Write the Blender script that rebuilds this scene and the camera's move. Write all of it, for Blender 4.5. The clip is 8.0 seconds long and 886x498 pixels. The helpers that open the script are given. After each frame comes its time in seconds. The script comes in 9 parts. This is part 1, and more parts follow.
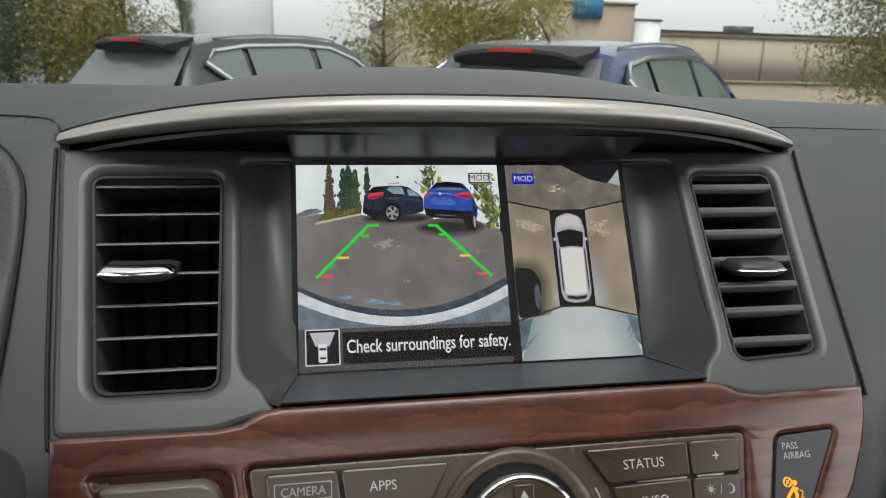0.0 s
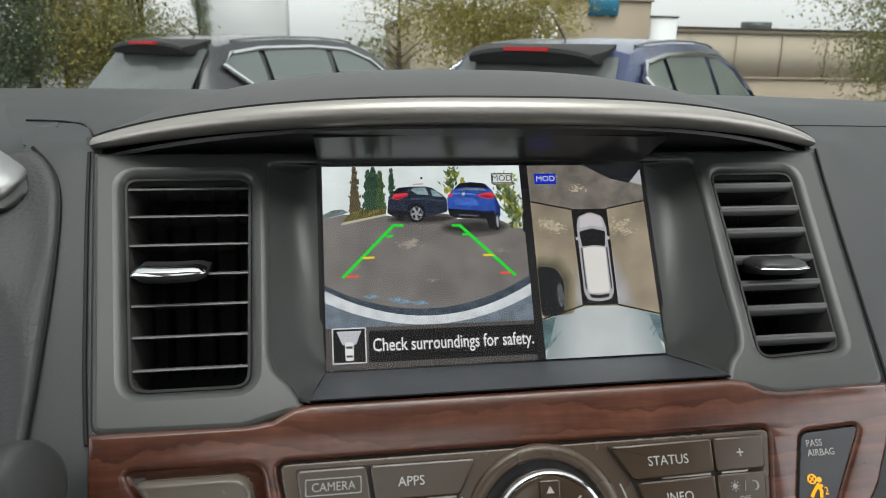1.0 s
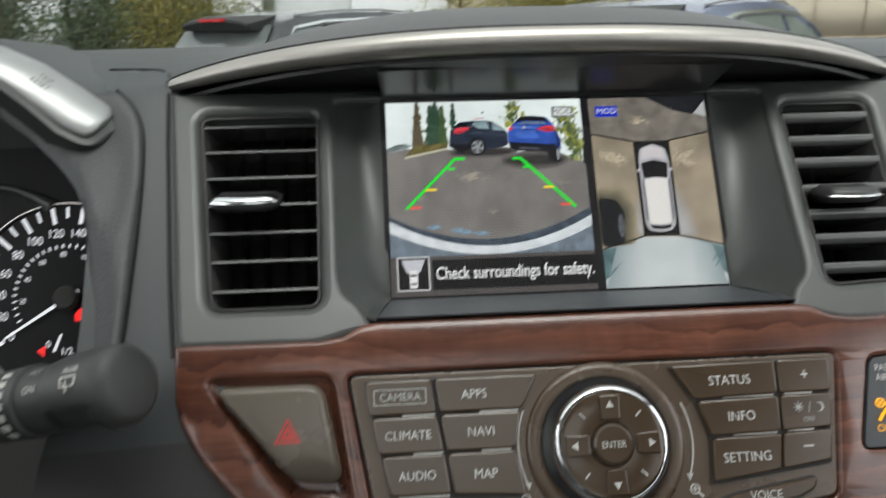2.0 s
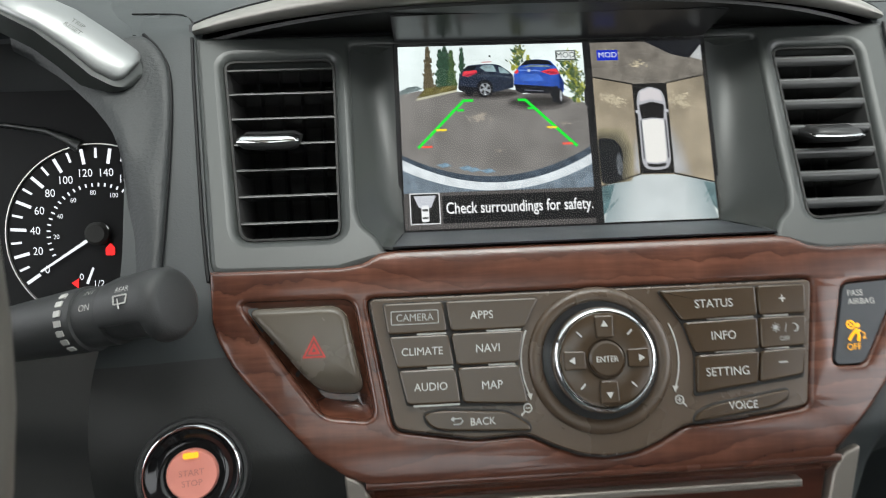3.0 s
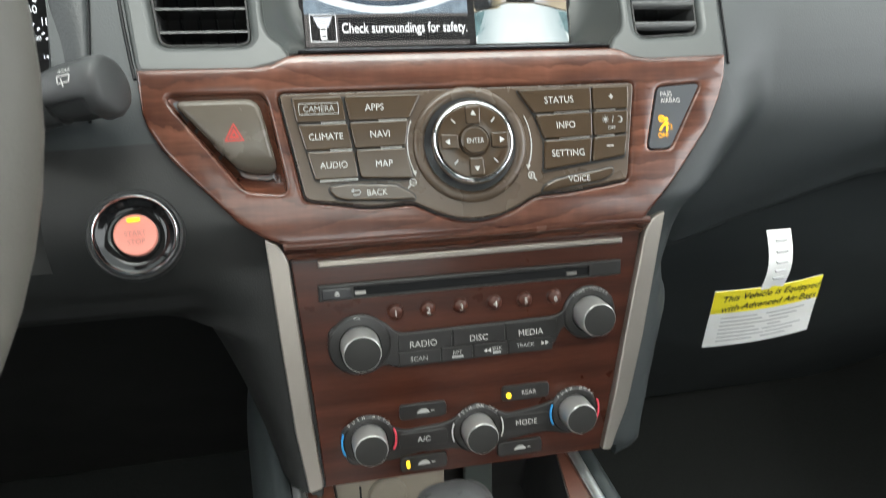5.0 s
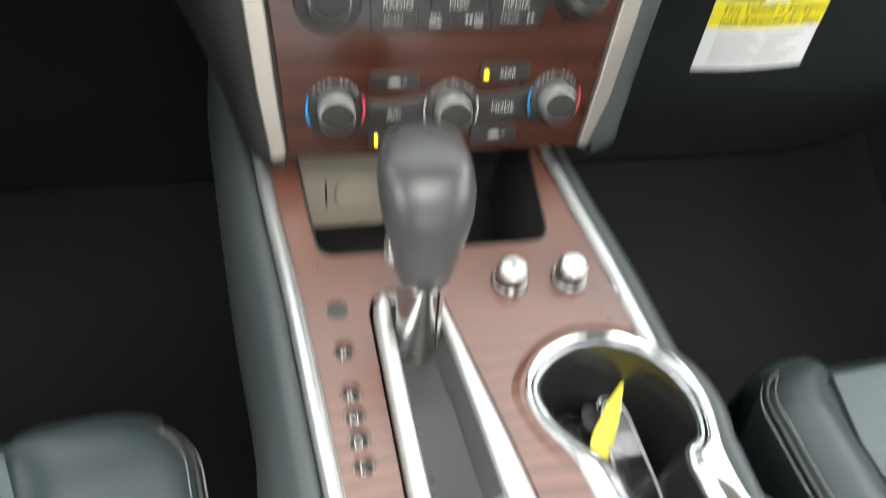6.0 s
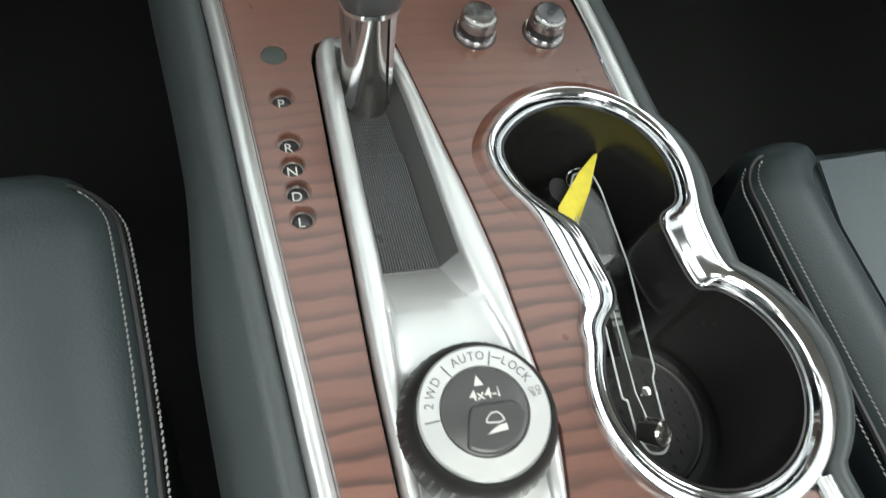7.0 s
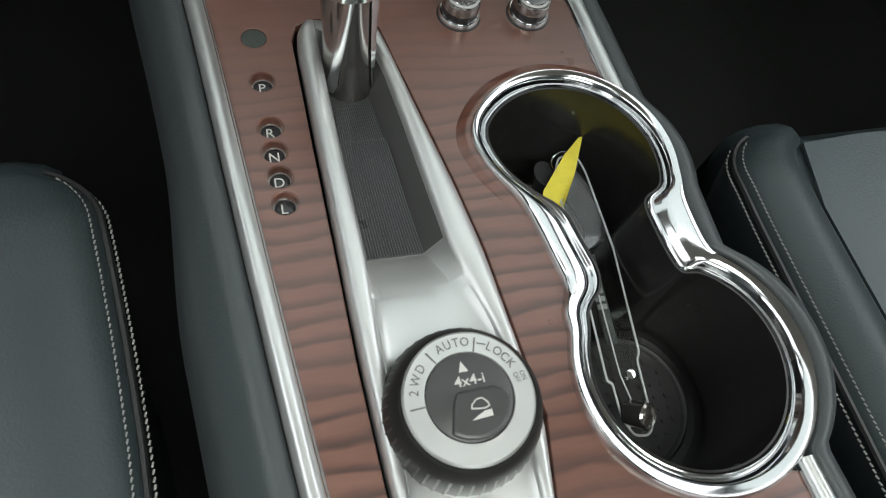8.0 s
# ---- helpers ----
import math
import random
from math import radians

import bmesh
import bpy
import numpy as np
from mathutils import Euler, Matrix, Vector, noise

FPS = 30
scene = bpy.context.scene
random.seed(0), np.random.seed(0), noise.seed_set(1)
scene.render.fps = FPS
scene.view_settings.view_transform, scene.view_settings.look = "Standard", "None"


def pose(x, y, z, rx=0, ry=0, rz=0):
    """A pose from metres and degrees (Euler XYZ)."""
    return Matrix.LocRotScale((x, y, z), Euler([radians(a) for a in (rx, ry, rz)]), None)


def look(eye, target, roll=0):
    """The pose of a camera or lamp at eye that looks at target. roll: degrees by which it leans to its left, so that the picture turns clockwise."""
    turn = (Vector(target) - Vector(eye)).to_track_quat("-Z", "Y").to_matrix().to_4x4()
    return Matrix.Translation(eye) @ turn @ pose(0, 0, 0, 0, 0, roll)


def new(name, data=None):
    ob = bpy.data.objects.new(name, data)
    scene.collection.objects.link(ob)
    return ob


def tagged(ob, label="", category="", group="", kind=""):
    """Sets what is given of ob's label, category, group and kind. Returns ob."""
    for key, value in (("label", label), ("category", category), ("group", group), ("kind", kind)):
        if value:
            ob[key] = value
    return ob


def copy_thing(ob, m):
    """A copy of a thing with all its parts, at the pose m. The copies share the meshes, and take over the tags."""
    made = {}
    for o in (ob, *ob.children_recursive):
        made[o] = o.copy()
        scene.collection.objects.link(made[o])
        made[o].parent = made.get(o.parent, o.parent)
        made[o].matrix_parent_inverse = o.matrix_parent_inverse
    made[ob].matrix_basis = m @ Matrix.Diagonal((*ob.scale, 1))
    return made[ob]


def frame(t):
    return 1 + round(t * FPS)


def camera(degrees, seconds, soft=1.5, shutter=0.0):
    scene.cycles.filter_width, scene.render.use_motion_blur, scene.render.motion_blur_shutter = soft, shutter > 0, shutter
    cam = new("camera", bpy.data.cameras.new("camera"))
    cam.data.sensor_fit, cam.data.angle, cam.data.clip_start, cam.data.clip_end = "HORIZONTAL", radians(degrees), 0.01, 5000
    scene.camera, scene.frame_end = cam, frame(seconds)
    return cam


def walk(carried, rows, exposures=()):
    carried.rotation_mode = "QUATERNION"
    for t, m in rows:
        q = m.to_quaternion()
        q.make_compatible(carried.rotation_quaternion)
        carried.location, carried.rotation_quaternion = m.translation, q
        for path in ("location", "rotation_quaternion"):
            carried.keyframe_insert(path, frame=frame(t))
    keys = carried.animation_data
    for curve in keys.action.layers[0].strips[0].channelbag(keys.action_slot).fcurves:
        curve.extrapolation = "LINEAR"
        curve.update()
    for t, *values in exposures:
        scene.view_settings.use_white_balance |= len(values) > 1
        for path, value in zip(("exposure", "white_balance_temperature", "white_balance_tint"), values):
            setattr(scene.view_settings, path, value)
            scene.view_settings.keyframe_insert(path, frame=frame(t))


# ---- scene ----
cam = camera(64.77, 8.0, 0.5, 0.6)
cam.data.dof.use_dof, cam.data.dof.focus_distance, cam.data.dof.aperture_fstop = True, 0.42, 20.0
PATH = [
    (0, (-0.07819, -0.00002, 1.33559), (0.01200, 0.47259, 1.19955), 1.68),
    (0.5, (-0.07813, -0.00104, 1.33921), (0.00571, 0.47211, 1.20101), 1.42),
    (1, (-0.08299, -0.00398, 1.33696), (-0.00403, 0.47045, 1.20030), 1.05),
    (1.5, (-0.08699, -0.00842, 1.33313), (-0.01338, 0.46535, 1.19129), 0.58),
    (2, (-0.08377, -0.01850, 1.31905), (-0.05047, 0.45569, 1.16401), -0.96),
    (2.2, (-0.08509, -0.02425, 1.31639), (-0.06294, 0.44749, 1.15218), -0.61),
    (3.3, (-0.08982, -0.06004, 1.32302), (-0.04721, 0.39886, 1.12912), -1.73),
    (3.5, (-0.09112, -0.07064, 1.32192), (-0.02337, 0.38401, 1.12518), -2.15),
    (3.7, (-0.09661, -0.07450, 1.32759), (-0.01682, 0.37368, 1.12080), -2.13),
    (4, (-0.10105, -0.08245, 1.33165), (0.01065, 0.35403, 1.11483), -1.43),
    (4.5, (-0.10799, -0.12079, 1.31868), (0.00433, 0.30754, 1.08648), 1.80),
    (4.7, (-0.10479, -0.12972, 1.30898), (-0.00365, 0.29697, 1.06876), 2.06),
    (5.8, (-0.09930, -0.15717, 1.25467), (0.00933, 0.20577, 0.92837), 5.68),
    (6, (-0.10201, -0.16289, 1.22538), (0.00717, 0.16556, 0.86455), 9.13),
    (6.2, (-0.09760, -0.16524, 1.20280), (0.00903, 0.13241, 0.81545), 11.61),
    (6.5, (-0.09387, -0.16986, 1.18312), (0.01657, 0.10221, 0.77842), 12.83),
    (7, (-0.08672, -0.17625, 1.16530), (0.02955, 0.06289, 0.74187), 16.13),
    (7.5, (-0.08528, -0.17508, 1.16431), (0.03755, 0.05112, 0.73565), 18.16),
    (8, (-0.08488, -0.17406, 1.16532), (0.03836, 0.05121, 0.73629), 18.03),
]
walk(cam, [(t, look(eye, target, roll)) for t, eye, target, roll in PATH], [(0, 1.86, 6500, 10), (0.6, 1.90, 6490, 10), (1.5, 1.94, 6470, 9), (2.2, 2.13, 6450, 9), (3.5, 2.42, 6350, 6), (4.7, 2.84, 6350, 5), (6.0, 3.5, 6500, 8), (6.2, 3.4, 6450, 7), (6.5, 3.08, 6400, 6), (7.0, 2.66, 6400, 5), (7.3, 2.48, 6400, 5), (7.6, 2.34, 6400, 5), (8, 2.12, 6400, 5)])

# ---- light ----
SCREEN = 0.245
world = bpy.data.worlds.new("overcast")
scene.world = world
world.use_nodes = True
wn, wl = world.node_tree.nodes, world.node_tree.links
sky = wn.new("ShaderNodeTexSky")
sky.sky_type = "NISHITA"
sky.sun_disc = False
sky.sun_elevation, sky.sun_rotation = radians(65), radians(165)
sky.air_density, sky.dust_density = 1.0, 4.0
grey = wn.new("ShaderNodeHueSaturation")
grey.inputs["Saturation"].default_value = 0.12
wl.new(sky.outputs["Color"], grey.inputs["Color"])
cloud = wn.new("ShaderNodeMix")
cloud.data_type = "RGBA"
cloud.inputs["Factor"].default_value = 0.65
cloud.inputs["B"].default_value = (2.0, 2.0, 2.0, 1)
wl.new(grey.outputs["Color"], cloud.inputs["A"])
wl.new(cloud.outputs["Result"], wn["Background"].inputs["Color"])
wn["Background"].inputs["Strength"].default_value = 0.245

sun = new("sun", bpy.data.lights.new("sun", "SUN"))
sun.data.energy, sun.data.angle, sun.data.color = 0.95, radians(50), (1.0, 0.97, 0.92)
sun.matrix_world = look((0.26, -0.966, 2.14), (0, 0, 0))


# ---- materials ----
def mat(name, colour, rough=0.5, metal=0.0, vary=0.12, scale=40.0, bump=0.0, bscale=600.0, coat=0.0, spec=0.5, stretch=(1, 1, 1), rvary=0.08):
    """A painted, moulded or metal surface: blotches at a coarse scale, grain at a fine one."""
    m = bpy.data.materials.new(name)
    m.use_nodes = True
    n, l = m.node_tree.nodes, m.node_tree.links
    b = n["Principled BSDF"]
    tc, mp = n.new("ShaderNodeTexCoord"), n.new("ShaderNodeMapping")
    mp.inputs["Scale"].default_value = stretch
    l.new(tc.outputs["Object"], mp.inputs["Vector"])
    a, f = n.new("ShaderNodeTexNoise"), n.new("ShaderNodeTexNoise")
    a.inputs["Scale"].default_value, f.inputs["Scale"].default_value = scale, bscale
    a.inputs["Detail"].default_value, f.inputs["Detail"].default_value = 4, 2
    for t in (a, f):
        l.new(mp.outputs["Vector"], t.inputs["Vector"])
    mix = n.new("ShaderNodeMix")
    mix.data_type = "RGBA"
    c = Vector(colour)
    mix.inputs["A"].default_value = (*(c * (1 - vary)), 1)
    mix.inputs["B"].default_value = (*[min(1, v * (1 + vary)) for v in c], 1)
    l.new(a.outputs["Fac"], mix.inputs["Factor"])
    l.new(mix.outputs["Result"], b.inputs["Base Color"])
    rr = n.new("ShaderNodeMapRange")
    rr.inputs["To Min"].default_value, rr.inputs["To Max"].default_value = max(0.02, rough - rvary), min(1, rough + rvary)
    l.new(a.outputs["Fac"], rr.inputs["Value"])
    l.new(rr.outputs["Result"], b.inputs["Roughness"])
    b.inputs["Metallic"].default_value = metal
    b.inputs["Coat Weight"].default_value = coat
    b.inputs["Coat Roughness"].default_value = 0.12
    b.inputs["Specular IOR Level"].default_value = spec
    if bump:
        bp = n.new("ShaderNodeBump")
        bp.inputs["Strength"].default_value, bp.inputs["Distance"].default_value = bump, 0.0004
        l.new(f.outputs["Fac"], bp.inputs["Height"])
        l.new(bp.outputs["Normal"], b.inputs["Normal"])
    return m


def grain(name, dark, mid, light, ring=28.0, along=(1, 0.12, 0.12), warp=2.4, rough=0.3, coat=0.5, turn=0.0, saw=False, depth=0.55, dscale=1.6, calm=None, streak=0.0):
    """Varnished wood: warped rings, fine pores and slow patches; saw: ripple figure with sharp dark lines."""
    m = mat(name, mid, rough, coat=coat)
    n, l = m.node_tree.nodes, m.node_tree.links
    b = n["Principled BSDF"]
    tc, mp = n.new("ShaderNodeTexCoord"), n.new("ShaderNodeMapping")
    mp.inputs["Scale"].default_value = along
    mp.inputs["Rotation"].default_value = (0, 0, turn)
    geo = n.new("ShaderNodeNewGeometry")
    l.new(geo.outputs["Position"], mp.inputs["Vector"])

    def math2(op, a, bb, c=None):
        k = n.new("ShaderNodeMath")
        k.operation = op
        for i, v in enumerate((a, bb, c)):
            if v is None:
                continue
            if isinstance(v, (int, float)):
                k.inputs[i].default_value = v
            else:
                l.new(v, k.inputs[i])
        return k.outputs[0]

    w = n.new("ShaderNodeTexWave")
    w.wave_type, w.bands_direction = "BANDS", "Y"
    w.wave_profile = "SAW" if saw else "SIN"
    w.inputs["Scale"].default_value, w.inputs["Distortion"].default_value = ring, warp
    w.inputs["Detail"].default_value, w.inputs["Detail Scale"].default_value = 3, dscale
    l.new(mp.outputs["Vector"], w.inputs["Vector"])
    fine = n.new("ShaderNodeMapping")
    fine.inputs["Scale"].default_value = (0.10, 1, 1)
    l.new(geo.outputs["Position"], fine.inputs["Vector"])
    pores, slow = n.new("ShaderNodeTexNoise"), n.new("ShaderNodeTexNoise")
    pores.inputs["Scale"].default_value, pores.inputs["Detail"].default_value = 900, 4
    slow.inputs["Scale"].default_value, slow.inputs["Detail"].default_value = 22, 3
    l.new(fine.outputs["Vector"], pores.inputs["Vector"])
    l.new(mp.outputs["Vector"], slow.inputs["Vector"])
    ramp = n.new("ShaderNodeValToRGB")
    e = ramp.color_ramp.elements
    e[0].color, e[1].color = (*dark, 1), (*light, 1)
    e[0].position, e[1].position = 0.1, 0.95
    x = e.new(0.5)
    x.color = (*mid, 1)
    figure = w.outputs["Fac"]
    if saw:
        # the figure swells and fades in slow patches
        rise, fall = n.new("ShaderNodeMapRange"), n.new("ShaderNodeMapRange")
        for k, lim in ((rise, (0.0, 0.55, 0.0, 1.0)), (fall, (0.86, 1.0, 1.0, 0.25))):
            k.interpolation_type = "SMOOTHSTEP"
            for nm, v in zip(("From Min", "From Max", "To Min", "To Max"), lim):
                k.inputs[nm].default_value = v
            l.new(figure, k.inputs["Value"])
        figure = math2("MULTIPLY", rise.outputs["Result"], fall.outputs["Result"])
        amount = math2("MULTIPLY_ADD", slow.outputs["Fac"], 1.6, -0.25)
        if calm:
            sep, cr = n.new("ShaderNodeSeparateXYZ"), n.new("ShaderNodeMapRange")
            l.new(geo.outputs["Position"], sep.inputs["Vector"])
            cr.inputs["From Min"].default_value, cr.inputs["From Max"].default_value = calm
            cr.inputs["To Min"].default_value, cr.inputs["To Max"].default_value = 1.0, 0.12
            l.new(sep.outputs["Y"], cr.inputs["Value"])
            amount = math2("MULTIPLY", amount, cr.outputs["Result"])
        figure = math2("MULTIPLY_ADD", math2("SUBTRACT", figure, 0.65), math2("MULTIPLY", amount, depth), 0.42)
    else:
        figure = math2("MULTIPLY_ADD", figure, depth, 0.03)
    figure = math2("MULTIPLY_ADD", math2("SUBTRACT", pores.outputs["Fac"], 0.5), 0.22 if saw else 0.40, figure)
    figure = math2("MULTIPLY_ADD", math2("SUBTRACT", slow.outputs["Fac"], 0.5), 0.35, figure)
    if streak:
        # long drawn-out dark lines
        sm, sn = n.new("ShaderNodeMapping"), n.new("ShaderNodeTexNoise")
        sm.inputs["Scale"].default_value = (0.07, 1, 1)
        sn.inputs["Scale"].default_value, sn.inputs["Detail"].default_value = 230, 3
        sn.inputs["Distortion"].default_value = 0.6
        l.new(geo.outputs["Position"], sm.inputs["Vector"])
        l.new(sm.outputs["Vector"], sn.inputs["Vector"])
        figure = math2("MULTIPLY_ADD", math2("SUBTRACT", sn.outputs["Fac"], 0.5), streak, figure)
    if not saw:
        figure = math2("ADD", figure, 0.15 if not streak else 0.24)
    l.new(figure, ramp.inputs["Fac"])
    l.new(ramp.outputs["Color"], b.inputs["Base Color"])
    return m


def figured(name, dark, mid, light, rough=0.3, coat=0.4):
    """Varnished burr-like veneer: long wandering contour lines with jagged crests, pores and slow patches."""
    m = mat(name, mid, rough, coat=coat)
    n, l = m.node_tree.nodes, m.node_tree.links
    b = n["Principled BSDF"]
    geo = n.new("ShaderNodeNewGeometry")

    def noise_of(scale, stretch, detail, distort=0.0):
        mp, t = n.new("ShaderNodeMapping"), n.new("ShaderNodeTexNoise")
        mp.inputs["Scale"].default_value = stretch
        t.inputs["Scale"].default_value, t.inputs["Detail"].default_value, t.inputs["Distortion"].default_value = scale, detail, distort
        l.new(geo.outputs["Position"], mp.inputs["Vector"])
        l.new(mp.outputs["Vector"], t.inputs["Vector"])
        return t.outputs["Fac"]

    def calc(op, *args):
        k = n.new("ShaderNodeMath")
        k.operation = op
        for i, v in enumerate(args):
            if isinstance(v, (int, float)):
                k.inputs[i].default_value = v
            else:
                l.new(v, k.inputs[i])
        return k.outputs[0]

    sep = n.new("ShaderNodeSeparateXYZ")
    l.new(geo.outputs["Position"], sep.inputs["Vector"])
    level = calc("MULTIPLY_ADD", noise_of(11, (0.42, 1, 1), 2, 0.3), 7.0, calc("MULTIPLY", sep.outputs["Z"], 90.0))
    level = calc("MULTIPLY_ADD", noise_of(130, (0.55, 0.35, 0.35), 3), 0.75, level)
    saw = calc("FRACT", level)
    edge = n.new("ShaderNodeValToRGB")
    e = edge.color_ramp.elements
    e[0].position, e[0].color = 0.0, (0.27, 0.27, 0.27, 1)
    e[1].position, e[1].color = 1.0, (0.52, 0.52, 0.52, 1)
    for pos, v in ((0.06, 0.31), (0.20, 0.42), (0.45, 0.50), (0.78, 0.57), (0.94, 0.64)):
        x = e.new(pos)
        x.color = (v, v, v, 1)
    l.new(saw, edge.inputs["Fac"])
    strength = calc("MULTIPLY_ADD", noise_of(16, (0.5, 1, 1), 2), 2.1, -0.45)
    figure = calc("MULTIPLY_ADD", calc("SUBTRACT", edge.outputs["Color"], 0.5), calc("MAXIMUM", strength, 0.12), 0.5)
    figure = calc("MULTIPLY_ADD", calc("SUBTRACT", noise_of(42, (0.6, 1, 1), 3), 0.5), 0.55, figure)
    figure = calc("MULTIPLY_ADD", calc("SUBTRACT", noise_of(900, (0.10, 1, 1), 4), 0.5), 0.22, figure)
    figure = calc("MULTIPLY_ADD", calc("SUBTRACT", noise_of(170, (0.07, 1, 1), 3, 0.9), 0.5), 0.55, figure)
    # cross ripple that shimmers over the figure
    figure = calc("MULTIPLY_ADD", calc("SUBTRACT", noise_of(210, (1.0, 0.10, 0.10), 2), 0.5), 0.16, figure)
    ramp = n.new("ShaderNodeValToRGB")
    r = ramp.color_ramp.elements
    r[0].color, r[1].color = (*dark, 1), (*light, 1)
    r[0].position, r[1].position = 0.10, 0.92
    x = r.new(0.5)
    x.color = (*mid, 1)
    l.new(figure, ramp.inputs["Fac"])
    l.new(ramp.outputs["Color"], b.inputs["Base Color"])
    return m


def glow(name, colour, strength=1.0, vary=0.0, scale=300.0):
    """What gives off light: a lit display area, a telltale."""
    m = bpy.data.materials.new(name)
    m.use_nodes = True
    n, l = m.node_tree.nodes, m.node_tree.links
    b = n["Principled BSDF"]
    b.inputs["Base Color"].default_value = (0.01, 0.01, 0.01, 1)
    b.inputs["Roughness"].default_value = 0.15
    b.inputs["Specular IOR Level"].default_value = 0.12
    b.inputs["Emission Strength"].default_value = strength
    b.inputs["Emission Color"].default_value = (*colour, 1)
    if vary:
        tc, t, mix, wide = n.new("ShaderNodeTexCoord"), n.new("ShaderNodeTexNoise"), n.new("ShaderNodeMix"), n.new("ShaderNodeMapRange")
        t.inputs["Scale"].default_value, t.inputs["Detail"].default_value, t.inputs["Roughness"].default_value = scale, 7, 0.55
        wide.inputs["From Min"].default_value, wide.inputs["From Max"].default_value = 0.30, 0.70
        mix.data_type = "RGBA"
        mix.inputs["A"].default_value = (*[v * (1 - vary) for v in colour], 1)
        mix.inputs["B"].default_value = (*[v * (1 + vary) for v in colour], 1)
        l.new(tc.outputs["Object"], t.inputs["Vector"])
        l.new(t.outputs["Fac"], wide.inputs["Value"])
        l.new(wide.outputs["Result"], mix.inputs["Factor"])
        l.new(mix.outputs["Result"], b.inputs["Emission Color"])
    return m


def pane_mat(name, tint=(1, 1, 1), gloss=0.06):
    """Thin clear sheet: lets light straight through and mirrors a little."""
    m = bpy.data.materials.new(name)
    m.use_nodes = True
    n, l = m.node_tree.nodes, m.node_tree.links
    t, g, x = n.new("ShaderNodeBsdfTransparent"), n.new("ShaderNodeBsdfGlossy"), n.new("ShaderNodeMixShader")
    t.inputs["Color"].default_value = (*tint, 1)
    g.inputs["Roughness"].default_value = 0.02
    x.inputs["Fac"].default_value = gloss
    l.new(t.outputs[0], x.inputs[1])
    l.new(g.outputs[0], x.inputs[2])
    l.new(x.outputs[0], n["Material Output"].inputs["Surface"])
    return m


M_PAD = mat("soft_dash_vinyl", (0.0235, 0.0275, 0.0285), 0.55, bump=0.2, bscale=900, scale=12)
# darker dash plastic: holds the shade of the lower face and brow underside
M_DASHSHADE = mat("shaded_dash_plastic", (0.0095, 0.0097, 0.0091), 0.5, bump=0.25, bscale=1100, scale=14)
M_PEBBLE = mat("pebbled_vinyl", (0.0170, 0.0195, 0.0200), 0.55, bump=0.9, bscale=480, scale=14)
M_HOOD = mat("hood_vinyl", (0.045, 0.047, 0.048), 0.6, bump=0.5, bscale=1100, scale=14)
M_BEZEL = mat("satin_charcoal_plastic", (0.036, 0.0395, 0.0375), 0.36, bump=0.05, bscale=1500, scale=25)
M_BLACK = mat("black_plastic", (0.016, 0.016, 0.016), 0.4, bump=0.1, bscale=900)
M_GLOSS = mat("gloss_black_plastic", (0.02, 0.02, 0.021), 0.14, rvary=0.03)
M_STRIP = mat("smoked_gloss_strip", (0.02, 0.02, 0.021), 0.30, rvary=0.03)
M_WELL = mat("black_gap", (0.036, 0.036, 0.035), 0.7, spec=0.2)
M_SLAT = mat("vent_slat_plastic", (0.055, 0.056, 0.056), 0.24)
M_RAIL = mat("rail_silver_paint", (0.60, 0.615, 0.605), 0.32, 0.85, vary=0.05, bump=0.05, bscale=2500)
M_FLANK = mat("console_flank_vinyl", (0.036, 0.043, 0.044), 0.40, spec=0.55, bump=0.4, bscale=800, scale=18)
M_SATIN = mat("satin_silver_paint", (0.50, 0.48, 0.45), 0.36, 0.85, vary=0.05, bump=0.05, bscale=2500)
M_SILVER = mat("bright_silver_paint", (0.60, 0.61, 0.60), 0.36, 0.85, vary=0.04, bump=0.04, bscale=2500)
M_CHROME = mat("chrome", (0.70, 0.71, 0.72), 0.10, 1.0, vary=0.02, rvary=0.03)
M_RADIO = mat("radio_black_plastic", (0.014, 0.013, 0.012), 0.34, bump=0.06, bscale=1600)
M_KNOBSIDE = mat("pale_silver_knob_paint", (0.52, 0.52, 0.50), 0.32, 0.75, vary=0.04, bump=0.04, bscale=2500)
M_KNOBFACE = mat("dark_knob_face", (0.022, 0.0215, 0.020), 0.45, spec=0.3, bump=0.06, bscale=1600)
M_TRIM = mat("warm_satin_trim_paint", (0.37, 0.335, 0.295), 0.36, 0.85, vary=0.05, bump=0.05, bscale=2500)
M_KNOBTOP = mat("brushed_knob_metal", (0.34, 0.33, 0.31), 0.3, 0.8)
M_PANEL = mat("control_panel_plastic", (0.068, 0.047, 0.031), 0.28, bump=0.1, bscale=1800)
M_BUTTON = mat("button_plastic", (0.049, 0.032, 0.0185), 0.20, bump=0.06, bscale=1600)
M_HAZ = mat("hazard_button_plastic", (0.088, 0.074, 0.057), 0.26, bump=0.06, bscale=1600)
M_INK = mat("white_lettering", (0.46, 0.455, 0.43), 0.5)
M_INKDIM = mat("grey_lettering", (0.32, 0.32, 0.305), 0.5)
M_INKBLACK = mat("black_lettering", (0.02, 0.02, 0.02), 0.5)
M_RED = mat("red_print", (0.42, 0.03, 0.025), 0.45)
M_WOOD = figured("walnut_veneer_fascia", (0.019, 0.0068, 0.0043), (0.076, 0.0270, 0.0160), (0.165, 0.066, 0.040), rough=0.24, coat=0.3)
M_WOODL = grain("walnut_veneer_lower", (0.018, 0.0052, 0.0030), (0.048, 0.0145, 0.0080), (0.082, 0.0270, 0.0155), ring=60, along=(0.05, 1, 1), warp=2.0, coat=0.15, depth=0.26, streak=0.42)
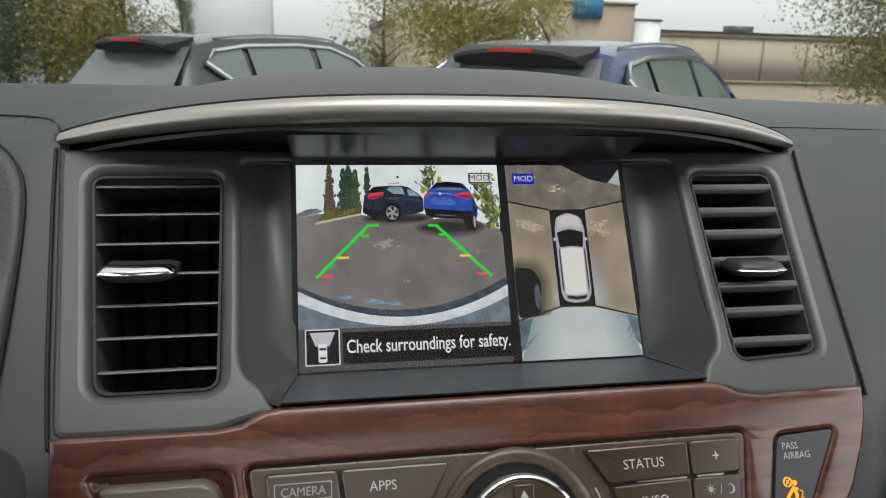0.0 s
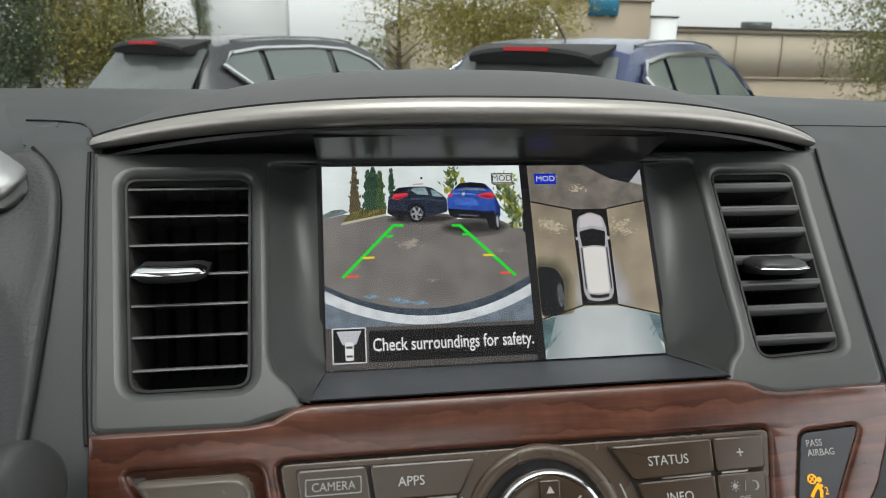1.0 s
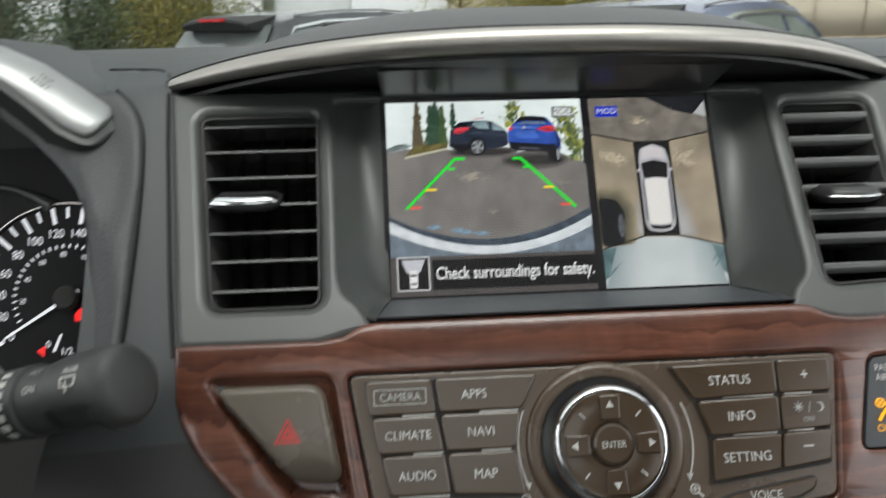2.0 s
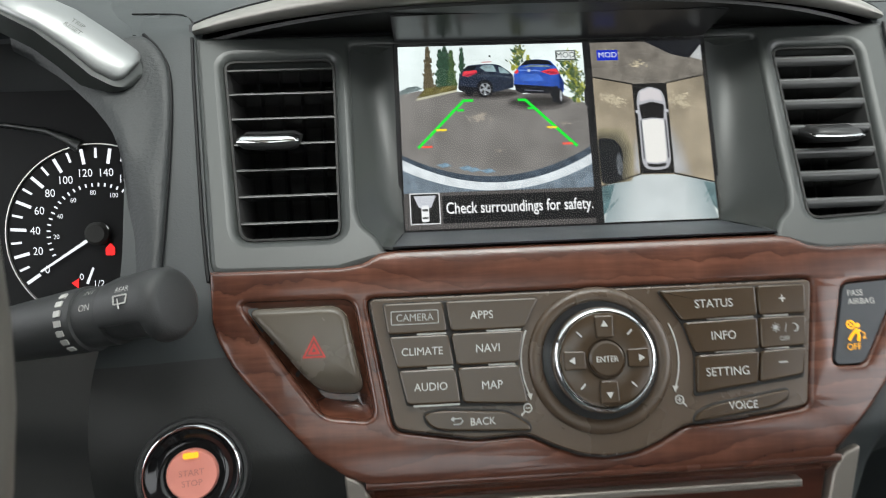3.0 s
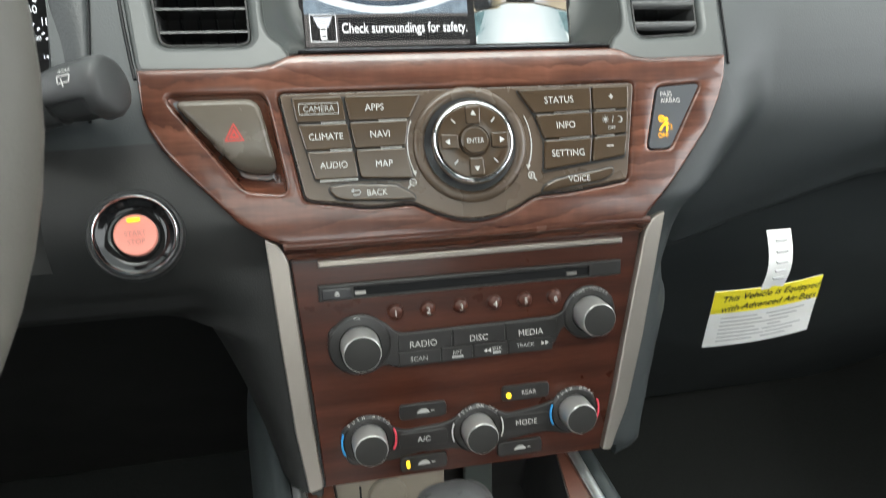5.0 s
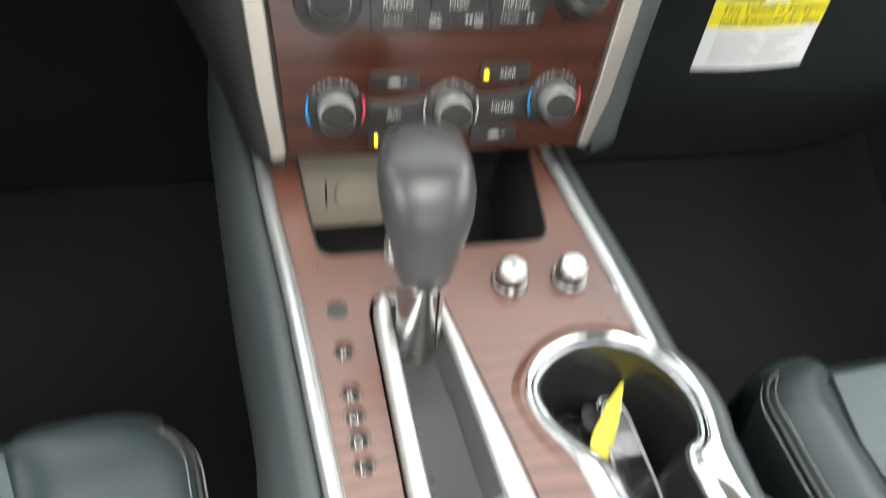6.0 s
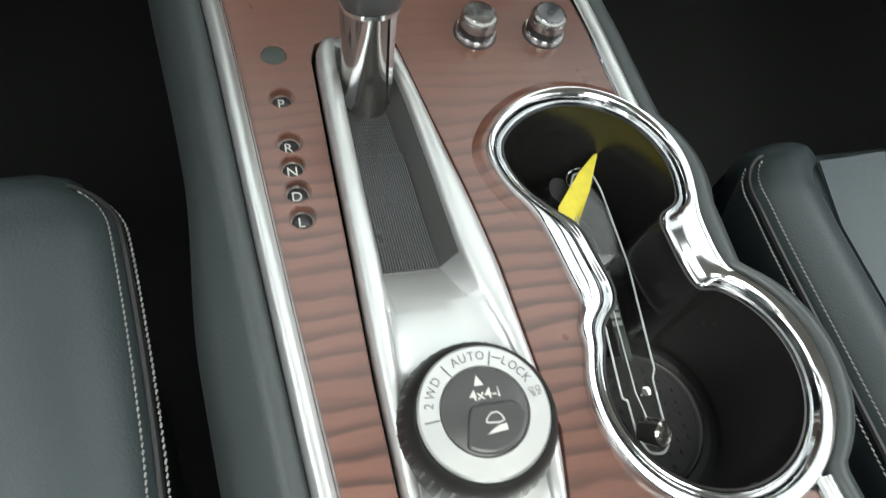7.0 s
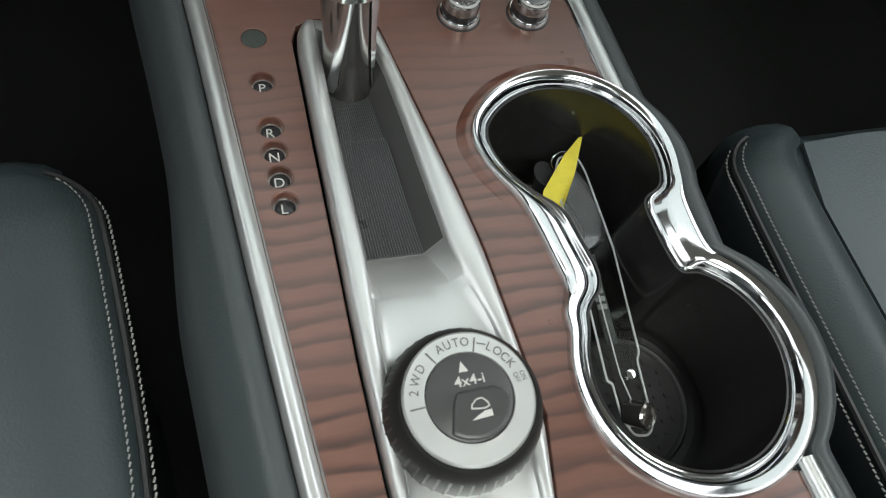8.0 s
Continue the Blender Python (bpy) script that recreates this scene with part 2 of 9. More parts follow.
M_WOODC = grain("walnut_veneer_console", (0.038, 0.0148, 0.0104), (0.108, 0.0435, 0.0290), (0.165, 0.078, 0.056), ring=36, along=(0.50, 1, 1), warp=6.5, saw=True, depth=0.74, dscale=0.8, rough=0.30, coat=1.0, calm=(-0.02, 0.07))
M_WOODC.node_tree.nodes["Principled BSDF"].inputs["Coat Roughness"].default_value = 0.15
M_WOODC.node_tree.nodes["Principled BSDF"].inputs["Coat IOR"].default_value = 1.52
M_WOODC.node_tree.nodes["Principled BSDF"].inputs["Specular IOR Level"].default_value = 0.5
M_WOODL.node_tree.nodes["Principled BSDF"].inputs["Specular IOR Level"].default_value = 0.28
M_WOODC.node_tree.nodes["Principled BSDF"].inputs["Coat Roughness"].default_value = 0.32
M_ARCH = mat("satin_grey_arch_paint", (0.34, 0.325, 0.30), 0.40, 0.85, vary=0.05, bump=0.05, bscale=2500)
M_GAUGE = mat("gauge_black", (0.007, 0.007, 0.0075), 0.5, spec=0.15)
M_TRIP = mat("satin_silver_trip_trim", (0.29, 0.298, 0.295), 0.42, 0.8, vary=0.06, bump=0.05, bscale=2500)
M_SHELF = mat("slate_plastic", (0.036, 0.040, 0.045), 0.45, bump=0.15, bscale=1500)
M_LEATHER = mat("black_leather", (0.028, 0.037, 0.039), 0.38, bump=0.55, bscale=700, scale=18)
M_LEATHERG = mat("grey_leather", (0.058, 0.073, 0.079), 0.45, bump=0.55, bscale=700, scale=18)
M_KNOBLEATHER = mat("knob_leather", (0.046, 0.046, 0.046), 0.30, bump=0.3, bscale=900)
M_THREAD = mat("grey_thread", (0.27, 0.27, 0.26), 0.8)
M_CARPET = mat("black_carpet", (0.0060, 0.0068, 0.0062), 0.95, spec=0.2, vary=0.55, scale=260, bump=0.9, bscale=500)
M_DARK = mat("footwell_plastic", (0.036, 0.037, 0.036), 0.6, spec=0.3, bump=0.2)
M_PINK = mat("start_button_red", (0.62, 0.23, 0.18), 0.35)
M_YELLOW = mat("yellow_card", (0.85, 0.72, 0.03), 0.6, bump=0.1)
M_CARD = mat("white_card", (0.72, 0.72, 0.70), 0.6, bump=0.1)
M_WHEEL = mat("steering_wheel_leather", (0.112, 0.105, 0.090), 0.5, bump=0.4, bscale=900)
M_ROOF = mat("headliner_cloth", (0.75, 0.70, 0.61), 0.95, bump=0.3)
M_CLEAR = pane_mat("clear_plastic", (0.90, 0.91, 0.91), 0.05)
M_GLASS = pane_mat("windscreen_glass", (0.68, 0.70, 0.69), 0.03)
M_AMBER = glow("amber_telltale", (1.0, 0.45, 0.02), 0.32)
M_YLED = glow("yellow_telltale", (1.0, 0.62, 0.02), 0.4)
M_GAUGEINK = glow("lit_gauge_print", (0.9, 0.92, 0.95), 0.22)
M_REDLED = glow("red_telltale", (1.0, 0.03, 0.03), 0.25)


# ---- mesh helpers ----
def bm_new():
    return bmesh.new()


def soften(bm, angle=38.0):
    lim = radians(angle)
    for f in bm.faces:
        f.smooth = f.material_index == 0
        f.material_index = 0
    for e in bm.edges:
        e.smooth = not (len(e.link_faces) != 2 or e.calc_face_angle(0) > lim)


def finish(name, bm, material, parent=None, label="", m=None, angle=38.0, fix=True):
    """One mesh object out of a bmesh, its origin at its middle, under parent if there is one."""
    if m is not None:
        bm.transform(m)
    if fix:
        bmesh.ops.recalc_face_normals(bm, faces=bm.faces)
    soften(bm, angle)
    co = np.array([v.co for v in bm.verts])
    mid = Vector((co.min(0) + co.max(0)) / 2)
    bmesh.ops.translate(bm, verts=bm.verts, vec=-mid)
    me = bpy.data.meshes.new(name)
    bm.to_mesh(me)
    bm.free()
    me.materials.append(material)
    ob = new(name, me)
    ob.location = mid
    if parent is not None:
        ob.parent = parent
        ob.matrix_parent_inverse = WORLD[parent.name].inverted()
    WORLD[ob.name] = Matrix.Translation(mid)
    if label:
        ob["label"] = label
    return ob


WORLD = {}


def part(name, bm, material, parent, label="", m=None, angle=38.0):
    return finish(name, bm, material, parent, label, m, angle)


def thing(name, at, label, category, group="", kind=""):
    ob = new(name)
    ob.location = at
    ob.empty_display_size = 0.02
    WORLD[ob.name] = Matrix.Translation(at)
    return tagged(ob, label, category, group, kind)


def frame_of(y0, z0, y1, z1):
    """The frame of a tilted panel that runs across the car: x across, y up its slope, z out of it."""
    d = Vector((0, y1 - y0, z1 - z0)).normalized()
    x = Vector((1, 0, 0))
    m = Matrix((x, d, x.cross(d))).transposed().to_4x4()
    m.translation = (0, y0, z0)
    return m


PS = frame_of(0.333, 1.233, 0.8405, 2.0946)
PV = frame_of(0.274, 1.199, 0.358, 1.274)
PU = frame_of(0.212, 1.125, 0.245, 1.178)
PL = frame_of(0.172, 0.975, 0.208, 1.090)
PC = frame_of(0.0, 0.922, 1.0, 0.982)


def area(poly):
    return sum(a[0] * b[1] - b[0] * a[1] for a, b in zip(poly, poly[1:] + poly[:1])) / 2


def ccw(poly):
    poly = [tuple(p) for p in poly]
    return poly if area(poly) > 0 else poly[::-1]


def inset(poly, d):
    """The outline moved inwards by d."""
    out, n = [], len(poly)
    for i in range(n):
        a, b, c = (Vector(poly[(i + k) % n]) for k in (-1, 0, 1))
        u, v = (b - a).normalized(), (c - b).normalized()
        p, q = Vector((-u.y, u.x)), Vector((-v.y, v.x))
        s = p + q
        k = max(0.35, s.dot(p))
        out.append(tuple(b + s * (d / k)))
    return out


def rnd(pts, r, n=5):
    """An outline with its corners rounded; r: one radius or one a corner."""
    pts = ccw(pts) if not isinstance(r, (list, tuple)) else list(pts)
    rs = r if isinstance(r, (list, tuple)) else [r] * len(pts)
    out = []
    for i, p in enumerate(pts):
        a, b, c = Vector(pts[i - 1]), Vector(p), Vector(pts[(i + 1) % len(pts)])
        u, v = a - b, c - b
        k = min(rs[i], u.length * 0.45, v.length * 0.45)
        if k < 1e-5:
            out.append(tuple(b))
            continue
        s, e = b + u.normalized() * k, b + v.normalized() * k
        for j in range(n + 1):
            t = j / n
            out.append(tuple(s * (1 - t) ** 2 + b * 2 * t * (1 - t) + e * t * t))
    return ccw(out)


def circle(x, y, r, n=32, ry=None):
    return [(x + r * math.cos(2 * math.pi * i / n), y + (ry or r) * math.sin(2 * math.pi * i / n)) for i in range(n)]


def box2(x0, y0, x1, y1, r=0.0):
    p = [(x0, y0), (x1, y0), (x1, y1), (x0, y1)]
    return rnd(p, r) if r else p


def ring_faces(bm, a, b):
    n = len(a)
    for i in range(n):
        bm.faces.new((a[i], a[(i + 1) % n], b[(i + 1) % n], b[i]))


def slab(bm, outer, z0, z1, bevel=0.0, holes=(), hbevel=None, back=True):
    """A plate with an outline and holes through it, its front edges rounded over."""
    hbevel = bevel if hbevel is None else hbevel

    def wall(poly, b, sign):
        steps = [(0, z0)] + [(b * (1 - math.cos(a)), z1 - b + b * math.sin(a)) for a in np.linspace(0, math.pi / 2, 5 if b > 0.0012 else 3)] if b > 0 else [(0, z0), (0, z1)]
        rows = [[bm.verts.new((*p, z)) for p in (inset(poly, sign * o) if o else poly)] for o, z in steps]
        for a, c in zip(rows, rows[1:]):
            ring_faces(bm, a, c)
        return rows[0], rows[-1]

    loops = [wall(ccw(outer), bevel, 1)] + [wall(ccw(h), hbevel, -1) for h in holes]
    for k in ((0, 1) if back else (1,)):
        if not holes:
            bm.faces.new(loops[0][k]).material_index = 1
            continue
        edges = []
        for lp in loops:
            vs = lp[k]
            for a, c in zip(vs, vs[1:] + vs[:1]):
                edges.append(bm.edges.get((a, c)) or bm.edges.new((a, c)))
        made = bmesh.ops.triangle_fill(bm, edges=edges, use_beauty=True, use_dissolve=False)
        for f in made["geom"]:
            if isinstance(f, bmesh.types.BMFace):
                f.material_index = 1
    return bm


def plate(outer, z0, z1, bevel=0.0, holes=(), hbevel=None):
    return slab(bm_new(), outer, z0, z1, bevel, holes, hbevel)


def loft(bm, rings, closed=True, cap=(False, False)):
    rows = [[bm.verts.new(p) for p in r] for r in rings]
    for a, b in zip(rows, rows[1:]):
        for i in range(len(a) if closed else len(a) - 1):
            j = (i + 1) % len(a)
            bm.faces.new((a[i], a[j], b[j], b[i]))
    if cap[0]:
        bm.faces.new(rows[0])
    if cap[1]:
        bm.faces.new(rows[-1])
    return bm


def lathe(profile, n=40, x=0.0, y=0.0, wob=None):
    """A turned shape about z: (radius, height) pairs."""
    bm = bm_new()
    rings = []
    for r, z in profile:
        rings.append([(x + max(r, 1e-5) * math.cos(2 * math.pi * i / n) * (wob(i, r) if wob else 1), y + max(r, 1e-5) * math.sin(2 * math.pi * i / n) * (wob(i, r) if wob else 1), z) for i in range(n)])
    loft(bm, rings, True, (True, True))
    return bm


def sweep(bm, path, radius, n=12, closed=False, flat=1.0, up=(0, 0, 1)):
    """A tube along a path; radius: one or one a point; flat squeezes it along up."""
    path = [Vector(p) for p in path]
    rs = radius if isinstance(radius, (list, tuple)) else [radius] * len(path)
    rings = []
    for i, p in enumerate(path):
        a = path[i - 1] if (i or closed) else p
        b = path[(i + 1) % len(path)] if (i + 1 < len(path) or closed) else p
        t = (b - a).normalized()
        s = t.cross(Vector(up)).normalized()
        w = s.cross(t)
        rings.append([p + (s * math.cos(q) + w * math.sin(q) * flat) * rs[i] for q in (2 * math.pi * k / n for k in range(n))])
    if closed:
        rings.append(rings[0])
        rows = [[bm.verts.new(p) for p in r] for r in rings[:-1]]
        rows.append(rows[0])
        for a, b in zip(rows, rows[1:]):
            ring_faces(bm, a, b)
        return bm
    return loft(bm, rings, True, (True, True))


def grid(bm, rows):
    vs = [[bm.verts.new(p) for p in r] for r in rows]
    for a, b in zip(vs, vs[1:]):
        for i in range(len(a) - 1):
            bm.faces.new((a[i], a[i + 1], b[i + 1], b[i]))
    return bm


def thick(bm, d):
    """Gives an open sheet a thickness, away from its normals."""
    bmesh.ops.recalc_face_normals(bm, faces=bm.faces)
    bmesh.ops.solidify(bm, geom=bm.faces[:], thickness=d)
    return bm


def cube(bm, x0, y0, z0, x1, y1, z1):
    return slab(bm, box2(x0, y0, x1, y1), z0, z1)


def lerp(a, b, t):
    return a + (b - a) * t


def smooth(a, b, x):
    t = min(1, max(0, (x - a) / (b - a)))
    return t * t * (3 - 2 * t)


def curve_at(pts, x):
    """A value read off a list of (x, value)."""
    return float(np.interp(x, [p[0] for p in pts], [p[1] for p in pts]))


def eased(pts, x, w):
    """curve_at, averaged over a stretch w so that its corners turn into bends."""
    return sum(curve_at(pts, x + w * k / 4) for k in range(-4, 5)) / 9


def even(pts, n, closed=False, soft=0.0):
    """n points at even steps along a line, its corners rounded over a length soft."""
    q = np.array(list(pts) + ([pts[0]] if closed else []), dtype=float)
    d = np.r_[0, np.cumsum(np.linalg.norm(np.diff(q, axis=0), axis=1))]
    fine = 8 * n
    at = np.linspace(0, d[-1], fine, endpoint=not closed)
    g = np.stack([np.interp(at, d, q[:, k]) for k in range(q.shape[1])], 1)
    w = int(soft / d[-1] * fine / 2)
    if w:
        for _ in range(2):
            if closed:
                g = sum(np.roll(g, k, axis=0) for k in range(-w, w + 1)) / (2 * w + 1)
            else:
                pad = np.r_[np.repeat(g[:1], w, 0), g, np.repeat(g[-1:], w, 0)]
                g = sum(pad[w + k:w + k + fine] for k in range(-w, w + 1)) / (2 * w + 1)
    return [tuple(float(v) for v in row) for row in (g[::8] if closed else g[np.linspace(0, fine - 1, n).astype(int)])]


def text(string, m, cap, material, parent, squeeze=1.0, name="lettering", turn=0.0, bold=0.0):
    """Writing of a capital's height, flat on a panel's frame m, centred on its origin."""
    cu = bpy.data.curves.new("lettering", "FONT")
    cu.body, cu.size, cu.align_x, cu.align_y = string, cap / 0.72, "CENTER", "CENTER"
    cu.resolution_u, cu.offset = 3, bold
    ob = bpy.data.objects.new("lettering", cu)
    scene.collection.objects.link(ob)
    me = bpy.data.meshes.new_from_object(ob.evaluated_get(bpy.context.evaluated_depsgraph_get()))
    bpy.data.objects.remove(ob)
    bpy.data.curves.remove(cu)
    bm = bm_new()
    bm.from_mesh(me)
    bpy.data.meshes.remove(me)
    xs = [v.co.x for v in bm.verts]
    ys = [v.co.y for v in bm.verts]
    bmesh.ops.translate(bm, verts=bm.verts, vec=(-(min(xs) + max(xs)) / 2, -(min(ys) + max(ys)) / 2, 0))
    return finish(name, bm, material, parent, "", m @ Matrix.Rotation(turn, 4, "Z") @ Matrix.Diagonal((squeeze, 1, 1, 1)), fix=False)


def on(frame_m, x, s, off=0.0):
    return frame_m @ Matrix.Translation((x, s, off))

# ---- the car round the camera ----
GROUND = -0.145


def shell():
    # the carpet climbs the toe board in front and the sills at the sides
    toe = lambda y: 0.30 * smooth(0.30, 0.86, y) ** 1.4
    sill = lambda x: 0.16 * smooth(0.56, 0.80, abs(x)) ** 1.5
    bm = thick(grid(bm_new(), [[(x, y, 0.44 + toe(y) + sill(x)) for x in np.linspace(-0.76, 0.76, 60)] for y in list(np.linspace(-2.6, 0.20, 12)) + list(np.linspace(0.26, 0.82, 20))]), 0.012)
    tagged(finish("floor", bm, M_CARPET, angle=60), "black carpeted car floor in the footwells", "car floor", kind="structure")
    bm = cube(bm_new(), -0.76, 0.80, 0.44, 0.76, 0.84, 1.27)
    tagged(finish("wall_front", bm, M_CARPET), "black firewall behind the pedals and dashboard", "firewall", kind="structure")
    for s, nm in ((-1, "wall_left"), (1, "wall_right")):
        bm = cube(bm_new(), min(s * 0.76, s * 0.82), -2.6, 0.40, max(s * 0.76, s * 0.82), 0.86, 1.235)
        for ya, yb in ((-0.72, -0.62), (-1.75, -1.6)):
            sweep(bm, [(s * 0.79, ya, 1.19), (s * 0.64, ya, 1.66)], 0.045, 8)
        sweep(bm, [(s * 0.79, 0.86, 1.24), (s * 0.72, 0.55, 1.43), (s * 0.62, 0.12, 1.655)], 0.042, 10)
        tagged(finish(nm, bm, M_DARK), "dark car side wall with open window bands", "car side", kind="structure")
    # unseen roof opening, added to let in daylight for the console's reflections
    added_roof_hole = box2(-0.32, -1.15, 0.22, -0.36, 0.04)
    bm = plate(box2(-0.66, -2.6, 0.66, 0.07), 1.655, 1.70, 0, (added_roof_hole,), 0)
    tagged(finish("ceiling", bm, M_ROOF), "light grey cloth car headliner", "headliner", kind="structure")
    ob = tagged(finish("window_2", plate(inset(ccw(added_roof_hole), -0.01), 1.702, 1.706), M_GLASS), "clear glass pane over an added, unseen roof opening", "sunroof", kind="structure")
    ob.visible_shadow = False
    bm = cube(bm_new(), -0.76, -2.64, 0.40, 0.76, -2.6, 1.20)
    tagged(finish("wall_rear", bm, M_DARK), "dark rear hatch below its window", "car rear", kind="structure")
    bm = grid(bm_new(), [[(lerp(-0.74, 0.74, i / 8) * lerp(1, 0.82, j / 4), lerp(0.87, 0.11, j / 4), lerp(1.275, 1.66, j / 4) + 0.02 * math.sin(math.pi * j / 4)) for i in range(9)] for j in range(5)])
    ob = tagged(finish("window_1", thick(bm, 0.004), M_GLASS), "clear curved windscreen over the dashboard", "windscreen", kind="structure")
    ob.visible_shadow = False


shell()


# ---- dashboard ----
YC = [(0.90, 0.165), (0.955, 0.170), (1.09, 0.2125), (1.118, 0.212), (1.125, 0.2165), (1.178, 0.2495), (1.199, 0.2752), (1.287, 0.3738), (1.30, 0.42)]
YP = [(0.60, 0.56), (0.80, 0.44), (0.98, 0.36), (1.040, 0.338), (1.050, 0.292), (1.060, 0.282), (1.10, 0.2665), (1.15, 0.263), (1.20, 0.284), (1.25, 0.333), (1.287, 0.378), (1.30, 0.43)]
YD = [(0.60, 0.56), (0.80, 0.46), (0.96, 0.38), (1.030, 0.33), (1.045, 0.238), (1.060, 0.219), (1.10, 0.206), (1.125, 0.208), (1.15, 0.224), (1.20, 0.277), (1.25, 0.331), (1.287, 0.377), (1.30, 0.43)]
COL = [(0.60, 0.060), (0.925, 0.066), (0.950, 0.112), (1.06, 0.120), (1.105, 0.128), (1.15, 0.165), (1.19, 0.185), (1.30, 0.20)]


def dash_y(x, z):
    """How far ahead the dashboard's face lies at a height."""
    yc = curve_at(YC, z)
    tab = YP if x > 0 else YD
    ys = curve_at(tab, z)
    if z > 1.066:
        ys = sum(curve_at(tab, z + k * 0.006) for k in range(-3, 4)) / 7
    e = curve_at(COL, z)
    w = curve_at([(0.6, 0.05), (0.94, 0.05), (1.0, 0.085), (1.03, 0.10), (1.06, 0.045), (1.12, 0.06), (1.2, 0.05)], z)
    y = lerp(yc, ys, smooth(e, e + w, abs(x)))
    if abs(x) < 0.096 and z < 0.951:
        y = max(y, 0.30)
    if abs(x) < 0.183 and 1.187 < z < 1.289:
        y = max(y, 0.42)
    if 1.113 < z < 1.180 and abs(x) < lerp(0.114, 0.164, (z - 1.113) / 0.067):
        y += 0.010
    if -0.56 < x < -0.2292 and 1.10 < z < 1.30:
        y = max(y, 0.47)
    return y


def dashboard():
    dash = thing("dashboard", (0, 0.45, 0.95), "charcoal vinyl dashboard with padded top and silver trim", "dashboard")
    xs = [-0.74, -0.66, -0.58] + [-0.5625, -0.5575] + list(np.linspace(-0.52, -0.245, 12)) + [-0.2300, -0.2287] + list(np.linspace(-0.226, -0.185, 9)) + [-0.1832, -0.1825] + list(np.linspace(-0.175, 0.175, 61)) + [0.1825, 0.1832] + list(np.linspace(0.19, 0.30, 46)) + [0.32, 0.34, 0.37, 0.40, 0.44, 0.48, 0.58, 0.66, 0.74]
    zs = list(np.linspace(0.60, 0.92, 17)) + list(np.linspace(0.935, 1.03, 30)) + list(np.linspace(1.034, 1.064, 11)) + list(np.linspace(1.07, 1.184, 26)) + [1.1865, 1.1875] + list(np.linspace(1.195, 1.285, 14)) + [1.2885, 1.2895, 1.294]
    def lean(x, z):
        """The columns beside the screen frame follow its slanting edge."""
        if not 1.15 < z < 1.30:
            return x
        edge = lerp(0.1745, 0.2000, min(1, max(0, (z - 1.192) / 0.093))) - 0.0045
        win = max(0.0, 1 - abs(abs(x) - 0.1825) / (0.06 if abs(x) < 0.1825 else 0.10))
        return x + math.copysign(1.0, x) * (edge - 0.1825) * win * smooth(1.15, 1.187, z)

    def lift(x, z):
        """The lower edge of the passenger pad climbs towards the door."""
        rise = curve_at([(0.17, -0.028), (0.19, -0.020), (0.224, -0.006), (0.269, 0.008), (0.348, 0.032), (0.74, 0.06)], x) if x > 0 else 0.0
        return z + rise * smooth(0.94, 1.02, z) * smooth(1.15, 1.07, z) * smooth(0.15, 0.19, x)

    bm = grid(bm_new(), [[(lean(x, z), dash_y(x, z), lift(x, z)) for x in xs] for z in zs])
    # lower driver-side faces get a darker copy, shade put into their colour
    knee = bm.copy()
    low = lambda f: f.calc_center_median().x < -0.10 and f.calc_center_median().z < 1.156
    bmesh.ops.delete(bm, geom=[f for f in bm.faces if low(f)], context="FACES")
    bmesh.ops.delete(knee, geom=[f for f in knee.faces if not low(f)], context="FACES")
    part("dash_face", thick(bm, 0.003), M_PAD, dash, angle=50)
    part("shaded_lower_face", thick(knee, 0.003), M_DASHSHADE, dash, "lower dash face with its shade in a darker colour", angle=50)
    rows = []
    for y, z in ((0.375, 1.284), (0.40, 1.2925), (0.43, 1.297), (0.48, 1.2995), (0.56, 1.3005), (0.66, 1.300), (0.78, 1.292), (0.86, 1.275)):
        rows.append([(x, y + (0.03 * max(smooth(0.214, 0.240, -x), smooth(0.198, 0.224, x)) * smooth(0.47, 0.42, y)) + 0.022 * smooth(0.196, 0.188, abs(x)) * (y < 0.38), z - 0.010 * smooth(0.2, 0.7, abs(x)) * (1 if x > 0 else 0.3)) for x in np.linspace(-0.74, 0.74, 190)])
    part("dash_top", thick(grid(bm_new(), rows), 0.003), M_PAD, dash, angle=50)
    # seams of the upper pad beside the stack
    path = [(x, 0.40 + 0.03 * smooth(0.198, 0.224, x), 1.2924 - 0.010 * smooth(0.2, 0.7, x)) for x in np.linspace(0.205, 0.60, 25)]
    part("pad_seam", sweep(bm_new(), path, 0.0006, 6), M_GAUGE, dash)
    path = even([(-0.2560, 0.4362, 1.2934), (-0.2412, 0.4352, 1.2933), (-0.2292, 0.4268, 1.2935), (-0.2157, 0.4117, 1.2939), (-0.2054, 0.3911, 1.2917), (-0.2016, 0.3760, 1.2880)], 30, soft=0.008)
    part("pad_seam", sweep(bm_new(), [Vector(q) + Vector((0, 0, 0.0008)) for q in path], 0.0006, 6), M_GAUGE, dash)
    # padded brow over the screen
    rows = []
    for k in range(41):
        u = -1 + 2 * k / 40
        x = 0.2045 * u
        c = max(0.0, 1 - abs(u) ** 2.6)
        ya, za = 0.318 + 0.056 * u * u, 1.2905 + 0.0245 * c
        rows.append([(x, ya + 0.002, za - 0.006), (x, ya + 0.004, za + 0.0005), (x, ya + 0.022, za + 0.0055 * c), (x, ya + 0.055, za + 0.0105 * c), (x, ya + 0.09, za + 0.0115 * c), (x, ya + 0.15, za + 0.007 * c), (x, ya + 0.22, za - 0.004 * c), (x, ya + 0.30, 1.294)])
    part("hood_pad", thick(grid(bm_new(), rows), 0.003), M_HOOD, dash, "grained dark grey padded brow")
    # silver arch
    rows = []
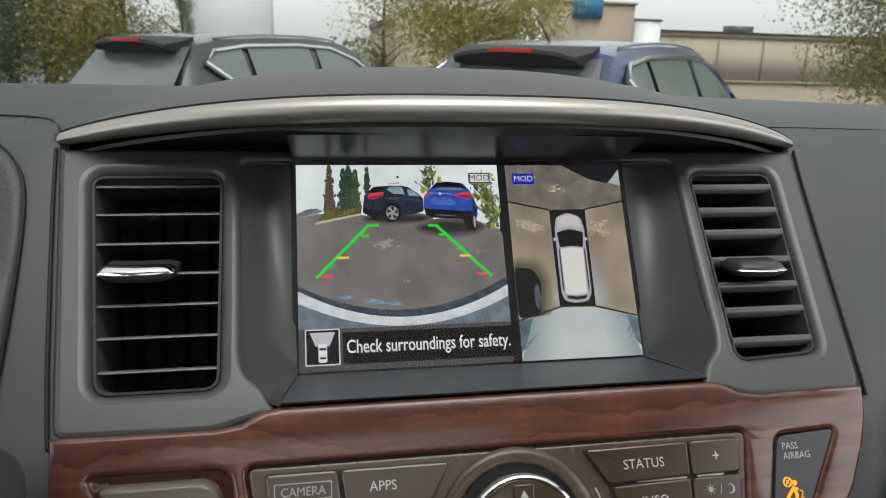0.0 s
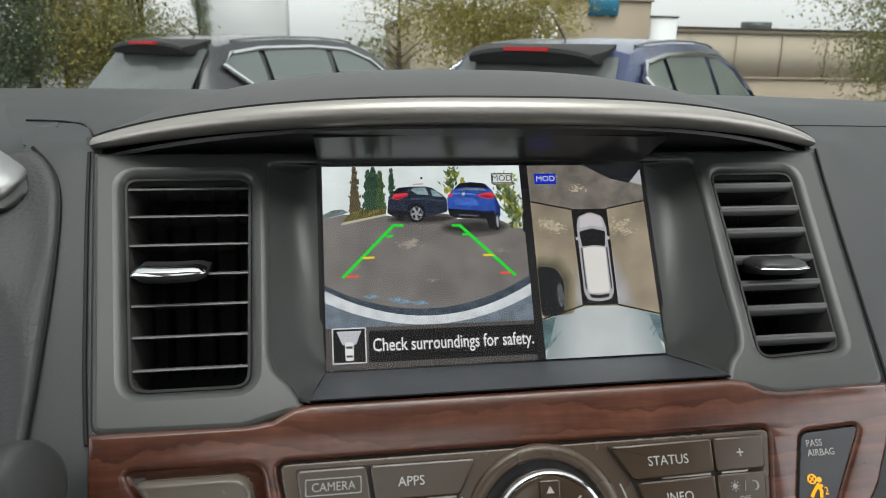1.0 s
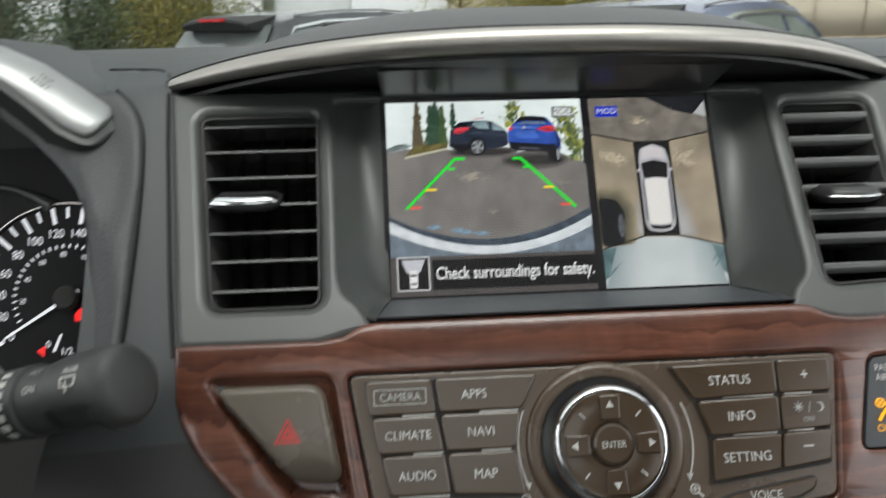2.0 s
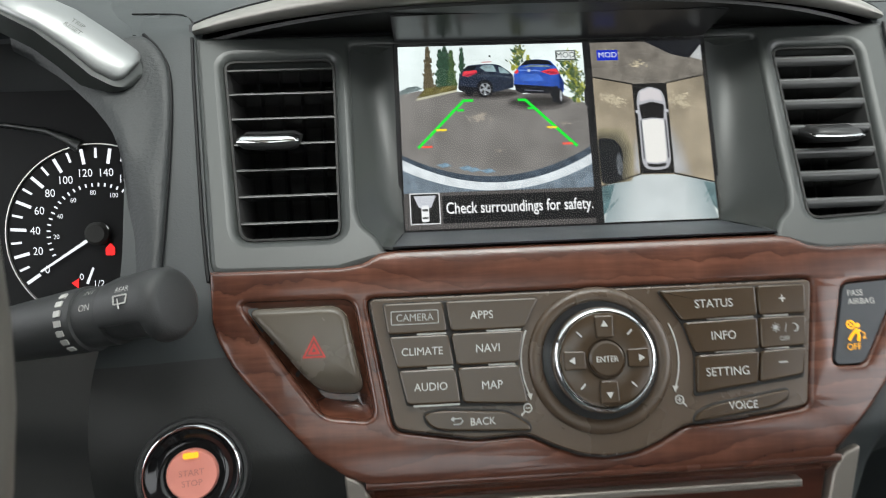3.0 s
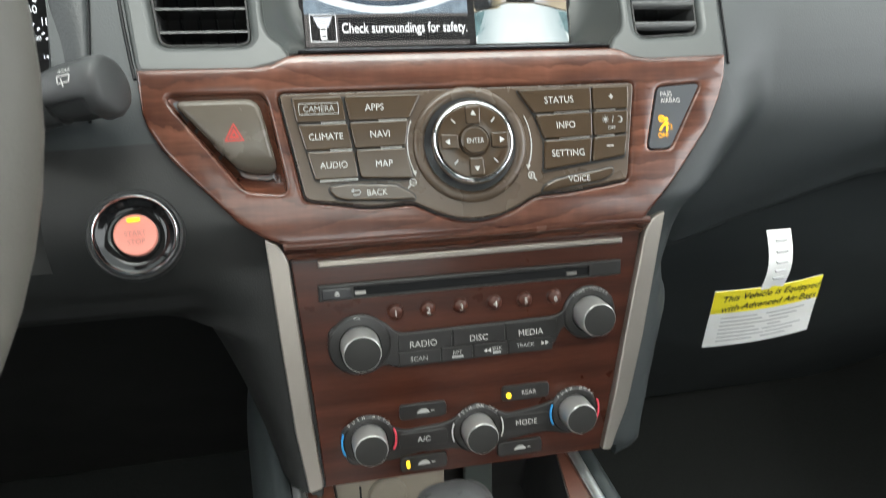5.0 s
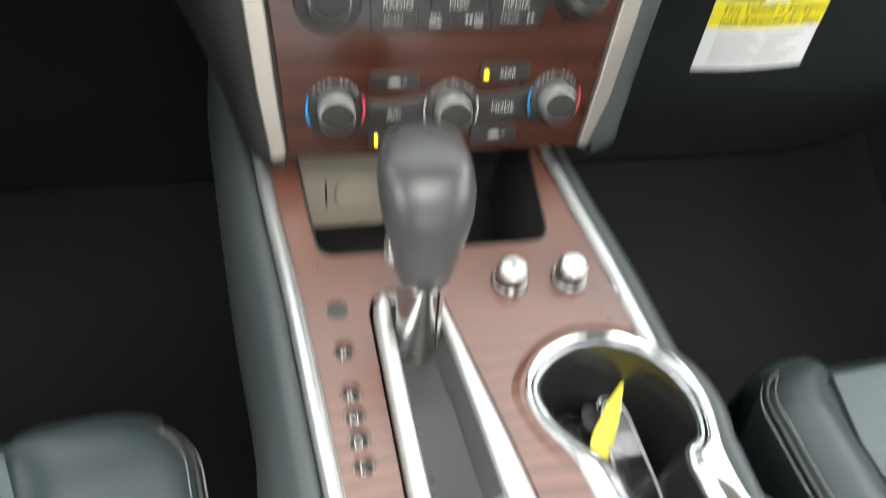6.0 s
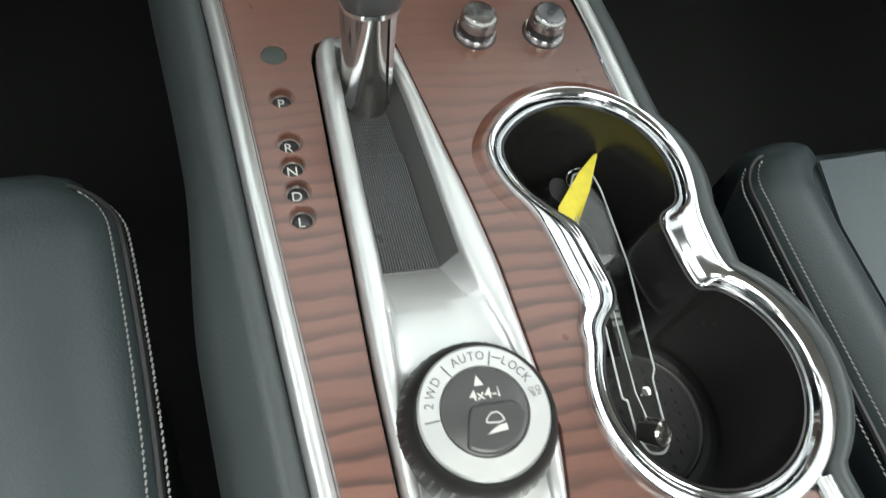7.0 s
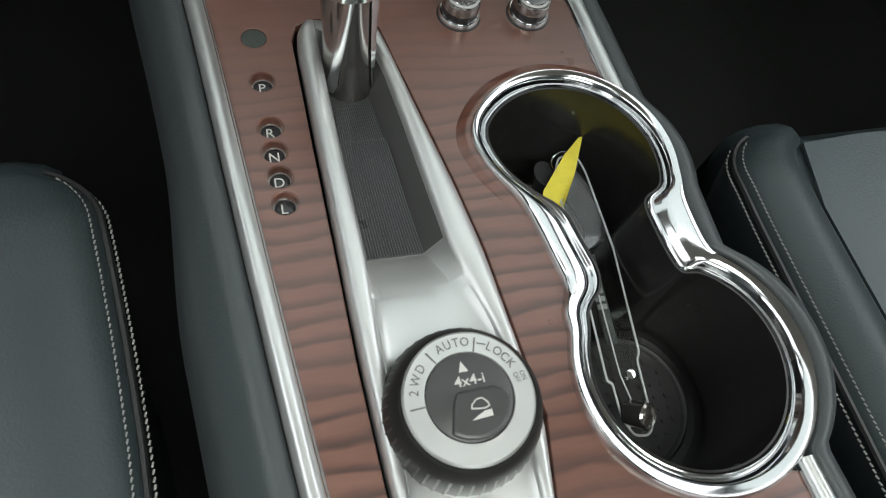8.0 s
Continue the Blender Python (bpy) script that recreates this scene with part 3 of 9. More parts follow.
    for k in range(61):
        u = -1 + 2 * k / 60
        x = 0.2005 * u
        c = max(0.0, 1 - abs(u) ** 2.5)
        ya, za, h = 0.318 + 0.055 * u * u, 1.2885 + 0.0215 * c, 0.0030 + 0.0032 * c ** 0.6
        rows.append([(x, ya + 0.010, za - h * 0.8), (x, ya + 0.001, za - h), (x, ya - 0.003, za - h * 0.55), (x, ya - 0.0045, za), (x, ya - 0.003, za + h * 0.6), (x, ya + 0.001, za + h), (x, ya + 0.012, za + h * 1.05)])
    part("arch_trim", loft(bm_new(), rows, True, (True, True)), M_ARCH, dash, "satin silver arched trim strip", angle=60)
    joint = []
    for k in range(61):
        u = -1 + 2 * k / 60
        c = max(0.0, 1 - abs(u) ** 2.5)
        joint.append((0.2005 * u, 0.318 + 0.055 * u * u + 0.0035, 1.2885 + 0.0215 * c + 0.0030 + 0.0032 * c ** 0.6))
    part("arch_joint", sweep(bm_new(), joint, 0.0011, 6), M_GAUGE, dash)
    # underside of the brow, its shade painted by a darker plastic; shiny in the middle
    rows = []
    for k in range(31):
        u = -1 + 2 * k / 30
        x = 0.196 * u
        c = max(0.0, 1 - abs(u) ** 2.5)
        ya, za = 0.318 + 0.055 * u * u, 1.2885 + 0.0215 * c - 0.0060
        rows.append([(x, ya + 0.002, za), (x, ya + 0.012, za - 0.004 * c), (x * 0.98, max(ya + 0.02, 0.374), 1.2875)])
    part("brow_underside", thick(grid(bm_new(), rows), 0.002), M_DASHSHADE, dash)
    bm = grid(bm_new(), [[(x, 0.3355, 1.2975 + 0.001 * math.cos(x * 20)) for x in np.linspace(-0.090, 0.090, 13)], [(x, 0.3612, 1.2818) for x in np.linspace(-0.0885, 0.0885, 13)]])
    part("reflecting_strip", thick(bm, 0.0015), M_STRIP, dash, "smoked strip above the screen")
    # curved seam of the binnacle side panel, and the seam that turns down beside the frame
    side = [(-0.2286, 0.1316), (-0.2184, 0.1205), (-0.2116, 0.1058), (-0.2079, 0.0802), (-0.2053, 0.0436), (-0.2039, 0.0098), (-0.2030, -0.030), (-0.2026, -0.046)]
    for _ in range(2):
        side = [side[0]] + [(lerp(a[0], b[0], f), lerp(a[1], b[1], f)) for a, b in zip(side, side[1:]) for f in (0.25, 0.75)] + [side[-1]]
    part("frame_seam", sweep(bm_new(), [PV @ Vector((x + 0.0004, t, 0.0004)) for x, t in side], 0.0010, 6), M_GAUGE, dash)
    part("frame_seam", sweep(bm_new(), [PV @ Vector((x, t, 0.0006)) for x, t in ((-0.2012, 0.128), (-0.1975, 0.097), (-0.1925, 0.060), (-0.1858, 0.012), (-0.1815, -0.014), (-0.1800, -0.0215))], 0.0009, 6), M_GAUGE, dash)
    part("frame_seam", sweep(bm_new(), [PV @ Vector((x, t, 0.0006)) for x, t in ((0.2015, 0.128), (0.1970, 0.105), (0.1920, 0.075), (0.1832, 0.020), (0.1780, -0.014), (0.1765, -0.0215))], 0.0009, 6), M_GAUGE, dash)
    return dash


dash = dashboard()


def stack_bezel():
    bez = dash
    inner = [(0.0945, -0.0125), (0.0985, -0.0045), (0.1010, 0.0), (0.1075, 0.006), (0.1100, 0.014), (0.1205, 0.120)]
    outer = [(-0.1800, -0.0185), (-0.120, -0.0195), (-0.106, -0.0155)] + [(-x, s) for x, s in inner[:-1]] + [(-0.1140, 0.120), (0.1205, 0.120)] + inner[-2::-1] + [(0.106, -0.0155), (0.118, -0.0195), (0.1765, -0.0185), (0.2005, 0.1285), (-0.2005, 0.1285)]
    outer = rnd(outer, [0.006, 0.003, 0.004, 0.001, 0.002, 0.002, 0.003, 0.003, 0.003, 0.003, 0.003, 0.003, 0.002, 0.002, 0.001, 0.004, 0.003, 0.006, 0.002, 0.002], 3)
    ventl = rnd([(-0.1675, 0.0), (-0.1185, 0.0), (-0.1225, 0.113), (-0.1835, 0.113)], 0.007)
    ventr = rnd([(0.1185, 0.0), (0.1625, 0.002), (0.1800, 0.113), (0.1300, 0.113)], 0.007)
    part("bezel_face", plate(outer, -0.009, 0.001, 0.0034, (ventl, ventr), 0.0050), M_BEZEL, bez, m=PV, angle=60)
    # curved walls of the screen recess and the shelf under the screen
    for s in (-1, 1):
        front = [PV @ Vector((s * x, t, -0.0012)) for x, t in ((0.1150 if s < 0 else 0.1215, 0.1225), (0.1135 if s < 0 else 0.1165, 0.080), (0.1115, 0.040), (0.1105, 0.014), (0.1080, 0.0055), (0.1015, -0.001), (0.0985, -0.006))] + [PU @ Vector((s * 0.0935, 0.0868, -0.001))]
        back = [PS @ Vector((s * 0.0872, t, -0.0005)) for t in (0.0527, 0.025, -0.005, -0.030, -0.040, -0.046, -0.050, -0.0527)]
        rows = []
        for k in (0.0, 0.2, 0.4, 0.6, 0.8, 1.0):
            rows.append([a.lerp(b, k) + Vector((0, 0.010, 0)) * math.sin(math.pi * k) * (0.2 if i == 7 else 1.0) for i, (a, b) in enumerate(zip(front, back))])
        part("recess_wall", thick(grid(bm_new(), rows), 0.0012), M_BEZEL, bez, angle=60)
    rows = [[PU @ Vector((x, 0.0866, -0.0025)) for x in np.linspace(-0.0935, 0.0935, 9)], [PU @ Vector((x, 0.0872, -0.0012)) for x in np.linspace(-0.0932, 0.0932, 9)], [PS @ Vector((x, -0.0530, -0.0005)) for x in np.linspace(-0.0872, 0.0872, 9)]]
    part("screen_shelf", thick(grid(bm_new(), rows), 0.0012), M_SHELF, bez, "slate grey shelf under the screen")
    rows = [[PV @ Vector((x, 0.1225, -0.001)) for x in np.linspace(-0.115, 0.1215, 9)], [PS @ Vector((x, 0.0530, -0.0005)) for x in np.linspace(-0.0875, 0.0875, 9)]]
    part("recess_top", thick(grid(bm_new(), rows), 0.0012), M_BEZEL, bez)
    # vent tubs
    for nm, hole in (("vent_tub", ventl), ("vent_tub", ventr)):
        a = [PV @ Vector((*p, -0.002)) for p in hole]
        b = [PV @ Vector((*p, -0.004)) + Vector((0, 0.040, -0.02)) for p in hole]
        part(nm, thick(loft(bm_new(), [a, b], True, (False, True)), 0.0012), M_WELL, bez)
    # fine gap round the bezel
    return bez


stack_bezel()


def vent(side):
    """Slatted outlet with a chrome-topped slider."""
    v = thing("air_vent", (side * 0.148, 0.31, 1.235), "black slatted dashboard air vent with chrome slider", "air vent", "air vents beside the screen")
    if side < 0:
        xl, xr = (lambda s: lerp(-0.1680, -0.1835, s / 0.113)), (lambda s: lerp(-0.1185, -0.1225, s / 0.113))
    else:
        xl, xr = (lambda s: lerp(0.1185, 0.1300, s / 0.113)), (lambda s: lerp(0.1620, 0.1800, s / 0.113))
    for k in range(7):
        s = (0.0107, 0.0263, 0.0420, 0.0580, 0.0744, 0.0910, 0.1076)[k] if side < 0 else (0.0101, 0.0265, 0.0408, 0.0560, 0.0732, 0.0878, 0.1038)[k]
        a, b = PV @ Vector((xl(s) + 0.0005, s, -0.004)), PV @ Vector((xr(s) - 0.0005, s, -0.004))
        rows = []
        for p in (a, b):
            prof = ((0.0004, 0.0008), (-0.0004, 0.0006), (-0.0009, 0.0), (-0.0004, -0.0006), (0.0004, -0.0008), (0.024, -0.0110), (0.024, -0.0098))
            if side > 0:
                prof = [(-0.0022 * math.sin(a), 0.0030 * math.cos(a)) for a in np.linspace(0.0, math.pi, 8)] + [(0.024, -0.0150), (0.024, -0.0105)]
            rows.append([p + Vector((0, dy, dz)) for dy, dz in prof])
        part("slat", loft(bm_new(), rows, True, (True, True)), M_SLAT, v, angle=60)
    for x in np.linspace(0.2, 0.8, 4):
        pts = [PV @ Vector((lerp(xl(s), xr(s), x), s, -0.004)) + Vector((0, 0.034, -0.014)) for s in (0.002, 0.11)]
        bm = bm_new()
        loft(bm, [[p + Vector(o) for o in ((-0.0006, -0.006, 0.004), (0.0006, -0.006, 0.004), (0.0006, 0.006, -0.004), (-0.0006, 0.006, -0.004))] for p in pts], True, (True, True))
        part("vane", bm, M_GAUGE, v)
    s = 0.0560 if side < 0 else 0.0490
    xc = -0.1545 if side < 0 else 0.1432
    w = 0.0150 if side < 0 else 0.0135
    c = PV @ Vector((xc, s, 0.003))
    rows = []
    for k in range(13):
        u = -1 + 2 * k / 12
        e = max((1 - abs(u) ** 9) ** 0.5 if abs(u) < 1 else 0.05, 0.35)
        rows.append([c + Vector((u * w, y - 0.003 * (1 - u * u), z * e)) for y, z in ((-0.006, -0.0030), (-0.0085, 0.0), (-0.006, 0.0036), (0.006, 0.0036), (0.016, -0.004), (0.012, -0.008))])
    tab = part("slider", loft(bm_new(), rows, True, (True, True)), M_BLACK, v, angle=75)
    rows = []
    for k in range(13):
        u = -1 + 2 * k / 12
        e = max((1 - abs(u) ** 9) ** 0.5 if abs(u) < 1 else 0, 0.35)
        rows.append([c + Vector((u * (w + 0.0006), y - 0.003 * (1 - u * u), (0.0012 if side < 0 else 0.0004) + z * e * (0.8 if side < 0 else 0.35))) for y, z in ((-0.0085, 0.0), (-0.0082, 0.0014), (-0.0072, 0.0026), (-0.005, 0.0034), (-0.002, 0.0036), (-0.004, 0.0016))])
    part("chrome_cap", loft(bm_new(), rows, True, (True, True)), M_CHROME, tab, "chrome slider cap", angle=80)
    return v


vent(-1)
vent(1)

# ---- upper fascia: veneer wings and control panel ----
PANEL = [(-0.1065, 0.0635), (-0.0960, 0.003), (-0.060, -0.003), (-0.036, -0.002), (-0.024, -0.008), (-0.012, -0.0125), (0.0, -0.0140), (0.014, -0.0125), (0.026, -0.008), (0.037, -0.002), (0.060, -0.001), (0.0965, 0.0035), (0.1063, 0.0635)]
HAZ_HOLE = rnd([(-0.1655, 0.0640), (-0.1275, 0.0110), (-0.1045, 0.0080), (-0.1130, 0.0635)], 0.006)
BAG_HOLE = rnd([(0.1215, 0.0600), (0.1512, 0.0615), (0.1270, 0.0215), (0.1115, 0.0215)], 0.004)


def roll(x, s):
    """How far the veneer bends back at its upper, lower and outer edges."""
    return 8.0 * max(0.0, s - 0.070) ** 2 + 5.0 * max(0.0, 0.004 - s) ** 2 + 0.7 * max(0.0, abs(x) - 0.142) ** 2


def veneer_panel():
    w = thing("veneer_fascia", (0, 0.215, 1.12), "dark walnut veneer fascia with wings beside the controls", "wood trim")
    top = [(-0.1785, 0.0790), (-0.118, 0.0785), (-0.108, 0.0800), (-0.100, 0.0845), (-0.092, 0.0858), (0.092, 0.0858), (0.100, 0.0845), (0.108, 0.0800), (0.118, 0.0785), (0.1712, 0.0795)]
    right = [(0.1690, 0.066), (0.1640, 0.0526), (0.1547, 0.035), (0.1420, 0.0195), (0.1286, 0.0033), (0.1200, -0.006), (0.1115, -0.0145)]
    low = [(0.1060, -0.021), (-0.1060, -0.021)]
    left = [(-0.1175, -0.0165), (-0.1315, -0.0068), (-0.1483, 0.0120), (-0.1600, 0.0250), (-0.1680, 0.0350), (-0.1740, 0.0460), (-0.1770, 0.0552)]
    outline = ccw(top + right + low + left)
    pan = rnd(PANEL, 0.004, 3)
    bm = plate(outline, -0.008, 0.0, 0.0022, (HAZ_HOLE, BAG_HOLE, pan), 0.0026)
    for k in np.linspace(-0.0195, 0.0840, 30):
        bmesh.ops.bisect_plane(bm, geom=bm.verts[:] + bm.edges[:] + bm.faces[:], plane_co=(0, k, 0), plane_no=(0, 1, 0))
    for k in np.linspace(-0.172, -0.120, 9):
        bmesh.ops.bisect_plane(bm, geom=bm.verts[:] + bm.edges[:] + bm.faces[:], plane_co=(k, 0, 0), plane_no=(1, 0, 0))
    for v in bm.verts:
        v.co.z -= roll(v.co.x, v.co.y)
    for f in bm.faces:
        f.material_index = 0
    part("veneer", bm, M_WOOD, w, m=PU, angle=60)
    # the lower edge rolls under to meet the lower fascia
    rows = []
    for k, x in enumerate(np.linspace(-0.1095, 0.1110, 24)):
        a = [PU @ Vector((x, s, z)) for s, z in ((-0.0188, -0.0034), (-0.0208, -0.0032), (-0.0224, -0.0042), (-0.0234, -0.0062))]
        b = [PL @ Vector((x, s, z)) for s, z in ((0.1300, 0.0040), (0.1268, 0.0006), (0.1240, -0.0010))]
        rows.append(a + b)
    part("under_lip", thick(grid(bm_new(), rows), 0.0012), M_WOOD, w, angle=60)
    for rim in (ccw(HAZ_HOLE),):
        bm = bm_new()
        cx, cy = sum(p[0] for p in rim) / len(rim), sum(p[1] for p in rim) / len(rim)
        ring = lambda f, z, lean=0.0: [(cx + (x - cx) * f, cy + (y - cy) * f, z - lean * max(0.0, 0.045 - y)) for x, y in rim]
        loft(bm, [ring(1.02, -0.0022), ring(0.97, -0.0034), ring(0.90, -0.0044, 0.06), ring(0.70, -0.0060, 0.06), ring(0.70, -0.0100), ring(1.02, -0.0100)], True, (False, True))
        part("recess", bm, M_WOOD, w, m=PU, angle=60)
    return w


veneer_panel()


def key(pts, label_text, parent, cap=0.0040, at=None, material=None, r=0.0019, squeeze=0.95, z=(0.0, 0.0038), bevel=0.0009, ink=None):
    """A moulded key with its printed word."""
    b = part("button", plate(rnd(pts, r, 3), z[0], z[1], bevel), material or M_BUTTON, parent, m=PU)
    cx, cy = at or (sum(p[0] for p in pts) / len(pts), sum(p[1] for p in pts) / len(pts))
    if label_text:
        text(label_text, on(PU, cx, cy, z[1] + 0.00025), cap, ink or M_INK, b, squeeze)
    return b


BACK_KEY = [(-0.0830, 0.0098), (-0.0745, 0.0112), (-0.0450, 0.0092), (-0.0350, 0.0030), (-0.0345, 0.0000), (-0.0735, 0.0020), (-0.0800, 0.0040)]
VOICE_KEY = [(0.0405, -0.0005), (0.0425, 0.0035), (0.0500, 0.0068), (0.0870, 0.0122), (0.0862, 0.0080), (0.0790, 0.0045)]


def control_panel():
    c = thing("control_panel", (0, 0.225, 1.13), "charcoal control panel with printed keys round a chrome dial", "control panel")
    part("gap", plate(inset(ccw(rnd(PANEL, 0.004, 3)), -0.0004), -0.0050, -0.0030), M_WELL, c, m=PU)
    part("faceplate", plate(inset(ccw(rnd(PANEL, 0.004, 3)), 0.0009), -0.004, 0.0010, 0.0008), M_PANEL, c, m=PU)
    for pts in (BACK_KEY, VOICE_KEY):
        part("key_well", plate(inset(ccw(rnd(pts, 0.003, 3)), -0.0008), 0.0006, 0.0014, 0.0002), M_WELL, c, m=PU)
    # dark wells behind the keys
    arc = lambda r, a0, a1, n=8: [(r * math.cos(radians(lerp(a0, a1, i / n))), 0.030 + r * math.sin(radians(lerp(a0, a1, i / n)))) for i in range(n + 1)]
    wl_ = [(-0.0995, 0.0605), (-0.0900, 0.0135), (-0.0345, 0.0110), (-0.0385, 0.0300), (-0.0355, 0.0450), (-0.0265, 0.0600)]
    wr_ = [(0.1010, 0.0610), (0.0955, 0.0170), (0.0420, 0.0110), (0.0440, 0.0300), (0.0395, 0.0450), (0.0295, 0.0605)]
    for wpts in (wl_, wr_):
        part("key_well", plate(rnd(wpts, 0.002), 0.0010, 0.0016, 0.0002), M_WELL, c, m=PU)
    # left bank
    key([(-0.0990, 0.0600), (-0.0715, 0.0600), (-0.0700, 0.0460), (-0.0972, 0.0458)], "", c)
    k = key([(-0.0967, 0.0450), (-0.0697, 0.0450), (-0.0675, 0.0305), (-0.0935, 0.0305)], "CLIMATE", c, 0.0036)
    key([(-0.0930, 0.0297), (-0.0672, 0.0297), (-0.0655, 0.0140), (-0.0895, 0.0140)], "AUDIO", c, 0.0036)
    key([(-0.0703, 0.0600), (-0.0270, 0.0598), (-0.0345, 0.0460), (-0.0685, 0.0460)], "APPS", c, 0.0038, at=(-0.0540, 0.0530))
    key([(-0.0685, 0.0452), (-0.0350, 0.0452), (-0.0380, 0.0305), (-0.0665, 0.0305)], "NAVI", c, 0.0038)
    key([(-0.0663, 0.0297), (-0.0380, 0.0297), (-0.0350, 0.0120), (-0.0645, 0.0138)], "MAP", c, 0.0038)
    text("CAMERA", on(PU, -0.0845, 0.0532, 0.0041), 0.0034, M_INKDIM, c, 0.92)
    bm = plate(box2(-0.0955, 0.0500, -0.0737, 0.0564, 0.0006), 0.0037, 0.0041, 0, (box2(-0.0951, 0.0504, -0.0741, 0.0560, 0.0005),), 0)
    part("camera_outline", bm, M_INKDIM, c, m=PU)
    # right bank
    key([(0.0300, 0.0602), (0.0762, 0.0606), (0.0757, 0.0465), (0.0395, 0.0458)], "STATUS", c, 0.0040, at=(0.0552, 0.0532))
    key([(0.0400, 0.0450), (0.0755, 0.0457), (0.0747, 0.0310), (0.0443, 0.0305)], "INFO", c, 0.0040, at=(0.0583, 0.0382))
    key([(0.0445, 0.0297), (0.0745, 0.0302), (0.0722, 0.0157), (0.0428, 0.0123)], "SETTING", c, 0.0040, at=(0.0582, 0.0217))
    key([(0.0770, 0.0606), (0.1005, 0.0606), (0.0993, 0.0466), (0.0765, 0.0465)], "+", c, 0.0050, at=(0.0883, 0.0540))
    key([(0.0763, 0.0457), (0.0990, 0.0458), (0.0972, 0.0318), (0.0755, 0.0310)], "", c)
    key([(0.0753, 0.0302), (0.0970, 0.0310), (0.0945, 0.0185), (0.0730, 0.0158)], "", c)
    part("minus_mark", plate(box2(0.0828, 0.0242, 0.0872, 0.0249), 0.0037, 0.0041), M_INK, c, m=PU)
    text("/", on(PU, 0.0882, 0.0403, 0.0041), 0.0042, M_INKDIM, c, 0.8)
    text("OFF", on(PU, 0.0872, 0.0353, 0.0041), 0.0021, M_INKDIM, c)
    bm = plate(circle(0.0835, 0.0405, 0.0011, 16), 0.0037, 0.0041)
    for k in range(8):
        q = math.pi / 4 * k
        x, y = 0.0835 + 0.0019 * math.cos(q), 0.0405 + 0.0019 * math.sin(q)
        slab(bm, [(x + 0.0005 * math.cos(q + a), y + 0.0005 * math.sin(q + a)) for a in (0, 2.6, 3.7)], 0.0037, 0.0041)
    part("sun_mark", bm, M_INKDIM, c, m=PU)
    moon = [(0.0925 + 0.0020 * math.cos(a), 0.0402 + 0.0020 * math.sin(a)) for a in np.linspace(-1.9, 1.9, 14)] + [(0.0921 + 0.0015 * math.cos(a), 0.0402 + 0.0017 * math.sin(a)) for a in np.linspace(1.9, -1.9, 14)]
    part("moon_mark", plate(moon, 0.0037, 0.0041), M_INKDIM, c, m=PU)
    # bright lips between the keys
    for x0, x1, s in ((-0.084, -0.0705, 0.0455), (-0.080, -0.068, 0.0302), (-0.052, -0.036, 0.0456), (-0.052, -0.040, 0.0302), (0.052, 0.074, 0.0461), (0.054, 0.073, 0.0307), (0.079, 0.091, 0.0463), (0.078, 0.089, 0.0312), (-0.087, -0.066, 0.0135)):
        part("key_lip", plate(box2(x0, s - 0.0004, x1, s + 0.0004, 0.0003), 0.001, 0.0030), M_KNOBTOP, c, m=PU)
    # back and voice keys
    key(BACK_KEY, "BACK", c, 0.0034, at=(-0.0560, 0.0055), r=0.003, z=(0, 0.0030))
    bm = bm_new()
    sweep(bm, [(-0.0690, 0.0071, 0.0034), (-0.0660, 0.0073, 0.0034), (-0.0652, 0.0060, 0.0034), (-0.0662, 0.0048, 0.0034), (-0.0695, 0.0047, 0.0034)], 0.0003, 6)
    slab(bm, [(-0.0690, 0.0082), (-0.0690, 0.0058), (-0.0706, 0.0070)], 0.0032, 0.0036)
    part("back_arrow", bm, M_INKDIM, c, m=PU)
    key(VOICE_KEY, "VOICE", c, 0.0036, at=(0.0640, 0.0062), r=0.003, z=(0, 0.0030))
    # dial: collar, chrome ring, key disc
    d = PU @ Matrix.Translation((0, 0.030, 0))
    part("collar", lathe([(0.0338, 0.0005), (0.0335, 0.0016), (0.0326, 0.0026), (0.0300, 0.0034), (0.0285, 0.0030), (0.0272, 0.0018), (0.0268, 0.0)], 64), M_PANEL, c, m=d)
    part("dial_groove", lathe([(0.0272, 0.0004), (0.0271, 0.0014), (0.0236, 0.0012), (0.0234, 0.0004)], 64), M_GLOSS, c, m=d)
    ring = part("dial_ring", lathe([(0.0242, 0.0008), (0.0241, 0.0066), (0.0238, 0.0086), (0.0232, 0.0100), (0.0225, 0.0108), (0.0218, 0.0110), (0.0212, 0.0105), (0.0210, 0.0080)], 96), M_CHROME, c, "ribbed chrome dial ring", m=d)
    bm = bm_new()
    for k in range(84):
        q = 2 * math.pi * k / 84
        rows = [[(r * math.cos(q + a), r * math.sin(q + a), z) for a in (-0.011, 0.011)] for r, z in ((0.02435, 0.0012), (0.02425, 0.0050), (0.02410, 0.0070))]
        grid(bm, rows)
    part("ribs", thick(bm, 0.0003), M_GLOSS, ring, "dark grooves between the ribs", m=d)
    part("key_disc", lathe([(0.0208, 0.0080), (0.0208, 0.0112), (0.0196, 0.0116), (0.0090, 0.0106), (0.0084, 0.0100), (0.0, 0.0100)], 64), M_BUTTON, c, m=d)
    e = part("enter_key", lathe([(0.0080, 0.0095), (0.0080, 0.0122), (0.0070, 0.0130), (0.0, 0.0130)], 48), M_BUTTON, c, m=d)
    text("ENTER", d @ Matrix.Translation((0, 0, 0.01325)), 0.0027, M_INK, e, 0.9)
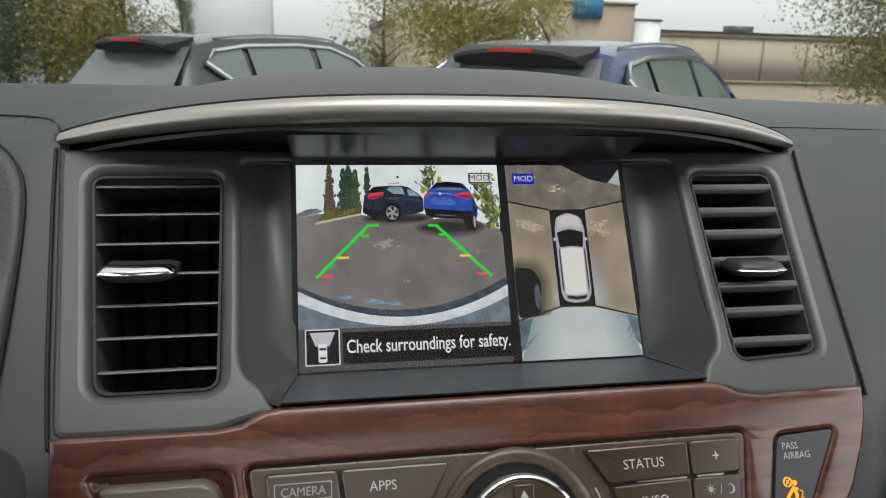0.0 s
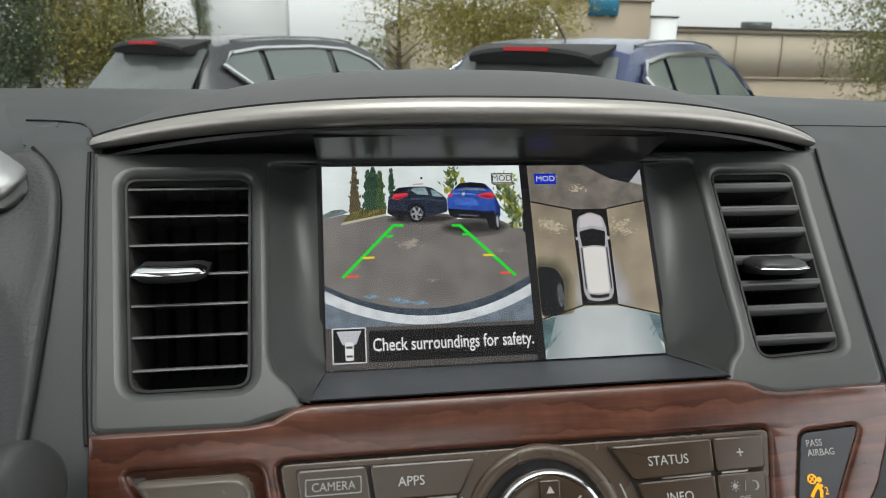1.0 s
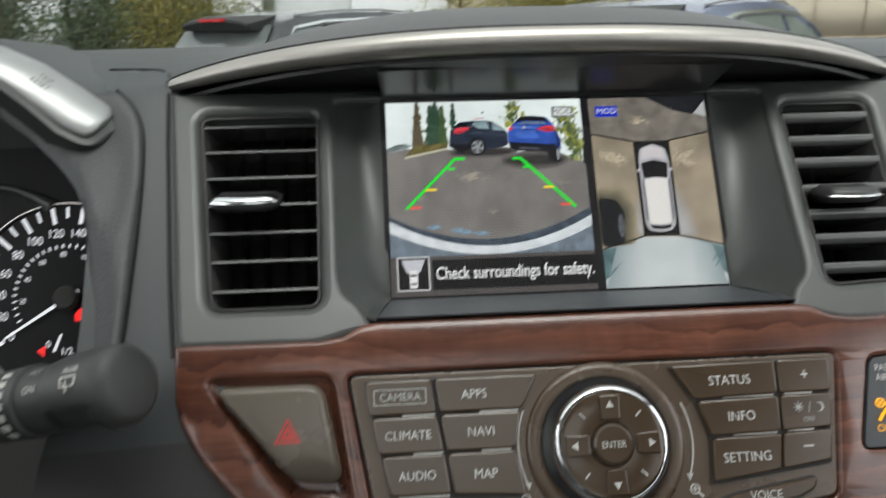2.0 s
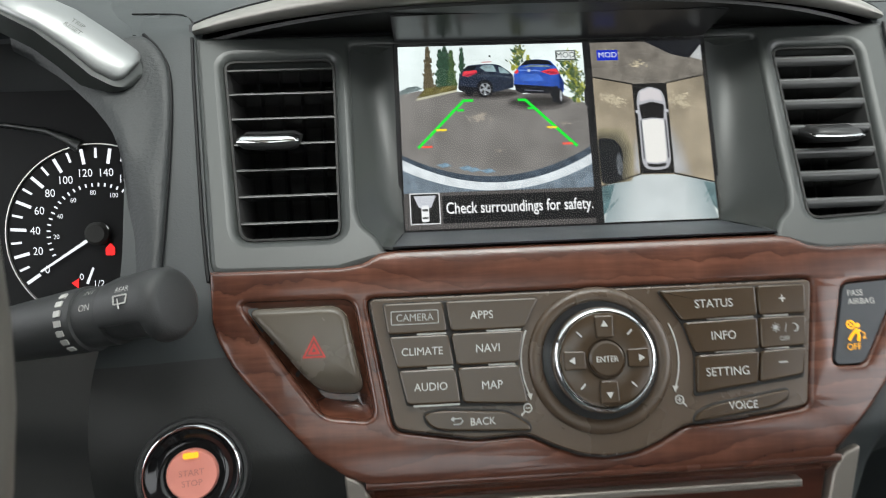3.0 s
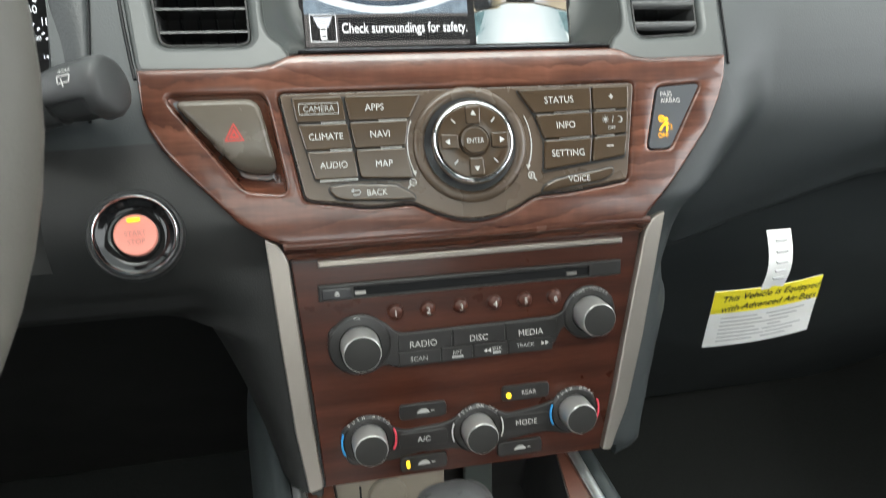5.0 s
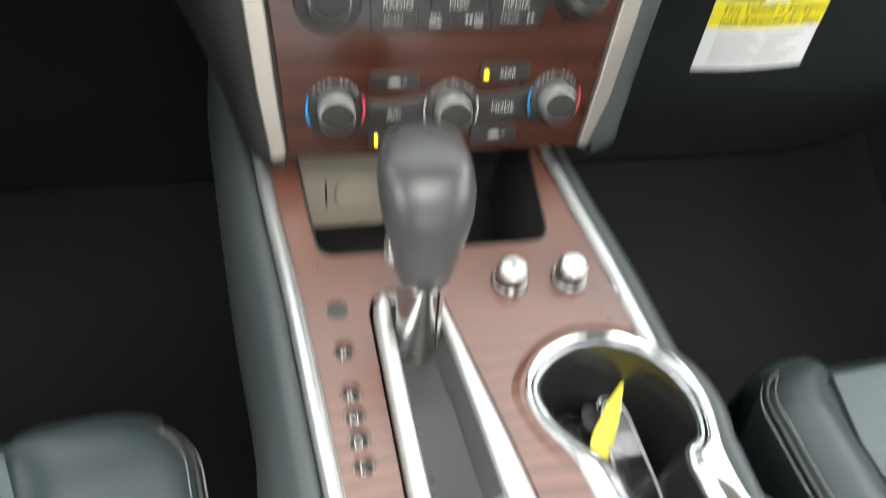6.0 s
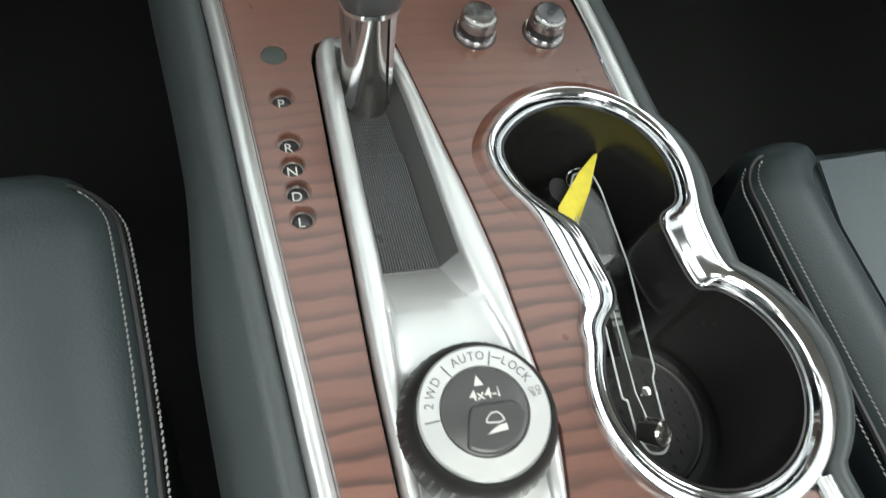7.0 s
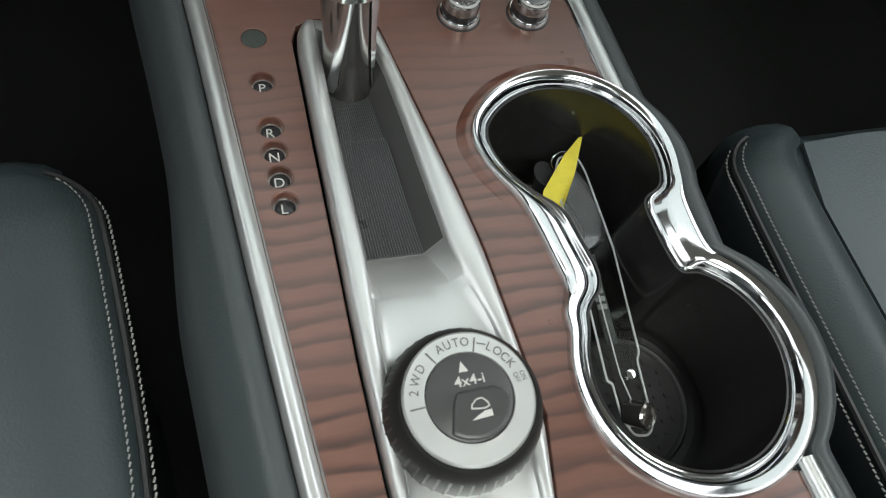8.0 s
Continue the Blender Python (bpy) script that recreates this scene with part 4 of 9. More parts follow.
    for q in range(4):
        r = d @ Matrix.Rotation(q * math.pi / 2, 4, "Z")
        pad = part("arrow_key", plate(rnd([(-0.0040, 0.0095), (0.0040, 0.0095), (0.0044, 0.0195), (-0.0044, 0.0195)], 0.0012), 0.0100, 0.0124, 0.0006), M_BUTTON, c, m=r)
        part("arrow_mark", plate([(-0.0016, 0.0145), (0.0016, 0.0145), (0.0, 0.0172)], 0.0123, 0.0127), M_INK, pad, m=r)
        r2 = d @ Matrix.Rotation(q * math.pi / 2 + math.pi / 4, 4, "Z")
        part("tick_mark", plate(box2(-0.0003, 0.0148, 0.0003, 0.0178), 0.0112, 0.0120), M_INK, c, m=r2)
    # zoom arrows and magnifiers round the collar
    for s in (-1, 1):
        pts = [(s * 0.0368 * math.cos(a), 0.030 + 0.0368 * math.sin(a), 0.0013) for a in np.linspace(0.42, -0.40, 14)]
        bm = sweep(bm_new(), pts, 0.0004, 6)
        x, y, _ = pts[-1]
        slab(bm, [(x - 0.0013, y + 0.0006), (x + 0.0013, y + 0.0006), (x - s * 0.0004, y - 0.0022)], 0.0008, 0.0018)
        part("zoom_arrow", bm, M_INK, c, m=PU)
        mx, my = s * 0.0352, 0.0100
        bm = plate(circle(mx, my, 0.0021, 20), 0.0008, 0.0017, 0, (circle(mx, my, 0.0016, 20),), 0)
        slab(bm, box2(mx - 0.0011, my - 0.0002, mx + 0.0011, my + 0.0002), 0.0008, 0.0017)
        if s > 0:
            slab(bm, box2(mx - 0.0002, my - 0.0011, mx + 0.0002, my + 0.0011), 0.0008, 0.00175)
        sweep(bm, [(mx + s * 0.0015, my - 0.0015, 0.0013), (mx + s * 0.0031, my - 0.0032, 0.0013)], 0.0004, 6)
        part("magnifier_mark", bm, M_INK, c, m=PU)
    return c


control_panel()


def hazard():
    h = thing("hazard_switch", (-0.13, 0.235, 1.15), "grey hazard warning switch with red triangle", "hazard switch")
    o = rnd([(-0.1618, 0.0608), (-0.1290, 0.0212), (-0.1082, 0.0196), (-0.1165, 0.0608)], 0.0075, 8)
    cx, cy = sum(p[0] for p in o) / len(o), sum(p[1] for p in o) / len(o)
    bend = lambda y, z: z - (0.0062 * smooth(0.036, 0.018, y) ** 1.5 if z > 0 else 0)
    dome = [[(cx + (x - cx) * f, cy + (y - cy) * f, bend(cy + (y - cy) * f, z)) for x, y in o] for f, z in ((1.0, -0.008), (1.0, 0.0002), (0.985, 0.0018), (0.95, 0.0034), (0.90, 0.0045), (0.84, 0.0050), (0.78, 0.0051), (0.65, 0.0051), (0.50, 0.0051), (0.35, 0.0051), (0.05, 0.0051))]
    b = part("button", loft(bm_new(), dome, True, (True, True)), M_HAZ, h, m=PU, angle=60)
    t = [(-0.1355, 0.0372), (-0.1250, 0.0372), (-0.1302, 0.0472)]
    c = (sum(p[0] for p in t) / 3, sum(p[1] for p in t) / 3)
    k = lambda f: [(c[0] + (p[0] - c[0]) * f, c[1] + (p[1] - c[1]) * f) for p in t]
    bm = plate(k(1.0), 0.0046, 0.0053, 0, (k(0.76),), 0)
    slab(bm, k(0.55), 0.0046, 0.0053, 0, (k(0.2),), 0)
    part("triangle_mark", bm, M_RED, b, "red triangle", m=PU)


hazard()


def airbag_lamp():
    a = thing("airbag_indicator", (0.13, 0.24, 1.15), "black passenger airbag indicator with lit amber symbol", "airbag indicator")
    f = part("face", plate(inset(ccw(BAG_HOLE), 0.0004), -0.006, -0.0005, 0.0003), M_SHELF, a, m=PU)
    text("PASS", on(PU, 0.1268, 0.0553, 0.0), 0.0030, M_INK, f, 0.92)
    text("AIRBAG", on(PU, 0.1292, 0.0512, 0.0), 0.0030, M_INK, f, 0.92)
    bm = plate(circle(0.1262, 0.0462, 0.0030, 20), -0.0006, -0.0001, 0, (circle(0.1262, 0.0462, 0.0022, 20),), 0)
    sweep(bm, [(0.1244, 0.0444, -0.0003), (0.1280, 0.0480, -0.0003)], 0.0004, 6)
    sweep(bm, [(0.1280, 0.0444, -0.0003), (0.1244, 0.0480, -0.0003)], 0.0004, 6)
    slab(bm, circle(0.1308, 0.0455, 0.0016, 14), -0.0006, -0.0001)
    for p, q in (((0.1300, 0.0432), (0.1262, 0.0392)), ((0.1262, 0.0392), (0.1238, 0.0360)), ((0.1290, 0.0425), (0.1310, 0.0390)), ((0.1310, 0.0390), (0.1300, 0.0352)), ((0.1280, 0.0410), (0.1320, 0.0420))):
        sweep(bm, [(*p, -0.0003), (*q, -0.0003)], 0.0010, 8)
    part("airbag_mark", bm, M_AMBER, f, "lit amber airbag symbol", m=PU @ Matrix.Translation((0.1234, 0.0372, 0)) @ Matrix.Scale(0.72, 4) @ Matrix.Translation((-0.1275, -0.0420, 0)))
    text("2", on(PU, 0.1282, 0.0350, 0.0), 0.0034, M_AMBER, f, 0.9)
    text("OFF", on(PU, 0.1226, 0.0298, 0.0), 0.0031, M_AMBER, f, 0.95)


airbag_lamp()


# ---- lower fascia: radio and climate ----
def lower_fascia():
    w = thing("lower_fascia", (0, 0.175, 0.955), "dark red-brown walnut veneer fascia round radio and climate knobs", "wood trim")
    outline = [(-0.1065, 0.1245), (-0.1035, 0.083), (-0.1000, 0.040), (-0.0965, -0.0205), (0.0845, -0.0215), (0.0920, 0.020), (0.0985, 0.060), (0.1055, 0.100), (0.1090, 0.1265)]
    part("veneer", plate(outline, -0.006, 0.0, 0.0008), M_WOODL, w, m=PL)
    for s in (-1, 1):
        if s < 0:
            o = [(-0.1195, 0.1385), (-0.1165, 0.085), (-0.1120, 0.020), (-0.1068, -0.0215), (-0.0975, -0.0190), (-0.1010, 0.020), (-0.1048, 0.083), (-0.1075, 0.124), (-0.1110, 0.1335)]
        else:
            o = [(0.1235, 0.1378), (0.1175, 0.098), (0.1115, 0.058), (0.1020, 0.010), (0.0908, -0.0215), (0.0845, -0.0205), (0.0925, 0.020), (0.0985, 0.0596), (0.1055, 0.100), (0.1100, 0.126), (0.1150, 0.1345)]
        part("side_trim", plate(rnd(o, 0.002, 2), -0.008, 0.0040, 0.0012), M_TRIM, w, "warm satin silver side strip", m=PL)
    part("bar_trim", plate(box2(-0.0915, 0.1196, 0.0945, 0.1234, 0.0006), -0.002, 0.0052, 0.0010), M_TRIM, w, "satin silver cross bar", m=PL)
    part("seam", plate(box2(-0.1065, 0.1225, -0.0915, 0.1232), 0, 0.0004), M_BLACK, w, m=PL)
    return w


lower_fascia()


def knob(parent, x, s, r=0.0145, h=0.017, base=0.0205, m0=None, up=0.0):
    m = (m0 or PL) @ Matrix.Translation((x, s, up))
    part("knob_base", lathe([(base, 0.0), (base, 0.0016), (base - 0.0012, 0.0030), (r + 0.001, 0.0034), (r, 0.002)], 48), M_RADIO, parent, m=m)
    k = part("knob", lathe([(r, 0.002), (r * 0.985, h * 0.55), (r * 0.97, h * 0.86), (r * 0.93, h * 0.97), (r * 0.84, h), (r * 0.80, h * 0.985)], 72, wob=lambda i, rr: 1.0 + (0.008 if i % 2 else 0)), M_KNOBSIDE, parent, "satin silver knurled knob", m=m)
    part("knob_face", lathe([(r * 0.90, h * 0.96), (r * 0.89, h * 1.006), (r * 0.86, h * 1.012), (0.0, h * 1.008)], 40), M_KNOBFACE, k, "dark satin knob face", m=m)
    return k


def word(s, x, y, parent, cap=0.0030, ink=None, off=0.0, squeeze=1.0, turn=0.0):
    return text(s, on(PL, x, y, off), cap, ink or M_INK, parent, squeeze, turn=turn)


def radio():
    r = thing("radio_unit", (0, 0.195, 1.045), "black radio controls with disc slot and two silver knobs", "car radio")
    part("disc_surround", plate(box2(-0.0925, 0.0985, 0.0955, 0.1085, 0.0012), -0.001, 0.0022, 0.0010, (box2(-0.0720, 0.1000, 0.0740, 0.1058, 0.0008),), 0.0006), M_RADIO, r, m=PL)
    part("disc_slot", plate(box2(-0.0719, 0.1001, 0.0739, 0.1057), 0.0002, 0.0006), M_GAUGE, r, m=PL)
    for x0, x1 in ((-0.0715, -0.0650), (0.0590, 0.0660)):
        part("slot_guide", plate(box2(x0, 0.1010, x1, 0.1030, 0.0004), 0.0004, 0.0018, 0.0003), M_KNOBTOP, r, m=PL)
    b = part("eject_button", plate(box2(-0.0905, 0.0997, -0.0735, 0.1060, 0.0008), 0.001, 0.0032, 0.0006), M_GLOSS, r, m=PL)
    bm = plate([(-0.0834, 0.1028), (-0.0802, 0.1028), (-0.0818, 0.1046)], 0.0031, 0.0034)
    slab(bm, box2(-0.0834, 0.1018, -0.0802, 0.1023), 0.0031, 0.0034)
    part("eject_mark", bm, M_INK, b, m=PL)
    for k, x in enumerate((-0.0483, -0.0287, -0.0085, 0.0128, 0.0322, 0.0515)):
        bm = lathe([(0.0052, 0.0), (0.0051, 0.0005), (0.0046, 0.0006), (0.0045, 0.0003), (0.0044, 0.0014), (0.0036, 0.0024), (0.0020, 0.0029), (0.0, 0.0031)], 28)
        n = part("preset_button", bm, M_WOODL, r, m=on(PL, x, 0.0880))
        word(str(k + 1), x, 0.0878, n, 0.0040, off=0.0034)
    part("shroud", plate(rnd([(-0.0900, 0.0800), (-0.0850, 0.0600), (-0.0700, 0.0510), (-0.0550, 0.0560), (-0.0480, 0.0525), (0.0500, 0.0540), (0.0580, 0.0700), (0.0720, 0.0640), (0.0900, 0.0690), (0.0920, 0.0850), (0.0760, 0.0905), (0.0620, 0.0840), (0.0540, 0.0755), (-0.0480, 0.0745), (-0.0560, 0.0840), (-0.0740, 0.0890)], 0.006, 4), -0.001, 0.0018, 0.0010), M_RADIO, r, m=PL)
    for x0, x1, wd, cx in ((-0.0478, -0.0150, "RADIO", -0.0325), (-0.0140, 0.0185, "DISC", 0.0020), (0.0195, 0.0525, "MEDIA", 0.0355)):
        b = part("button", plate(box2(x0, 0.0633, x1, 0.0742, 0.0006), 0.001, 0.0026, 0.0004), M_RADIO, r, m=PL)
        word(wd, cx, 0.0672, b, 0.0040, off=0.0029)
    for x0, x1, wd, cx, cap in ((-0.0478, -0.0222, "SCAN", -0.0355, 0.0030), (-0.0215, -0.0020, "RPT", -0.0115, 0.0025), (-0.0012, 0.0205, "SEEK", 0.0135, 0.0022), (0.0212, 0.0500, "TRACK", 0.0320, 0.0026)):
        b = part("button", plate(box2(x0, 0.0540, x1, 0.0626, 0.0006), 0.001, 0.0025, 0.0004), M_RADIO, r, m=PL)
        word(wd, cx, 0.0590 if cap < 0.003 else 0.0578, b, cap, M_INKDIM, off=0.0028)
    for x0, x1, s in ((-0.0150, -0.0080, 0.0556), (0.0110, 0.0160, 0.0556)):
        part("small_print", plate(box2(x0, s, x1, s + 0.0014), 0.0024, 0.0028), M_INKDIM, r, m=PL)
    for x in (0.0425, 0.0450):
        part("skip_mark", plate([(x, 0.0577), (x + 0.0022, 0.0590), (x, 0.0603)], 0.0024, 0.0028), M_INK, r, m=PL)
    for x in (0.0050, 0.0075):
        part("skip_mark", plate([(x + 0.0022, 0.0567), (x + 0.0022, 0.0593), (x, 0.0580)], 0.0024, 0.0028), M_INK, r, m=PL)
    knob(r, -0.0705, 0.0700, 0.0116, 0.018, 0.0188)
    knob(r, 0.0745, 0.0755, 0.0112, 0.018, 0.0175)
    for q, wd in ((0.0, "VOL"),):
        word(wd, -0.0715, 0.0873, r, 0.0018, M_INKDIM, off=0.0036)
    for k in range(11):
        a = lerp(2.3, 0.85, k / 10)
        text("TUNE/FOLDER"[k], on(PL, 0.0745 + 0.0163 * math.cos(a), 0.0755 + 0.0163 * math.sin(a), 0.0036), 0.0022, M_INKDIM, r, 0.9, turn=a - math.pi / 2)


radio()


def climate():
    c = thing("climate_panel", (0, 0.175, 0.975), "black climate controls with three silver knobs", "climate control")
    part("shroud", plate(rnd([(-0.0860, 0.0170), (-0.0820, -0.0080), (-0.0520, -0.0080), (-0.0400, -0.0050), (-0.0120, -0.0060), (0.0, -0.0120), (0.0140, -0.0060), (0.0450, -0.0020), (0.0620, -0.0070), (0.0800, 0.0000), (0.0800, 0.0200), (0.0650, 0.0265), (0.0480, 0.0170), (0.0200, 0.0130), (0.0, 0.0245), (-0.0180, 0.0130), (-0.0480, 0.0110), (-0.0680, 0.0245)], 0.006, 4), -0.001, 0.0018, 0.0010), M_RADIO, c, m=PL)
    for x, s in ((-0.0685, 0.0080), (0.0, 0.0060), (0.0650, 0.0100)):
        knob(c, x, s, 0.0107, 0.016, 0.0160)
    for x, s, two in ((-0.0685, 0.0080, "PUSH AUTO"), (0.0, 0.0060, "PUSH ON-OFF"), (0.0650, 0.0100, "PUSH DUAL")):
        n = len(two)
        for k, ch in enumerate(two):
            if ch == " ":
                continue
            a = lerp(2.35, 0.75, k / (n - 1))
            text(ch, on(PL, x + 0.0165 * math.cos(a), s + 0.0165 * math.sin(a), 0.0036), 0.0022, M_INK, c, 0.85, turn=a - math.pi / 2)
    for x, s in ((-0.0685, 0.0080), (0.0650, 0.0100)):
        for col, a0, a1, nm in ((M_BLUE, 2.75, 3.6, "cold_mark"), (M_REDPRINT, -0.45, 0.40, "warm_mark")):
            pts = [(x + 0.0166 * math.cos(a), s + 0.0166 * math.sin(a), 0.0034) for a in np.linspace(a0, a1, 8)]
            part(nm, sweep(bm_new(), pts, 0.0007, 6), col, c, m=PL)
    for a0, a1 in ((2.75, 3.5), (-0.4, 0.4)):
        pts = [(0.0166 * math.cos(a), 0.006 + 0.0166 * math.sin(a), 0.0034) for a in np.linspace(a0, a1, 8)]
        part("fan_mark", sweep(bm_new(), pts, 0.0005, 6), M_INK, c, m=PL)
    for x0, s0, x1, s1, wd in ((0.0165, 0.0220, 0.0480, 0.0320, "REAR"), (-0.0490, 0.0180, -0.0195, 0.0280, ""), (0.0170, 0.0010, 0.0480, 0.0120, "MODE"), (-0.0500, -0.0010, -0.0190, 0.0095, "A/C"), (0.0130, -0.0160, 0.0430, -0.0060, ""), (-0.0500, -0.0170, -0.0200, -0.0070, "")):
        b = part("button", plate(box2(x0, s0, x1, s1, 0.003), -0.001, 0.0022, 0.0006), M_RADIO, c, m=PL)
        if wd:
            word(wd, (x0 + x1) / 2 + (0.002 if wd == "REAR" else 0), (s0 + s1) / 2, b, 0.0030 if wd == "REAR" else 0.0037, off=0.0025)
        else:
            cx, cy = (x0 + x1) / 2, (s0 + s1) / 2
            bm = plate(rnd([(cx - 0.0042, cy - 0.0012), (cx + 0.0042, cy - 0.0012), (cx + 0.0034, cy + 0.0002), (cx + 0.0016, cy + 0.0016), (cx - 0.0012, cy + 0.0016), (cx - 0.0030, cy + 0.0002)], 0.0004), 0.0021, 0.0025)
            slab(bm, [(cx + 0.0048, cy - 0.0004), (cx + 0.0072, cy - 0.0004), (cx + 0.0072, cy + 0.0001), (cx + 0.0048, cy + 0.0001)], 0.0021, 0.0025)
            part("icon_mark", bm, M_INKDIM, b, m=PL)
    part("lamp", plate(circle(0.0207, 0.0262, 0.0017, 16), 0.001, 0.0036, 0.0004), M_YLED, c, "lit yellow lamp", m=PL)
    part("lamp", plate(box2(-0.0462, -0.0140, -0.0440, -0.0095, 0.0009), 0.001, 0.0035, 0.0004), M_YLED, c, "lit yellow lamp", m=PL)


M_BLUE = mat("blue_print", (0.03, 0.25, 0.55), 0.5)
M_REDPRINT = mat("warm_red_print", (0.55, 0.05, 0.08), 0.5)
climate()


def start_button():
    a = Vector((-0.1824, 0.2000, 1.1215))
    n = Vector((0.10, -0.80, 0.52)).normalized()
    u = (Vector((0, 0, 1)) - n * n.z).normalized()
    m = Matrix((u.cross(n), u, n)).transposed().to_4x4()
    m.translation = a
    s = thing("start_button", a, "pink-red start stop button in a chrome ring", "start button")
    part("chrome_ring", lathe([(0.0212, -0.010), (0.0210, 0.0006), (0.0204, 0.0020), (0.0198, 0.0024), (0.0192, 0.0014), (0.0190, -0.004)], 64), M_CHROME, s, m=m)
    # black ring stands in for the shadow groove outside the chrome
    part("surround", lathe([(0.0238, -0.012), (0.0236, -0.0012), (0.0228, -0.0002), (0.0214, -0.0006), (0.0211, -0.006)], 64), M_BLACK, s, m=m)
    part("socket", lathe([(0.0191, -0.004), (0.0190, 0.0006), (0.0180, 0.0002), (0.0160, -0.0020), (0.0130, -0.0030), (0.0112, -0.0030), (0.0110, -0.004)], 56), M_PIANO, s, m=m)
    b = part("button", lathe([(0.0107, -0.006), (0.0107, -0.0004), (0.0101, 0.0006), (0.0, 0.0002)], 56), M_PINK, s, m=m)
    part("lamp", plate(box2(-0.0032, 0.0066, 0.0032, 0.0091, 0.0008), 0.0000, 0.0013, 0.0003), M_AMBER, b, "lit amber lamp", m=m)
    text("START", m @ Matrix.Translation((0, 0.0008, 0.0010)), 0.0026, M_PINKDARK, b)
    text("STOP", m @ Matrix.Translation((0, -0.0035, 0.0010)), 0.0026, M_PINKDARK, b)


M_PIANO = mat("piano_black_plastic", (0.006, 0.006, 0.0065), 0.10, rvary=0.03, spec=0.4)
M_PINKDARK = mat("faded_red_print", (0.40, 0.16, 0.13), 0.5)
start_button()

# ---- centre console ----
def arc(cx, cy, r, a0, a1, n):
    return [(cx + r * math.cos(radians(lerp(a0, a1, k / n))), cy + r * math.sin(radians(lerp(a0, a1, k / n)))) for k in range(n + 1)]


def cup_outline(r1, r2, c1, c2, a, b, left, right, n=26):
    """Two round wells joined by a neck: a the angles on the front ring, b on the rear one, and the neck's corners; rounded off."""
    p = arc(*c1, r1, a[0], a[1], n) + left + arc(*c2, r2, b[0], b[1], n) + right
    for _ in range(2):
        q = []
        for u, v in zip(p, p[1:] + p[:1]):
            q += [(u[0] * 0.75 + v[0] * 0.25, u[1] * 0.75 + v[1] * 0.25), (u[0] * 0.25 + v[0] * 0.75, u[1] * 0.25 + v[1] * 0.75)]
        p = q
    return p


C1, C2 = (0.0555, -0.0095), (0.0765, -0.1085)
CUP_IN = cup_outline(0.0430, 0.0435, C1, C2, (-22, 148), (152, 424), [(0.0178, 0.0040), (0.0220, -0.0100), (0.0325, -0.0230), (0.0440, -0.0322), (0.0470, -0.0480), (0.0515, -0.0690), (0.0395, -0.0790)], [(0.0885, -0.0700), (0.0858, -0.0620), (0.0842, -0.0500), (0.0828, -0.0325), (0.0915, -0.0290)])
CUP_OUT = cup_outline(0.0502, 0.0532, C1, (0.0765, -0.1098), (-14, 156), (156, 414), [(0.0088, 0.0020), (0.0140, -0.0125), (0.0240, -0.0262), (0.0270, -0.0401), (0.0300, -0.0563), (0.0325, -0.0700), (0.0270, -0.0800)], [(0.1050, -0.0630), (0.1036, -0.0570), (0.1028, -0.0480), (0.1028, -0.0370), (0.1036, -0.0280)])


def paired(outer, inner, n):
    """The two outlines as n points each, so that every pair lies square across the ring."""
    a, b = np.array(even(outer, 4 * n, True, 0.0030)), np.array(even(inner, n, True, 0.0026))
    near = np.array([int(np.argmin(((a - q) ** 2).sum(1))) for q in b], dtype=float)
    near = np.unwrap(near / len(a) * 2 * math.pi) / (2 * math.pi) * len(a)
    turn = round((near[-1] - near[0]) / len(a)) * len(a)
    w = 9
    long = np.r_[near[-w:] - turn, near, near[:w] + turn]
    near = sum(long[w + k:w + k + n] for k in range(-w, w + 1)) / (2 * w + 1)
    pick = [tuple(a[int(round(v)) % len(a)]) for v in near]
    return [tuple(map(float, q)) for q in pick], [tuple(map(float, q)) for q in b]


CUP_OUT, CUP_IN = paired(CUP_OUT, CUP_IN, 280)
CUP_MID = [((p[0] + q[0]) / 2, (p[1] + q[1]) / 2) for p, q in zip(CUP_IN, CUP_OUT)]
SLOT = [(-0.0600, 0.0680), (-0.0575, 0.0760), (-0.0505, 0.0795), (-0.0260, 0.0790), (-0.0205, 0.0740), (-0.0150, 0.0450), (-0.0030, -0.0150), (0.0024, -0.0480), (0.0060, -0.0880), (0.0090, -0.1180), (0.0050, -0.1440), (0.0, -0.170), (-0.0500, -0.165), (-0.0532, -0.1330), (-0.0555, -0.0900), (-0.0568, -0.0410), (-0.0588, 0.0200)]
TUB = rnd([(-0.0970, 0.248), (-0.0850, 0.1080), (0.0550, 0.1085), (0.0715, 0.248)], 0.012, 5)
LETTERS = (("P", -0.0768, 0.0460), ("R", -0.0760, 0.0216), ("N", -0.0758, 0.0092), ("D", -0.0751, -0.0034), ("L", -0.0745, -0.0161))


def rail_x(y, side):
    if side < 0:
        return eased([(-0.30, -0.058), (-0.131, -0.0795), (-0.035, -0.0897), (0.093, -0.1026), (0.150, -0.1107), (0.30, -0.125)], y, 0.03)
    return eased([(-0.30, 0.128), (-0.158, 0.1105), (-0.03, 0.0955), (0.034, 0.0905), (0.083, 0.0875), (0.150, 0.0795), (0.30, 0.066)], y, 0.012)


